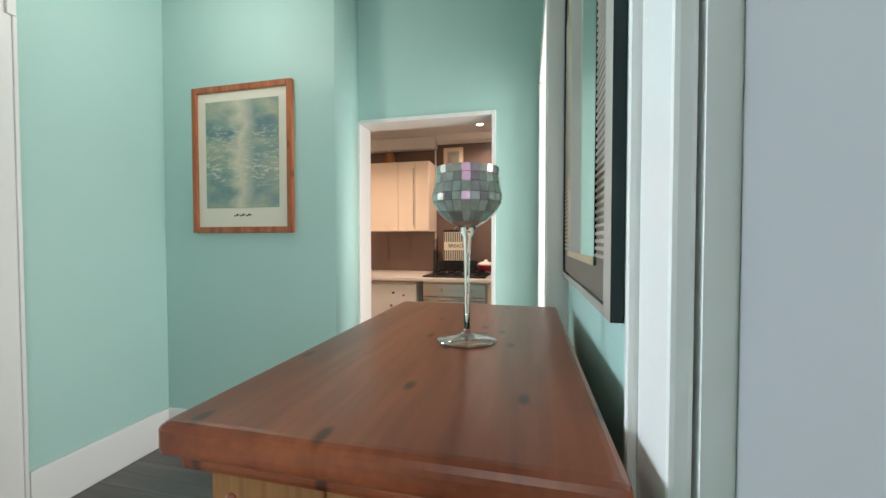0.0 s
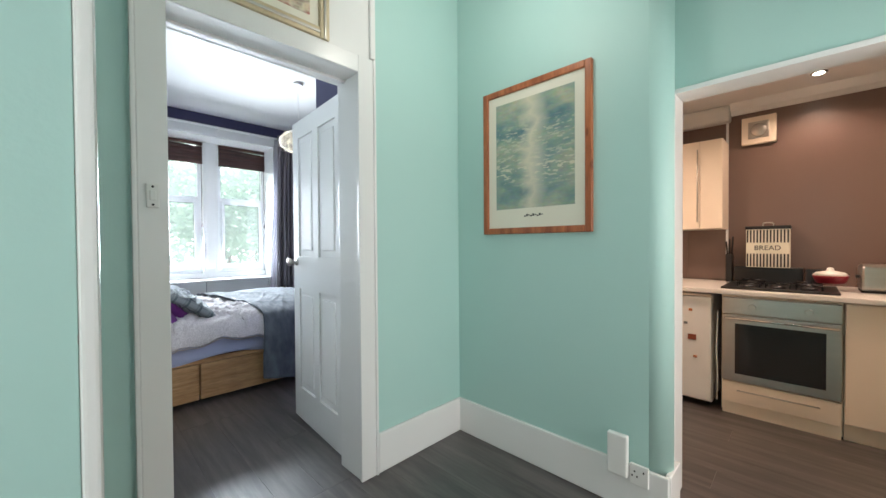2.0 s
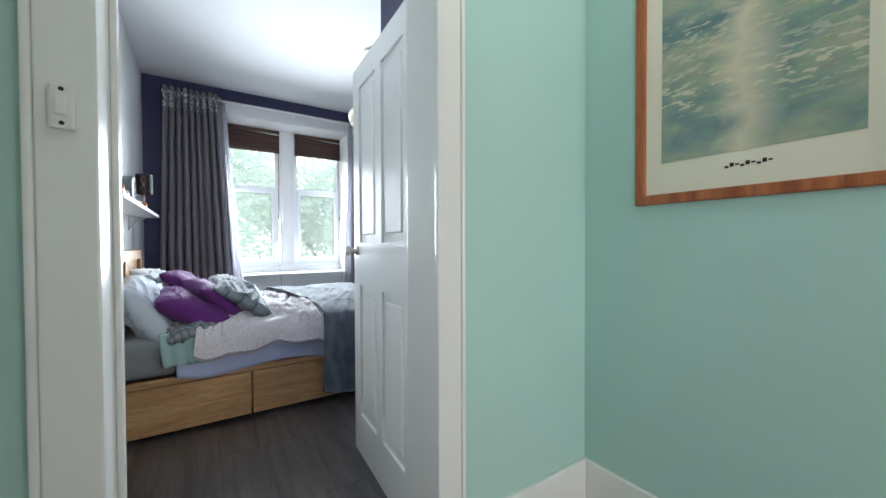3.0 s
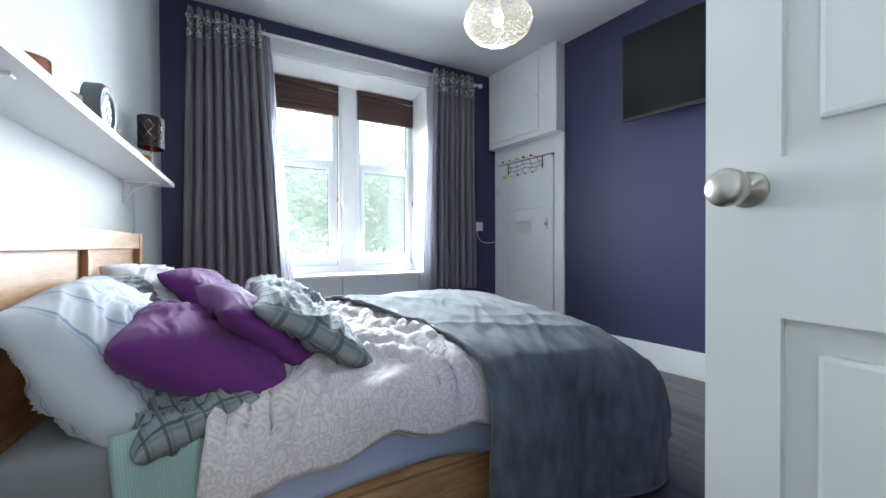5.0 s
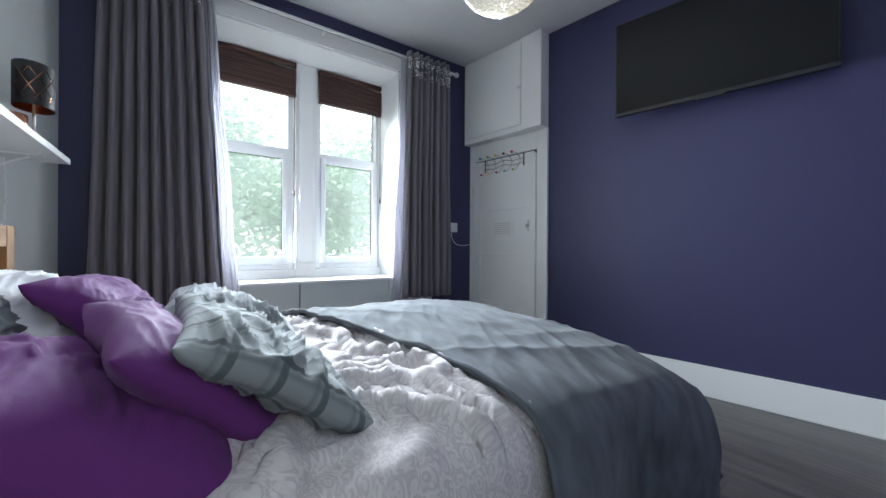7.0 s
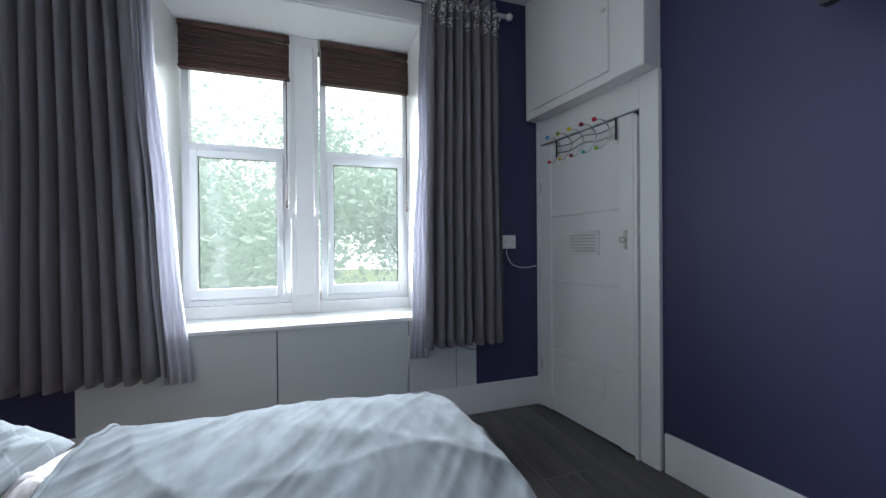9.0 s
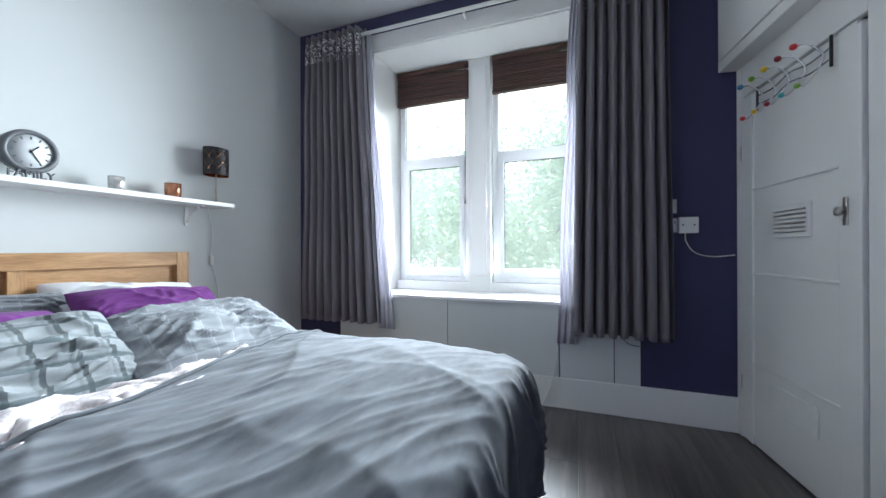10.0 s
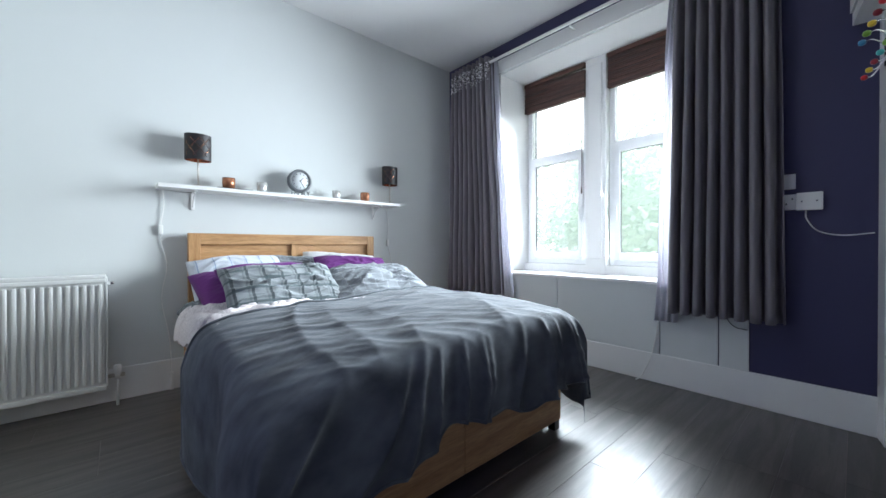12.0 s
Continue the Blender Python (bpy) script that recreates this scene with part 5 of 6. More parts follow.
# ---- shelf and what stands on it ----
shelf = thing("wall_shelf", (-4.89, 0.60, 1.356), "long white wall shelf on brackets over the bed", "shelf")
part("board", bx(-5.819, -3.963, Y_HEAD, 0.700, 1.358, 1.384, 0.002), GLOSS, shelf)
for x in (-4.17, -5.63):
    b = bx(x - 0.010, x + 0.010, Y_HEAD, Y_HEAD + 0.010, 1.235, 1.358, 0.002)
    box(b, x - 0.010, x + 0.010, Y_HEAD + 0.010, 0.66, 1.350, 1.358, 0.001)
    part("bracket", b, GLOSS, shelf)
    part("brace", tube(curve_points([(x, Y_HEAD + 0.012, 1.255), (x, Y_HEAD + 0.05, 1.31), (x, Y_HEAD + 0.12, 1.348)], 6), 0.005, 8), GLOSS, shelf)


def oval_lamp(x, y, z, side):
    lamp = thing("table_lamp", (x, y, z), "small lamp with a black cut-out shade and copper lining", "table lamp", "lamps on the shelf")
    b = lathe([(0.002, 0), (0.055, 0), (0.055, 0.010), (0.045, 0.014), (0.008, 0.016)], (x, y, z), "Z", 32)
    part("base", b, NICKEL, lamp)
    part("stem", tube([(x, y, z + 0.014), (x, y, z + 0.26)], 0.0055, 10), NICKEL, lamp)
    rx, ry, z0, z1 = 0.079, 0.062, z + 0.185, z + 0.360
    bm = bmesh.new()
    nu, nv = 96, 28
    ring = [[bm.verts.new((x + rx * math.cos(2 * math.pi * i / nu), y + ry * math.sin(2 * math.pi * i / nu), z0 + (z1 - z0) * j / nv)) for j in range(nv + 1)] for i in range(nu)]
    for i in range(nu):
        for j in range(nv):
            a, c = (i + j) % 12, (i - j) % 12
            cut = (a == 0 or c == 0) and 3 < j < nv - 4
            if not cut:
                bm.faces.new((ring[i][j], ring[(i + 1) % nu][j], ring[(i + 1) % nu][j + 1], ring[i][j + 1])).smooth = True
    shd = part("shade", bm, SHADE_BLACK, lamp, "black shade with a cut lattice")
    bm = bmesh.new()
    r2 = [[bm.verts.new((x + (rx - 0.003) * math.cos(2 * math.pi * i / 48), y + (ry - 0.003) * math.sin(2 * math.pi * i / 48), zz)) for zz in (z0, z1)] for i in range(48)]
    for i in range(48):
        bm.faces.new((r2[i][0], r2[i][1], r2[(i + 1) % 48][1], r2[(i + 1) % 48][0])).smooth = True
    part("lining", bm, COPPER, shd, "copper lining")
    part("bulb", lathe([(0.008, 0.255), (0.012, 0.265), (0.022, 0.29), (0.018, 0.315), (0.002, 0.325)], (x, y, z), "Z", 16), PLASTIC, lamp)
    return lamp


oval_lamp(-4.19, 0.600, 1.384, 0)
oval_lamp(-5.762, 0.600, 1.384, 1)


def cable(name, pts, r, material, label):
    return solo(name, tube(curve_points(pts, 10), r, 6), material, label, "cable")


cable("lamp_cable", [(-4.00, 0.515, 1.375), (-4.005, 0.512, 1.25), (-3.985, 0.512, 1.05), (-4.02, 0.514, 0.85), (-3.99, 0.515, 0.62), (-4.03, 0.53, 0.35), (-4.04, 0.54, 0.02)], 0.003, PLASTIC, "white lamp cable hanging down the white wall")
cable("lamp_cable", [(-5.77, 0.515, 1.36), (-5.80, 0.512, 1.2), (-5.79, 0.512, 1.02), (-5.83, 0.514, 0.85), (-5.86, 0.515, 0.55), (-5.86, 0.52, 0.1)], 0.003, PLASTIC, "white lamp cable hanging beside the bed")
for x, z in ((-3.988, 1.09), (-5.79, 1.01)):
    solo("cable_switch", bx(x - 0.012, x + 0.012, 0.505, 0.524, z - 0.032, z + 0.032, 0.005), PLASTIC, "white in-line lamp switch on a cable", "switch", "cable switches")


def votive(x, y, z, r, h, material, label):
    v = thing("candle_holder", (x, y, z), label, "candle holder")
    part("glass", lathe([(0.002, 0), (r * 0.92, 0), (r, h * 0.5), (r, h), (r - 0.004, h), (r - 0.004, 0.01), (0.002, 0.008)], (x, y, z), "Z", 28), material, v)
    part("candle", lathe([(0.002, 0.011), (r - 0.006, 0.011), (r - 0.006, h * 0.55), (0.002, h * 0.55)], (x, y, z), "Z", 20), WHITE_COTTON, v, "white wax candle")
    return v


tray = bx(-4.52, -4.295, 0.555, 0.665, 1.385, 1.394, 0.003)
solo("slate_tray", tray, SLATE, "thin black slate tray on the shelf", "tray")
votive(-4.375, 0.605, 1.395, 0.042, 0.076, COPPER_GLASS, "copper glass candle holder on the slate tray")
votive(-4.60, 0.605, 1.384, 0.036, 0.080, SILVER_GLASS, "silver mirrored candle holder on the shelf")
votive(-5.205, 0.605, 1.384, 0.034, 0.076, SILVER_GLASS, "silver mirrored candle holder on the shelf")
votive(-5.485, 0.605, 1.384, 0.042, 0.086, COPPER_GLASS, "copper glass candle holder on the shelf")

clock = thing("mantel_clock", (-4.885, 0.605, 1.384), "round grey clock on a stand that reads family", "clock")
cz, cx, cy = 1.508, -4.885, 0.605
part("case", lathe([(0.078, -0.03), (0.092, -0.028), (0.094, 0.015), (0.086, 0.026), (0.074, 0.026), (0.072, 0.016), (0.002, 0.016)], (cx, cy, cz), "Y", 48), CLOCK_GREY, clock)
cface = part("dial", lathe([(0.002, 0.017), (0.071, 0.017), (0.071, 0.018), (0.002, 0.018)], (cx, cy, cz), "Y", 40), CLOCK_FACE, clock, "pale clock dial")
for k in range(12):
    a = k * math.pi / 6
    b = bx(-0.003, 0.003, 0.0182, 0.0192, 0.052, 0.064, 0)
    part("mark", placed(b, Matrix.Translation((cx, cy, cz)) @ Matrix.Rotation(a, 4, "Y")), CLOCK_GREY, cface)
for a, ln_ in ((-0.75, 0.036), (-2.6, 0.05)):
    part("pointer", placed(bx(-0.0022, 0.0022, 0.0195, 0.0205, -0.008, ln_, 0), Matrix.Translation((cx, cy, cz)) @ Matrix.Rotation(a, 4, "Y")), BLACK, cface)
part("stand", bx(cx - 0.075, cx + 0.075, cy - 0.02, cy + 0.024, 1.384, 1.390, 0.002), CLOCK_GREY, clock)
word = text_mesh("FAMILY", 0.046, Matrix.Translation((cx, cy + 0.022, 1.408)) @ Matrix.Rotation(math.pi, 4, "Z") @ Matrix.Rotation(math.pi / 2, 4, "X"), 0.006)
part("lettering", word, CLOCK_GREY, clock, "cut-out letters")

# ---- radiator ----
rad = thing("radiator", (-3.22, 0.60, 0.12), "white ribbed panel radiator on the wall", "radiator")
part("panel", bx(-3.712, -2.72, 0.618, 0.650, 0.140, 0.788, 0.008), RAD, rad)
part("back_panel", bx(-3.705, -2.73, 0.548, 0.575, 0.140, 0.788, 0.006), RAD, rad)
part("top_grille", bx(-3.716, -2.716, 0.542, 0.662, 0.786, 0.806, 0.005), RAD, rad)
part("bottom_rail", bx(-3.716, -2.716, 0.630, 0.664, 0.122, 0.150, 0.006), RAD, rad)
part("top_rail", bx(-3.716, -2.716, 0.640, 0.664, 0.762, 0.786, 0.006), RAD, rad)
for k in range(29):
    x = -3.690 + 0.0335 * k
    part("rib", bx(x - 0.0095, x + 0.0095, 0.648, 0.664, 0.165, 0.752, 0.0075, 3), RAD, rad)
part("end_cap", bx(-3.722, -3.714, 0.552, 0.655, 0.135, 0.792, 0.003), RAD, rad)
part("bleed_plug", lathe([(0.010, -0.03), (0.012, -0.02), (0.012, 0)], (-3.722, 0.60, 0.755), "X", 12), CHROME, rad)
pipe = part("pipe", tube([(-3.765, 0.605, 0.0), (-3.765, 0.605, 0.175)], 0.0085, 12), RAD, rad, "white painted pipe")
b = tube([(-3.80, 0.605, 0.185), (-3.715, 0.605, 0.185)], 0.012, 12)
part("valve_tail", b, NICKEL, rad)
part("valve_head", lathe([(0.016, 0.165), (0.017, 0.19), (0.015, 0.2), (0.018, 0.205), (0.018, 0.245), (0.012, 0.25)], (-3.765, 0.605, 0), "Z", 18), PLASTIC, rad)
solo("skirting_conduit", bx(-4.05, -4.03, 0.518, 0.53, 0.0, 0.12, 0.002), PLASTIC, "white cable clip on the skirting", "cable clip")


# ---- sockets and cables by the window ----
def plate(name, x, y0, y1, z0, z1, depth, label, category):
    return solo(name, bx(x, x + depth, y0, y1, z0, z1, 0.003), PLASTIC, label, category)


plate("switch_plate", X_WIN, 3.312, 3.398, 1.296, 1.382, 0.012, "white plastic switch plate on the navy wall", "switch")
sk = thing("wall_socket", (X_WIN, 3.35, 1.17), "white plastic socket on the navy wall", "socket")
part("plate", bx(X_WIN, X_WIN + 0.012, 3.285, 3.400, 1.178, 1.266, 0.003), PLASTIC, sk)
for y, z in ((3.345, 1.235), (3.330, 1.212), (3.360, 1.212), (3.385, 1.24)):
    part("pin_hole", bx(X_WIN + 0.0115, X_WIN + 0.0135, y - 0.003, y + 0.003, z - 0.005, z + 0.005, 0), BLACK, sk)
sb = thing("connection_box", (X_WIN, 3.453, 1.17), "white plastic cable outlet box on the navy wall", "socket")
part("box", bx(X_WIN, X_WIN + 0.032, 3.402, 3.507, 1.172, 1.270, 0.005), PLASTIC, sb)
for y in (3.425, 3.485):
    part("screw", lathe([(0.002, 0.033), (0.005, 0.0328), (0.005, 0.031)], (X_WIN, y, 1.222), "X", 10), CHROME, sb)
cable("wall_cable", [(X_WIN + 0.015, 3.440, 1.174), (X_WIN + 0.016, 3.445, 1.12), (X_WIN + 0.012, 3.49, 1.055), (X_WIN + 0.01, 3.58, 1.030), (X_WIN + 0.01, 3.69, 1.040)], 0.0038, PLASTIC, "white cable curving across the navy wall")
cable("floor_cable", [(X_WIN + 0.03, 2.70, 0.60), (X_WIN + 0.03, 2.695, 0.40), (X_WIN + 0.035, 2.66, 0.20), (X_WIN + 0.05, 2.60, 0.04), (X_WIN + 0.08, 2.57, 0.008)], 0.004, PLASTIC, "grey cable hanging below the window to the floor")
cable("loose_wire", [(X_WIN + 0.02, 3.08, 0.60), (X_WIN + 0.02, 3.09, 0.52), (X_WIN + 0.018, 3.13, 0.47), (X_WIN + 0.016, 3.19, 0.46)], 0.0025, DARK_IRON, "thin dark wire below the curtain")

# ---- bedroom pendant ----
PX, PY = -4.86, 2.41
pend = thing("pendant_lamp", (PX, PY, CEILING), "squashed ball pendant of beaded wire, lit", "pendant lamp")
part("ceiling_rose", lathe([(0.05, CEILING - 0.022), (0.05, CEILING - 0.004), (0.04, CEILING - 0.001)], (PX, PY, 0), "Z", 28), PLASTIC, pend)
part("flex", tube([(PX, PY, CEILING - 0.02), (PX, PY, 2.45)], 0.0035, 8), PLASTIC, pend)
part("bulb_holder", lathe([(0.015, 2.40), (0.02, 2.41), (0.02, 2.46), (0.008, 2.48)], (PX, PY, 0), "Z", 16), PLASTIC, pend)
bm = bmesh.new()
bmesh.ops.create_icosphere(bm, subdivisions=4, radius=1.0)
rv = random.Random(5)
for v in bm.verts:
    j = Vector((rv.uniform(-1, 1), rv.uniform(-1, 1), rv.uniform(-1, 1))) * 0.022
    p = v.co + j
    v.co = Vector((PX + p.x * 0.198, PY + p.y * 0.198, 2.335 + p.z * 0.125))
bmesh.ops.delete(bm, geom=[v for v in bm.verts if v.co.z > 2.452], context="VERTS")
shd = part("shade", bm, CRYSTAL, pend, "beaded wire shade")
wf = shd.modifiers.new("wires", "WIREFRAME")
wf.thickness, wf.use_replace = 0.0026, True
part("bulb", lathe([(0.012, 2.40), (0.02, 2.39), (0.034, 2.355), (0.034, 2.335), (0.022, 2.312), (0.002, 2.303)], (PX, PY, 0), "Z", 20), BULB, pend, "glowing bulb").visible_shadow = False

# ---- hall things ----
chest = thing("chest_of_drawers", (-0.46, 1.25, 0), "varnished knotty pine chest against the teal wall", "chest of drawers")
b = bx(-0.676, -0.262, 0.893, 1.600, 1.006, 1.040, 0.013, 4)
part("top", b, PINE, chest, "glossy red-brown pine top")
part("moulding", bx(-0.662, -0.264, 0.906, 1.590, 0.990, 1.006, 0.006), PINE, chest)
for k in range(3):
    x0 = -0.645 + 0.1267 * k
    part("end_plank", bx(x0 + 0.001, x0 + 0.1255, 0.925, 0.945, 0.06, 0.990, 0.003), PINE_RAW, chest)
part("end_plank", bx(-0.645, -0.266, 1.555, 1.575, 0.06, 0.990, 0.003), PINE_RAW, chest)
part("back", bx(-0.275, -0.265, 0.945, 1.555, 0.06, 0.990, 0.001), PINE_RAW, chest)
for k in range(5):
    z0 = 0.10 + 0.176 * k
    part("drawer", bx(-0.648, -0.30, 0.948, 1.552, z0, z0 + 0.170, 0.004), PINE_RAW, chest)
    for y in (1.07, 1.43):
        part("knob", lathe([(0.010, 0.0), (0.009, -0.014), (0.017, -0.024), (0.019, -0.034), (0.012, -0.042), (0.002, -0.044)], (-0.648, y, z0 + 0.09), "X", 18), PINE, chest, "turned pine knob")
part("plinth", bx(-0.645, -0.27, 0.925, 1.575, 0.0, 0.06, 0.003), PINE_RAW, chest)
for x, z in ((-0.62, 0.955), (-0.36, 0.958), (-0.49, 0.62)):
    part("peg", lathe([(0.002, -0.003), (0.006, -0.002), (0.006, 0.004)], (x, 0.925, z), "Y", 10), PINE, chest)

# stemmed goblet of glass mosaic
GX, GY, GZ = -0.436, 1.235, 1.041
gob = thing("glass_goblet", (GX, GY, GZ), "tall stemmed goblet of iridescent mosaic glass", "glass goblet")
part("foot", lathe([(0.002, 0.0), (0.050, 0.0), (0.050, 0.003), (0.02, 0.007), (0.007, 0.014), (0.005, 0.02)], (GX, GY, GZ), "Z", 40), THIN, gob)
part("stem", lathe([(0.005, 0.02), (0.0045, 0.10), (0.006, 0.15), (0.009, 0.176), (0.016, 0.1897)], (GX, GY, GZ), "Z", 24), CLEAR, gob)
HS = 0.925
prof = [(0.016, 0.205), (0.030, 0.215), (0.046, 0.232), (0.055, 0.250), (0.056, 0.264), (0.052, 0.282), (0.050, 0.298), (0.051, 0.312)]
prof = [(r, h * HS) for r, h in prof]
part("bowl", lathe(prof + [(r - 0.003, h) for r, h in prof[::-1]], (GX, GY, GZ), "Z", 40), THIN, gob, "clear glass bowl")
IRID = mat("iridescent_tile", (0.50, 0.58, 0.54), 0.14, 0.0, 0.4, 60, 0.05, 60, rand=0.35, trans=0.55)
IRID.node_tree.nodes["Principled BSDF"].inputs["Thin Film Thickness"].default_value = 480
IRID.node_tree.nodes["Principled BSDF"].inputs["Thin Film IOR"].default_value = 1.7
for ri in range(6):
    r0, h0 = prof[ri + 1]
    r1, h1 = prof[min(ri + 2, 7)]
    if h1 - h0 < 0.004:
        continue
    for k in range(24):
        a0, a1 = 2 * math.pi * (k + 0.04) / 24, 2 * math.pi * (k + 0.96) / 24
        bm = bmesh.new()
        q = []
        for off in (0.0006, 0.0022):
            q.append([bm.verts.new((GX + (r + off) * math.cos(a), GY + (r + off) * math.sin(a), GZ + h)) for r, h, a in ((r0, h0 + 0.0006, a0), (r0, h0 + 0.0006, a1), (r1, h1 - 0.0006, a1), (r1, h1 - 0.0006, a0))])
        for f in ((q[1][0], q[1][1], q[1][2], q[1][3]), (q[0][3], q[0][2], q[0][1], q[0][0])):
            bm.faces.new(f)
        for i in range(4):
            bm.faces.new((q[0][i], q[0][(i + 1) % 4], q[1][(i + 1) % 4], q[1][i]))
        part("mosaic_tile", bm, IRID, gob)

# mirror with a shouldered arch
mir = thing("wall_mirror", (X_MIR, 1.43, 1.10), "silver framed wall mirror with an arched top", "mirror")


def arch_outline(side, low=None):
    low = side if low is None else low
    y0, y1, z0, zs, zt = 1.090 + side, 1.676 - side, 1.112 + low, 1.775, 2.02 - side
    pts = [(y0, z0), (y1, z0), (y1, zs)]
    for k in range(1, 16):
        a = math.pi * k / 16
        pts.append(((y0 + y1) / 2 + (y1 - y0) / 2 * math.cos(a), zs + (zt - zs) * math.sin(a) ** 0.8))
    return pts + [(y0, zs)]


def ring_between(a, b, xa, xb):
    bm = bmesh.new()
    va = [bm.verts.new((xa, y, z)) for y, z in a]
    vb = [bm.verts.new((xb, y, z)) for y, z in b]
    n = len(a)
    for i in range(n):
        bm.faces.new((va[i], va[(i + 1) % n], vb[(i + 1) % n], vb[i]))
    return bm


o0, o1, o2, o3 = arch_outline(0), arch_outline(0.026, 0.016), arch_outline(0.112, 0.060), arch_outline(0.124, 0.072)
# dark metal on this edge draws the shadow beside the frame
part("outer_edge", ring_between(o0, o0, X_MIR - 0.001, X_MIR - 0.0160), DARK_IRON, mir, "outer edge coloured dark as the mirror's shadow on the wall")
part("outer_bead", ring_between(o0, o1, X_MIR - 0.0160, X_MIR - 0.0190), SILVER_FRAME, mir)
part("ribbed_slope", ring_between(o1, o2, X_MIR - 0.0140, X_MIR - 0.0130), TAUPE_FRAME, mir, "ribbed taupe slope")
for k in range(56):
    z = 1.185 + 0.0105 * k
    for ya, yb in ((1.118, 1.201), (1.565, 1.648)):
        part("rib", bx(X_MIR - 0.0155, X_MIR - 0.0130, ya, yb, z, z + 0.0055, 0.0015, 1), SILVER_FRAME, mir)
part("inner_bead", ring_between(o2, o3, X_MIR - 0.0170, X_MIR - 0.0145), GILT, mir)
bm = bmesh.new()
bm.faces.new([bm.verts.new((X_MIR - 0.0140, y, z)) for y, z in o3])
bm.faces.new([bm.verts.new((X_MIR - 0.0100, y, z)) for y, z in o3[::-1]])
part("mirror_glass", bm, MIRROR, mir, "clear mirror glass")

# framed print on the picture wall
pic = thing("framed_print", (-1.886, Y_PIC, 1.66), "pond landscape print in a knotty pine frame", "picture")
px0, px1, pz0, pz1 = -2.212, -1.563, 1.250, 2.072
for x0, x1, z0, z1 in ((px0, px0 + 0.034, pz0, pz1), (px1 - 0.034, px1, pz0, pz1), (px0 + 0.034, px1 - 0.034, pz0, pz0 + 0.034), (px0 + 0.034, px1 - 0.034, pz1 - 0.034, pz1)):
    part("frame_rail", bx(x0, x1, Y_PIC - 0.026, Y_PIC - 0.001, z0, z1, 0.006, 3), FRAME_PINE, pic)
part("mount", bx(px0 + 0.03, px1 - 0.03, Y_PIC - 0.012, Y_PIC - 0.002, pz0 + 0.03, pz1 - 0.03, 0), MAT_BOARD, pic, "cream card mount")
part("print", bx(px0 + 0.088, px1 - 0.088, Y_PIC - 0.014, Y_PIC - 0.012, pz0 + 0.140, pz1 - 0.085, 0), POND, pic, "misty blue-green print")
sig = bmesh.new()
for k in range(9):
    xx = -1.94 + 0.013 * k
    box(sig, xx, xx + 0.010, Y_PIC - 0.0135, Y_PIC - 0.012, pz0 + 0.092 + 0.003 * (k % 3), pz0 + 0.099 + 0.004 * ((k * 5) % 3))
part("caption_bars", sig, BLACK, pic)

# print over the bedroom door
pic2 = thing("framed_print", (X_DOOR_HALL + 0.01, 1.25, 2.34), "red and cream townscape print in a pale gilt frame", "picture")
XF = X_DOOR_HALL + 0.010
for y0, y1, z0, z1 in ((1.02, 1.068, 2.135, 2.58), (1.432, 1.48, 2.135, 2.58), (1.068, 1.432, 2.135, 2.183), (1.068, 1.432, 2.532, 2.58)):
    part("frame_rail", bx(XF, XF + 0.022, y0, y1, z0, z1, 0.007, 3), GILT, pic2)
    part("frame_lip", bx(XF + 0.018, XF + 0.027, y0 + 0.018 * (y1 - y0 < 0.1), y1 - 0.018 * (y1 - y0 < 0.1), z0 + 0.018 * (z1 - z0 < 0.1), z1 - 0.018 * (z1 - z0 < 0.1), 0.003), NICKEL, pic2)
part("mount", bx(XF, XF + 0.008, 1.06, 1.44, 2.175, 2.54, 0), MAT_BOARD, pic2)
part("print", bx(XF + 0.008, XF + 0.010, 1.11, 1.39, 2.222, 2.49, 0), TOWN, pic2, "red and brown townscape")

# switch on the casing, sockets on the skirting
ls = thing("light_switch", (-2.417, 0.825, 1.367), "white narrow light switch on the door casing", "switch")
part("plate", bx(X_DOOR_HALL + 0.020, X_DOOR_HALL + 0.034, 0.806, 0.842, 1.326, 1.407, 0.004), PLASTIC, ls)
part("rocker", bx(X_DOOR_HALL + 0.034, X_DOOR_HALL + 0.040, 0.815, 0.833, 1.350, 1.384, 0.003), PLASTIC, ls)
for z in (1.336, 1.397):
    part("screw", lathe([(0.002, 0.0355), (0.004, 0.035), (0.004, 0.033)], (X_DOOR_HALL, 0.824, z), "X", 10), DARK_IRON, ls)
wb = solo("wireless_box", bx(-1.485, -1.398, Y_PIC - 0.052, Y_PIC - 0.021, 0.155, 0.340, 0.010, 4), PLASTIC, "white plastic box plugged in over the skirting", "box")
hs_ = thing("wall_socket", (-1.35, Y_PIC, 0.2), "white double socket on the hall skirting", "socket")
part("plate", bx(-1.392, -1.318, Y_PIC - 0.034, Y_PIC - 0.020, 0.135, 0.225, 0.003), PLASTIC, hs_)
for x, z in ((-1.372, 0.195), (-1.362, 0.175), (-1.382, 0.175), (-1.336, 0.20)):
    part("pin_hole", bx(x - 0.003, x + 0.003, Y_PIC - 0.0355, Y_PIC - 0.033, z - 0.004, z + 0.004, 0), BLACK, hs_)

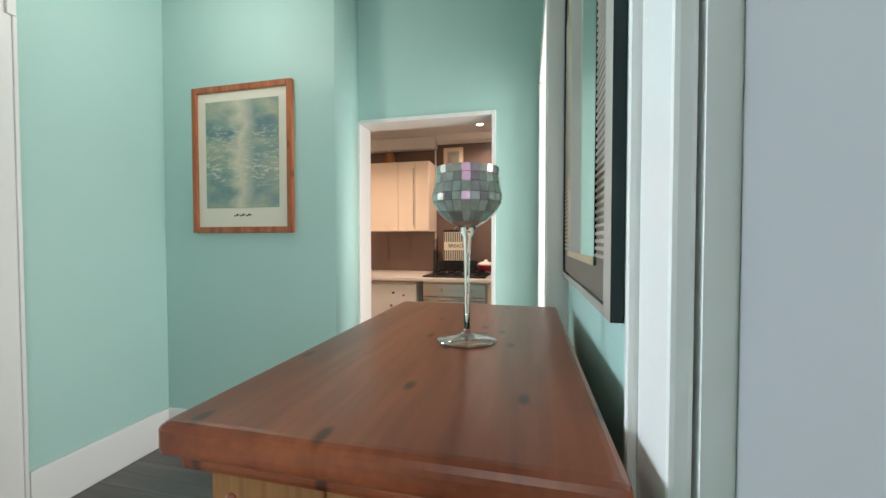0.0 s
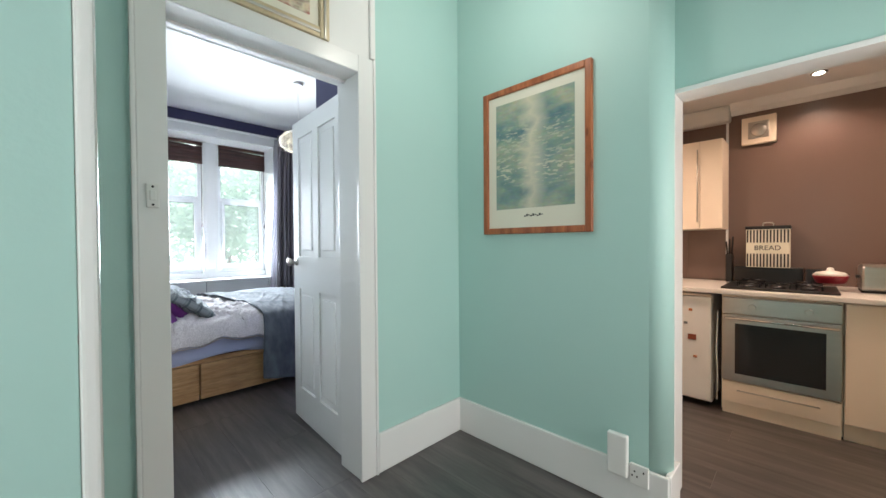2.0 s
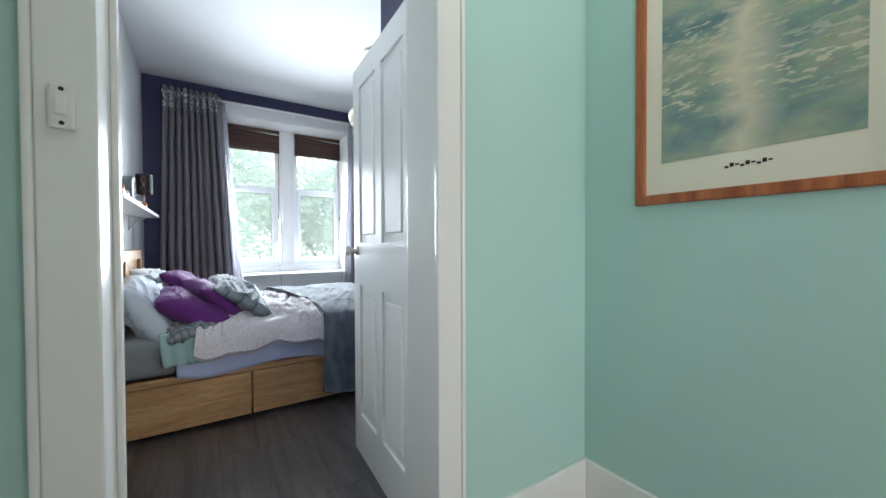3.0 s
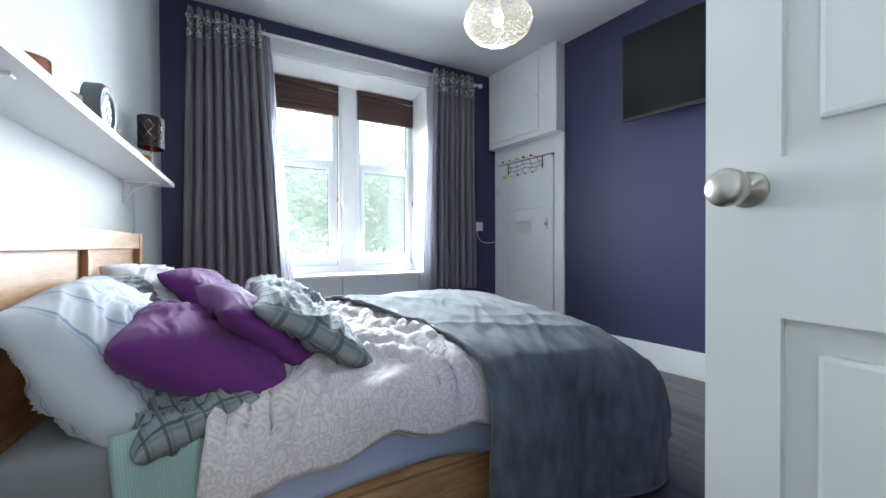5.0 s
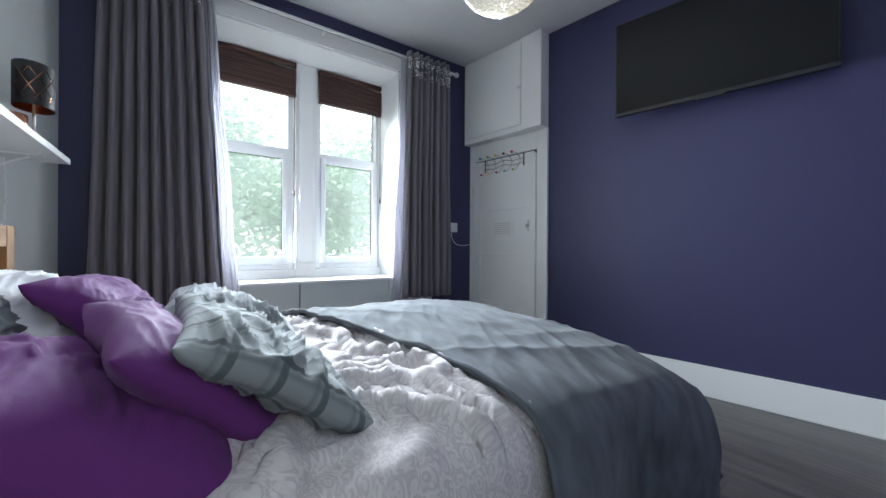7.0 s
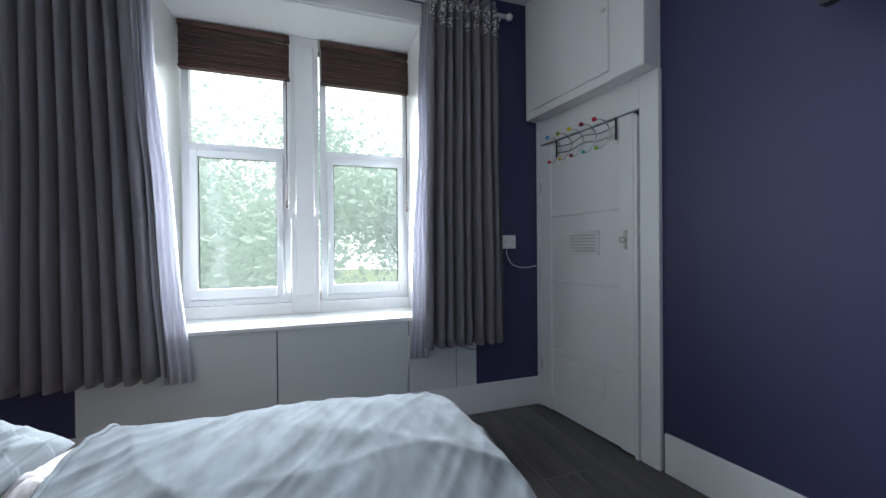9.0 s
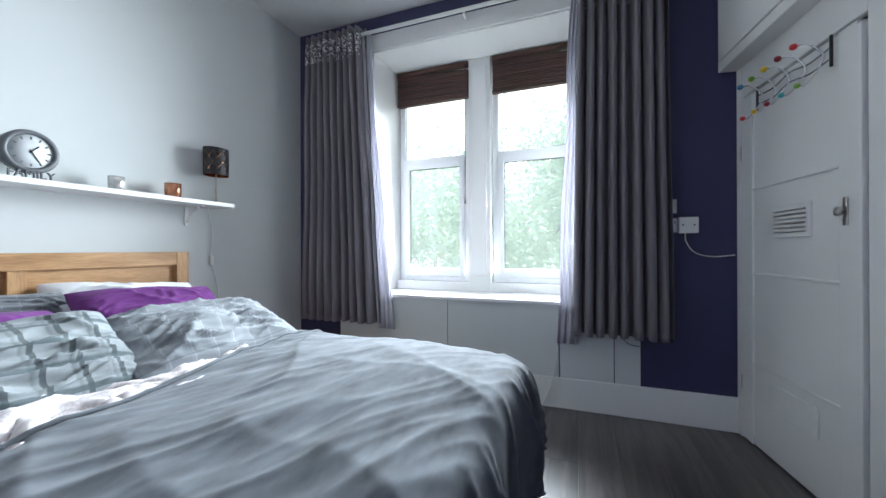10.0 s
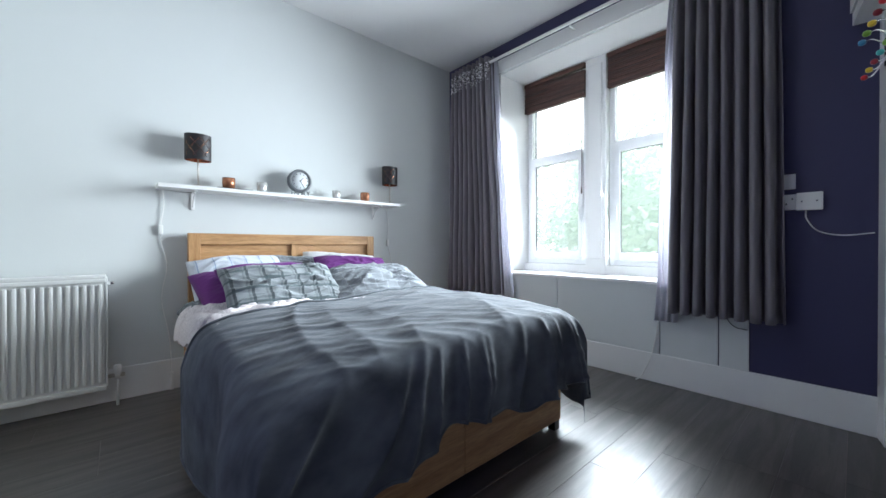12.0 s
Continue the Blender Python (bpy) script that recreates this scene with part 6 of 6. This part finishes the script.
# crystal chandelier in the hall
CX, CY = -1.74, 1.86
ch = thing("chandelier", (CX, CY, CEILING), "small chandelier with hanging crystal drops, lit", "chandelier")
part("ceiling_rose", lathe([(0.05, CEILING - 0.02), (0.045, CEILING - 0.002)], (CX, CY, 0), "Z", 24), CHROME, ch)
part("rod", tube([(CX, CY, CEILING - 0.015), (CX, CY, 2.62)], 0.006, 10), CHROME, ch)
for rr_, zz in ((0.13, 2.60), (0.09, 2.54)):
    part("ring", tube([(CX + rr_ * math.cos(2 * math.pi * k / 32), CY + rr_ * math.sin(2 * math.pi * k / 32), zz) for k in range(33)], 0.006, 8), CHROME, ch)
for k in range(18):
    rr_, zz = ((0.13, 2.60) if k < 11 else (0.09, 2.54))
    a = 2 * math.pi * (k if k < 11 else k - 11) / (11 if k < 11 else 7)
    x, y = CX + rr_ * math.cos(a), CY + rr_ * math.sin(a)
    part("crystal_drop", lathe([(0.002, -0.17), (0.009, -0.155), (0.011, -0.02), (0.004, 0.0)], (x, y, zz), "Z", 6), CLEAR, ch).visible_shadow = False
part("bulb", lathe([(0.012, 2.56), (0.022, 2.53), (0.022, 2.50), (0.002, 2.485)], (CX, CY, 0), "Z", 16), BULB, ch, "glowing bulb").visible_shadow = False

# ---- kitchen ----
KY, KC = 4.575, 2.335
w = bmesh.new()
box(w, -2.60, 0.75, KY, KY + 0.15, 0, KC + 0.2)
structure("wall_kitchen_back", w, BROWN_TILE, "taupe kitchen wall behind the cooker", "wall")
structure("wall_kitchen_east", bx(0.60, 0.75, 2.70, KY, 0, KC + 0.2, 0), BROWN_TILE, "taupe kitchen side wall", "wall")
structure("wall_kitchen_west", bx(-2.60, -2.45, 2.70, KY, 0, KC + 0.2, 0), CREAM, "cream kitchen side wall", "wall")
structure("wall_kitchen_front_face", bx(-2.45, -1.30, 2.702, 2.72, 0, KC, 0), CREAM, "cream inner face of the kitchen wall", "wall")
structure("ceiling_kitchen", bx(-2.60, 0.75, 2.70, KY, KC, KC + 0.1, 0), CEIL, "white kitchen ceiling", "ceiling")
# coved edge of the ceiling over the cooker recess
bm = bmesh.new()
prof_ = [(KY, 2.255), (KY - 0.02, 2.258), (KY - 0.07, 2.28), (KY - 0.11, KC), (KY, KC)]
sa = [bm.verts.new((-1.30, y, z)) for y, z in prof_]
sb_ = [bm.verts.new((0.60, y, z)) for y, z in prof_]
for i in range(len(prof_)):
    j = (i + 1) % len(prof_)
    bm.faces.new((sa[i], sa[j], sb_[j], sb_[i]))
bm.faces.new(sa)
bm.faces.new(sb_)
structure("trim_cove", bm, CEIL, "white coved edge of the kitchen ceiling", "cove")
bm = bx(-2.45, -1.30, KY - 0.10, KY, 2.20, KC, 0.02, 3)
structure("trim_bulkhead", bm, CEIL, "white boxed edge of the kitchen ceiling", "bulkhead")
structure("trim_tile_edge", bx(-1.335, -1.318, KY - 0.014, KY, 0.87, 2.21, 0.002), UPVC, "white tile edging strip", "trim")
for i in range(4):
    for j in range(3):
        x0 = -2.45 + 0.28 * i
        z0 = 0.875 + 0.445 * j
        structure("splashback_tile", bx(x0 + 0.002, x0 + 0.277, KY - 0.008, KY, z0 + 0.002, z0 + 0.441, 0.002), BROWN_TILE, "glossy taupe wall tile", "tile") if z0 < 2.1 and x0 < -1.36 else None

wc = thing("kitchen_wall_cabinet", (-1.65, 4.40, 1.30), "cream wall cabinet with slim upright handles", "cabinet")
part("body", bx(-1.98, -1.318, 4.268, KY - 0.010, 1.302, 2.022, 0.003), CREAM, wc)
for x0, x1, hx in ((-1.975, -1.652, -1.70), (-1.648, -1.468, -1.485)):
    d_ = part("door", bx(x0, x1, 4.248, 4.267, 1.306, 2.018, 0.004), CREAM, wc)
part("filler", bx(-1.464, -1.320, 4.252, 4.267, 1.306, 2.018, 0.003), CREAM, wc)
part("handle", tube([(-1.482, 4.236, 1.36), (-1.482, 4.236, 1.95)], 0.005, 8), NICKEL, wc)
can = thing("storage_jar", (-1.80, 4.40, 2.024), "patterned jar standing on the wall cabinet", "jar")
part("jar", lathe([(0.002, 0), (0.05, 0), (0.06, 0.06), (0.045, 0.13), (0.03, 0.14)], (-1.80, 4.40, 2.024), "Z", 24), PINE_RAW, can)
part("lid", lathe([(0.034, 0.14), (0.034, 0.155), (0.002, 0.165)], (-1.80, 4.40, 2.024), "Z", 24), WHITE_COTTON, can)

wt = bx(-2.40, -0.30, 3.80, KY - 0.012, 0.834, 0.868, 0.008, 3)
solo("worktop", wt, WORKTOP, "white kitchen worktop with a rounded edge", "worktop")
solo("worktop_return", bx(-0.296, 0.30, 3.10, KY - 0.012, 0.834, 0.868, 0.008, 3), WORKTOP, "white kitchen worktop along the side wall", "worktop")

fr = thing("fridge", (-1.60, 4.1, 0), "white under-counter fridge covered with small magnets", "fridge")
part("body", bx(-1.86, -1.325, 3.885, 4.45, 0.03, 0.815, 0.006), PLASTIC, fr)
fdr = part("door", bx(-1.86, -1.325, 3.838, 3.882, 0.05, 0.800, 0.010, 3), PLASTIC, fr)
part("worktop_strip", bx(-1.86, -1.325, 3.842, 3.884, 0.803, 0.822, 0.003), NICKEL, fr)
for k, (x, z) in enumerate(((-1.45, 0.70), (-1.55, 0.72), (-1.44, 0.50), (-1.53, 0.45), (-1.42, 0.36), (-1.61, 0.33), (-1.57, 0.60), (-1.48, 0.60))):
    s = 0.012 + 0.014 * (k % 3 == 2)
    part("magnet", bx(x - s, x + s, 3.831, 3.838, z - s * 0.8, z + s * 0.8, 0.003), (COPPER, DARK_IRON, PINE, CLOCK_GREY)[k % 4], fdr)
for x in (-1.83, -1.36):
    part("foot", lathe([(0.015, 0), (0.015, 0.03)], (x, 3.95, 0), "Z", 12), BLACK, fr)
cable("fridge_cable", [(-1.295, 3.90, 0.70), (-1.300, 3.88, 0.45), (-1.292, 3.87, 0.25), (-1.300, 3.90, 0.06)], 0.005, PLASTIC, "white cable between fridge and cooker")

ov = thing("built_in_oven", (-0.975, 4.1, 0), "stainless steel oven with a dark glass door", "oven")
part("side_carcass", bx(-1.268, -0.683, 3.87, 4.50, 0.02, 0.832, 0.002), CREAM, ov)
part("control_panel", bx(-1.262, -0.690, 3.836, 3.87, 0.700, 0.812, 0.004), STEEL, ov)
for x in (-1.10, -0.83):
    part("dial", lathe([(0.018, -0.022), (0.020, -0.018), (0.020, 0)], (x, 3.836, 0.755), "Y", 18), STEEL, ov)
od = part("door", bx(-1.262, -0.690, 3.838, 3.868, 0.236, 0.694, 0.004), STEEL, ov)
part("window", bx(-1.192, -0.755, 3.833, 3.840, 0.290, 0.636, 0.003), OVEN_GLASS, od, "dark oven glass")
part("handle", tube([(-1.250, 3.812, 0.672), (-0.700, 3.812, 0.672)], 0.008, 10), CHROME, od)
for x in (-1.235, -0.715):
    part("handle_post", tube([(x, 3.812, 0.672), (x, 3.840, 0.672)], 0.006, 8), CHROME, od)
pd = part("pan_drawer", bx(-1.262, -0.690, 3.845, 3.868, 0.085, 0.228, 0.004), CREAM, ov, "cream pan drawer")
part("drawer_handle", tube([(-1.18, 3.832, 0.175), (-0.78, 3.832, 0.175)], 0.004, 8), NICKEL, pd)
part("plinth", bx(-1.262, -0.690, 3.86, 3.875, 0.0, 0.082, 0.002), CREAM, ov)

hob = thing("gas_hob", (-0.98, 4.15, 0.868), "black gas hob with iron pan supports", "hob")
part("plate", bx(-1.275, -0.695, 3.86, 4.36, 0.869, 0.882, 0.005), BLACK, hob)
for i, x in enumerate((-1.13, -0.98, -0.83)):
    for j, y in enumerate((4.0, 4.24)):
        if i == 1 and j == 1:
            continue
        bu = part("burner", lathe([(0.002, 0.018), (0.032, 0.018), (0.042, 0.008), (0.045, 0.0)], (x, y, 0.882), "Z", 20), DARK_IRON, hob)
        for a in range(4):
            c_, s_ = math.cos(a * math.pi / 2 + 0.78), math.sin(a * math.pi / 2 + 0.78)
            part("pan_support", tube([(x + 0.02 * c_, y + 0.02 * s_, 0.912), (x + 0.085 * c_, y + 0.085 * s_, 0.912), (x + 0.085 * c_, y + 0.085 * s_, 0.884)], 0.005, 6), DARK_IRON, hob)

bb_ = thing("bread_bin", (-1.05, 4.42, 0.995), "striped cream and black bread box reading bread", "bread bin")
part("body", bx(-1.180, -0.930, 4.33, 4.50, 1.0, 1.292, 0.004), MAT_BOARD, bb_)
for k in range(13):
    for z0, z1 in ((1.006, 1.105), (1.190, 1.286)):
        part("stripe", bx(-1.175 + 0.0192 * k, -1.166 + 0.0192 * k, 4.3275, 4.331, z0, z1, 0), BLACK, bb_)
part("lid", bx(-1.186, -0.924, 4.325, 4.505, 1.292, 1.316, 0.005), BLACK, bb_)
part("lid_handle", tube(curve_points([(-1.085, 4.415, 1.314), (-1.08, 4.415, 1.34), (-1.03, 4.415, 1.34), (-1.025, 4.415, 1.314)], 6), 0.005, 8), NICKEL, bb_)
part("lettering", text_mesh("BREAD", 0.050, Matrix.Translation((-1.055, 4.328, 1.148)) @ Matrix.Rotation(math.pi / 2, 4, "X"), 0.001), DARK_IRON, bb_, "dark lettering")
solo("oven_tray_stand", bx(-1.26, -0.86, 4.385, 4.52, 0.885, 0.998, 0.008, 3), BLACK, "black cast roasting pan behind the hob", "roasting pan")
solo("roasting_rack", bx(-0.85, -0.76, 4.36, 4.50, 0.872, 0.99, 0.006, 2), DARK_IRON, "dark ribbed rack beside the hob", "rack")
kn = thing("knife_block", (-1.27, 4.44, 0.868), "dark knife block with tall utensils", "knife block")
part("block", bx(-1.318, -1.275, 4.42, 4.50, 0.869, 1.10, 0.006), BLACK, kn)
for k in range(3):
    part("handle", tube([(-1.312 + 0.015 * k, 4.46, 1.10), (-1.318 + 0.022 * k, 4.45, 1.20 + 0.02 * k)], 0.006, 8), DARK_IRON, kn)
pan = thing("lidded_pan", (-0.73, 4.18, 0.915), "small white and red pan with a lid on the hob", "pan")
part("pan", lathe([(0.002, 0), (0.07, 0), (0.085, 0.04), (0.088, 0.05)], (-0.73, 4.2, 0.918), "Z", 28), BALLS["maroon"], pan)
part("lid", lathe([(0.088, 0.05), (0.07, 0.07), (0.02, 0.082), (0.016, 0.1), (0.002, 0.104)], (-0.73, 4.2, 0.918), "Z", 28), PLASTIC, pan)
ts = thing("toaster", (-0.50, 4.25, 0.868), "brushed steel toaster on the worktop", "toaster")
tb_ = bx(-0.60, -0.42, 4.15, 4.38, 0.878, 1.045, 0.03, 4)
part("body", tb_, STEEL, ts)
part("lever", bx(-0.62, -0.60, 4.17, 4.20, 0.96, 0.98, 0.004), BLACK, ts)
part("base", bx(-0.595, -0.425, 4.155, 4.375, 0.868, 0.880, 0.003), BLACK, ts)
rk = thing("basket_rack", (-0.43, 3.98, 0.868), "white plastic rack of stacked baskets on the worktop", "rack")
for x in (-0.475, -0.385):
    part("upright", tube([(x, 4.06, 0.868), (x + 0.01, 4.04, 1.50)], 0.009, 8), PLASTIC, rk)
for z in (0.93, 1.12, 1.30):
    part("basket", lathe([(0.002, 0.0), (0.05, 0.0), (0.075, 0.045), (0.079, 0.045), (0.054, -0.004), (0.002, -0.004)], (-0.43, 3.97, z), "Z", 24), PLASTIC, rk)
cbn = thing("kitchen_base_cabinet", (-0.49, 4.1, 0), "cream kitchen base cabinet beside the cooker", "cabinet")
part("body", bx(-0.68, -0.305, 3.865, 4.50, 0.10, 0.832, 0.002), CREAM, cbn)
part("door", bx(-0.676, -0.31, 3.845, 3.864, 0.11, 0.825, 0.004), CREAM, cbn)
part("plinth", bx(-0.68, -0.305, 3.885, 3.90, 0.0, 0.10, 0.002), CREAM, cbn)
cb2 = thing("kitchen_base_cabinet", (0.0, 3.5, 0), "cream kitchen base cabinet along the side wall", "cabinet")
part("body", bx(-0.275, 0.30, 3.12, 4.50, 0.10, 0.832, 0.002), CREAM, cb2)
part("door", bx(-0.292, -0.277, 3.14, 3.80, 0.11, 0.825, 0.004), CREAM, cb2)
part("handle", tube([(-0.302, 3.2, 0.60), (-0.302, 3.2, 0.78)], 0.005, 8), NICKEL, cb2)
tw = grid_mesh(lambda u, v: (-0.312 - 0.012 * math.sin(u * 9) * (0.4 + v), 3.27 + 0.26 * u + 0.03 * math.sin(4 * v), 0.93 - 0.42 * v), 24, 16)
tw = solo("tea_towel", tw, WHITE_COTTON, "white tea towel hanging from the worktop edge", "towel")
tw.modifiers.new("thickness", "SOLIDIFY").thickness = 0.004
vn = thing("extractor_vent", (-1.12, KY, 2.12), "square cream extractor vent on the taupe wall", "vent")
part("housing", bx(-1.232, -1.016, KY - 0.035, KY, 1.990, 2.212, 0.008, 3), CREAM, vn)
part("mesh", bx(-1.188, -1.060, KY - 0.040, KY - 0.034, 2.035, 2.168, 0.003), NICKEL, vn)
part("flap", lathe([(0.002, -0.044), (0.045, -0.044), (0.05, -0.040), (0.05, -0.036)], (-1.124, KY, 2.10), "Y", 24), NICKEL, vn)
for i, (x, y) in enumerate(((-0.79, 4.19), (-1.75, 3.3), (-0.15, 3.5))):
    dl = thing("recessed_downlight", (x, y, KC), "small recessed ceiling downlight, lit", "downlight", "kitchen downlights")
    part("bezel", lathe([(0.030, KC - 0.006), (0.045, KC - 0.006), (0.045, KC - 0.0005), (0.030, KC - 0.0005)], (x, y, 0), "Z", 24), CHROME, dl)
    part("lens", lathe([(0.002, KC - 0.014), (0.018, KC - 0.012), (0.030, KC - 0.006), (0.030, KC - 0.001)], (x, y, 0), "Z", 20), DOWNGLOW, dl)

# ---- outside ----
bm = bmesh.new()
n_ = 60
for i in range(n_ + 1):
    for j in range(n_ + 1):
        x, y = -7.4 - 1500 * (i / n_) ** 2.2, 2 + 1500 * (2 * j / n_ - 1) * abs(2 * j / n_ - 1)
        bm.verts.new((x, y, -3.2 + 0.25 * noise.noise(Vector((x * 0.15, y * 0.15, 0))) + max(0, -x - 30) * 0.0))
bm.verts.ensure_lookup_table()
for i in range(n_):
    for j in range(n_):
        bm.faces.new([bm.verts[k] for k in (i * (n_ + 1) + j, (i + 1) * (n_ + 1) + j, (i + 1) * (n_ + 1) + j + 1, i * (n_ + 1) + j + 1)])
structure("ground", bm, GRASS, "grass ground outside the window", "ground")
structure("outer_wall", bx(-7.52, -7.302, -3, 8, -3.3, 0.70, 0), STONE, "sandstone outer wall under the window", "wall")


def tree(x, y, z, height, spread, seed):
    rnd = random.Random(seed)
    t = thing("tree", (x, y, z), "broadleaf tree in full summer leaf outside", "tree", "trees outside")
    bm = bmesh.new()
    tips = []

    def limb(p, d, ln_, r, depth):
        pts, rs = [p], [r]
        for k in range(4):
            d = (d + Vector((rnd.uniform(-0.22, 0.22), rnd.uniform(-0.22, 0.22), rnd.uniform(-0.05, 0.15)))).normalized()
            p = p + d * ln_ / 4
            pts.append(p)
            rs.append(r * (1 - 0.16 * (k + 1)))
        rings = []
        for q, rr in zip(pts, rs):
            rings.append([bm.verts.new(q + Vector((rr * math.cos(a * math.pi / 3), rr * math.sin(a * math.pi / 3), 0))) for a in range(6)])
        for a, b2 in zip(rings, rings[1:]):
            for k in range(6):
                bm.faces.new((a[k], a[(k + 1) % 6], b2[(k + 1) % 6], b2[k]))
        tips.append(pts[-1])
        tips.append(pts[2])
        if depth > 0:
            for k in range(4):
                a = rnd.uniform(0, 6.28)
                nd = (d * 0.6 + Vector((math.cos(a), math.sin(a), rnd.uniform(0.1, 0.7)))).normalized()
                limb(pts[rnd.choice((2, 3, 4))], nd, ln_ * rnd.uniform(0.55, 0.75), rs[-1] * 0.6, depth - 1)

    limb(Vector((x, y, z - 0.1)), Vector((0, 0, 1)), height * 0.45, 0.16, 3)
    part("trunk", bm, BARK, t)
    verts, faces = [], []
    for tip in tips:
        for k in range(56):
            c = tip + Vector((rnd.gauss(0, 0.42), rnd.gauss(0, 0.42), rnd.gauss(0, 0.36))) * spread
            u = Vector((rnd.uniform(-1, 1), rnd.uniform(-1, 1), rnd.uniform(-0.6, 0.6))).normalized()
            w_ = u.cross(Vector((rnd.uniform(-1, 1), rnd.uniform(-1, 1), rnd.uniform(-1, 1)))).normalized()
            s = rnd.uniform(0.06, 0.13)
            i0 = len(verts)
            verts += [c + u * s, c + w_ * s * 0.6, c - u * s, c - w_ * s * 0.6]
            faces.append((i0, i0 + 1, i0 + 2, i0 + 3))
    me = bpy.data.meshes.new("crown")
    me.from_pydata([tuple(v) for v in verts], [], faces)
    me.materials.append(LEAF)
    ob = new("crown", me)
    ob.parent = t
    ob.matrix_parent_inverse = Matrix.Translation(-Vector(t.location))
    return t


for _x, _y, _h, _sp, _seed in ((-15.0, 0.6, 8.6, 1.25, 2), (-16.5, 4.0, 9.0, 1.3, 5), (-19.0, 7.6, 9.6, 1.4, 9), (-19.0, -3.2, 9.4, 1.4, 14), (-23.0, 2.0, 11.0, 1.6, 21), (-26.0, -8.0, 11.5, 1.7, 27), (-27.0, 10.0, 12.0, 1.7, 33)):
    tree(_x, _y, -3.2, _h, _sp, _seed)

# ---- laminate planks ----
planks = {"bedroom": ((-6.64, -2.50), (0.515, 4.30)), "hall": ((-2.50, -0.20), (-0.9, 2.60)), "kitchen": ((-2.45, 0.60), (2.60, 4.56))}
PW = 0.193
shared = {}
floor = thing("floor", (-4, 2, 0), "dark grey wood-grain laminate floor", "floor", "", "structure")
rp = random.Random(4)
for room, ((xa, xb), (ya, yb)) in planks.items():
    rows_ = int(math.ceil((yb - ya) / PW))
    for r in range(rows_):
        y0 = ya + r * PW
        wdt = min(PW, yb - y0)
        if wdt < 0.02:
            continue
        x = xa - rp.choice((0.0, 0.32, 0.64, 0.9, 0.48))
        while x < xb:
            x0, x1 = max(x, xa), min(x + 1.28, xb)
            if x1 - x0 > 0.03:
                key = (round(x1 - x0, 3), round(wdt, 3))
                if key not in shared:
                    shared[key] = finish("plank", bx(0.0005, key[0] - 0.0005, 0.0005, key[1] - 0.0005, -0.010, 0.0, 0.0005, 1), FLOOR)
                o = new("plank", shared[key])
                o.parent = floor
                o.matrix_parent_inverse = Matrix.Translation(-Vector(floor.location))
                o.location = (x0, y0, 0)
            x += 1.28
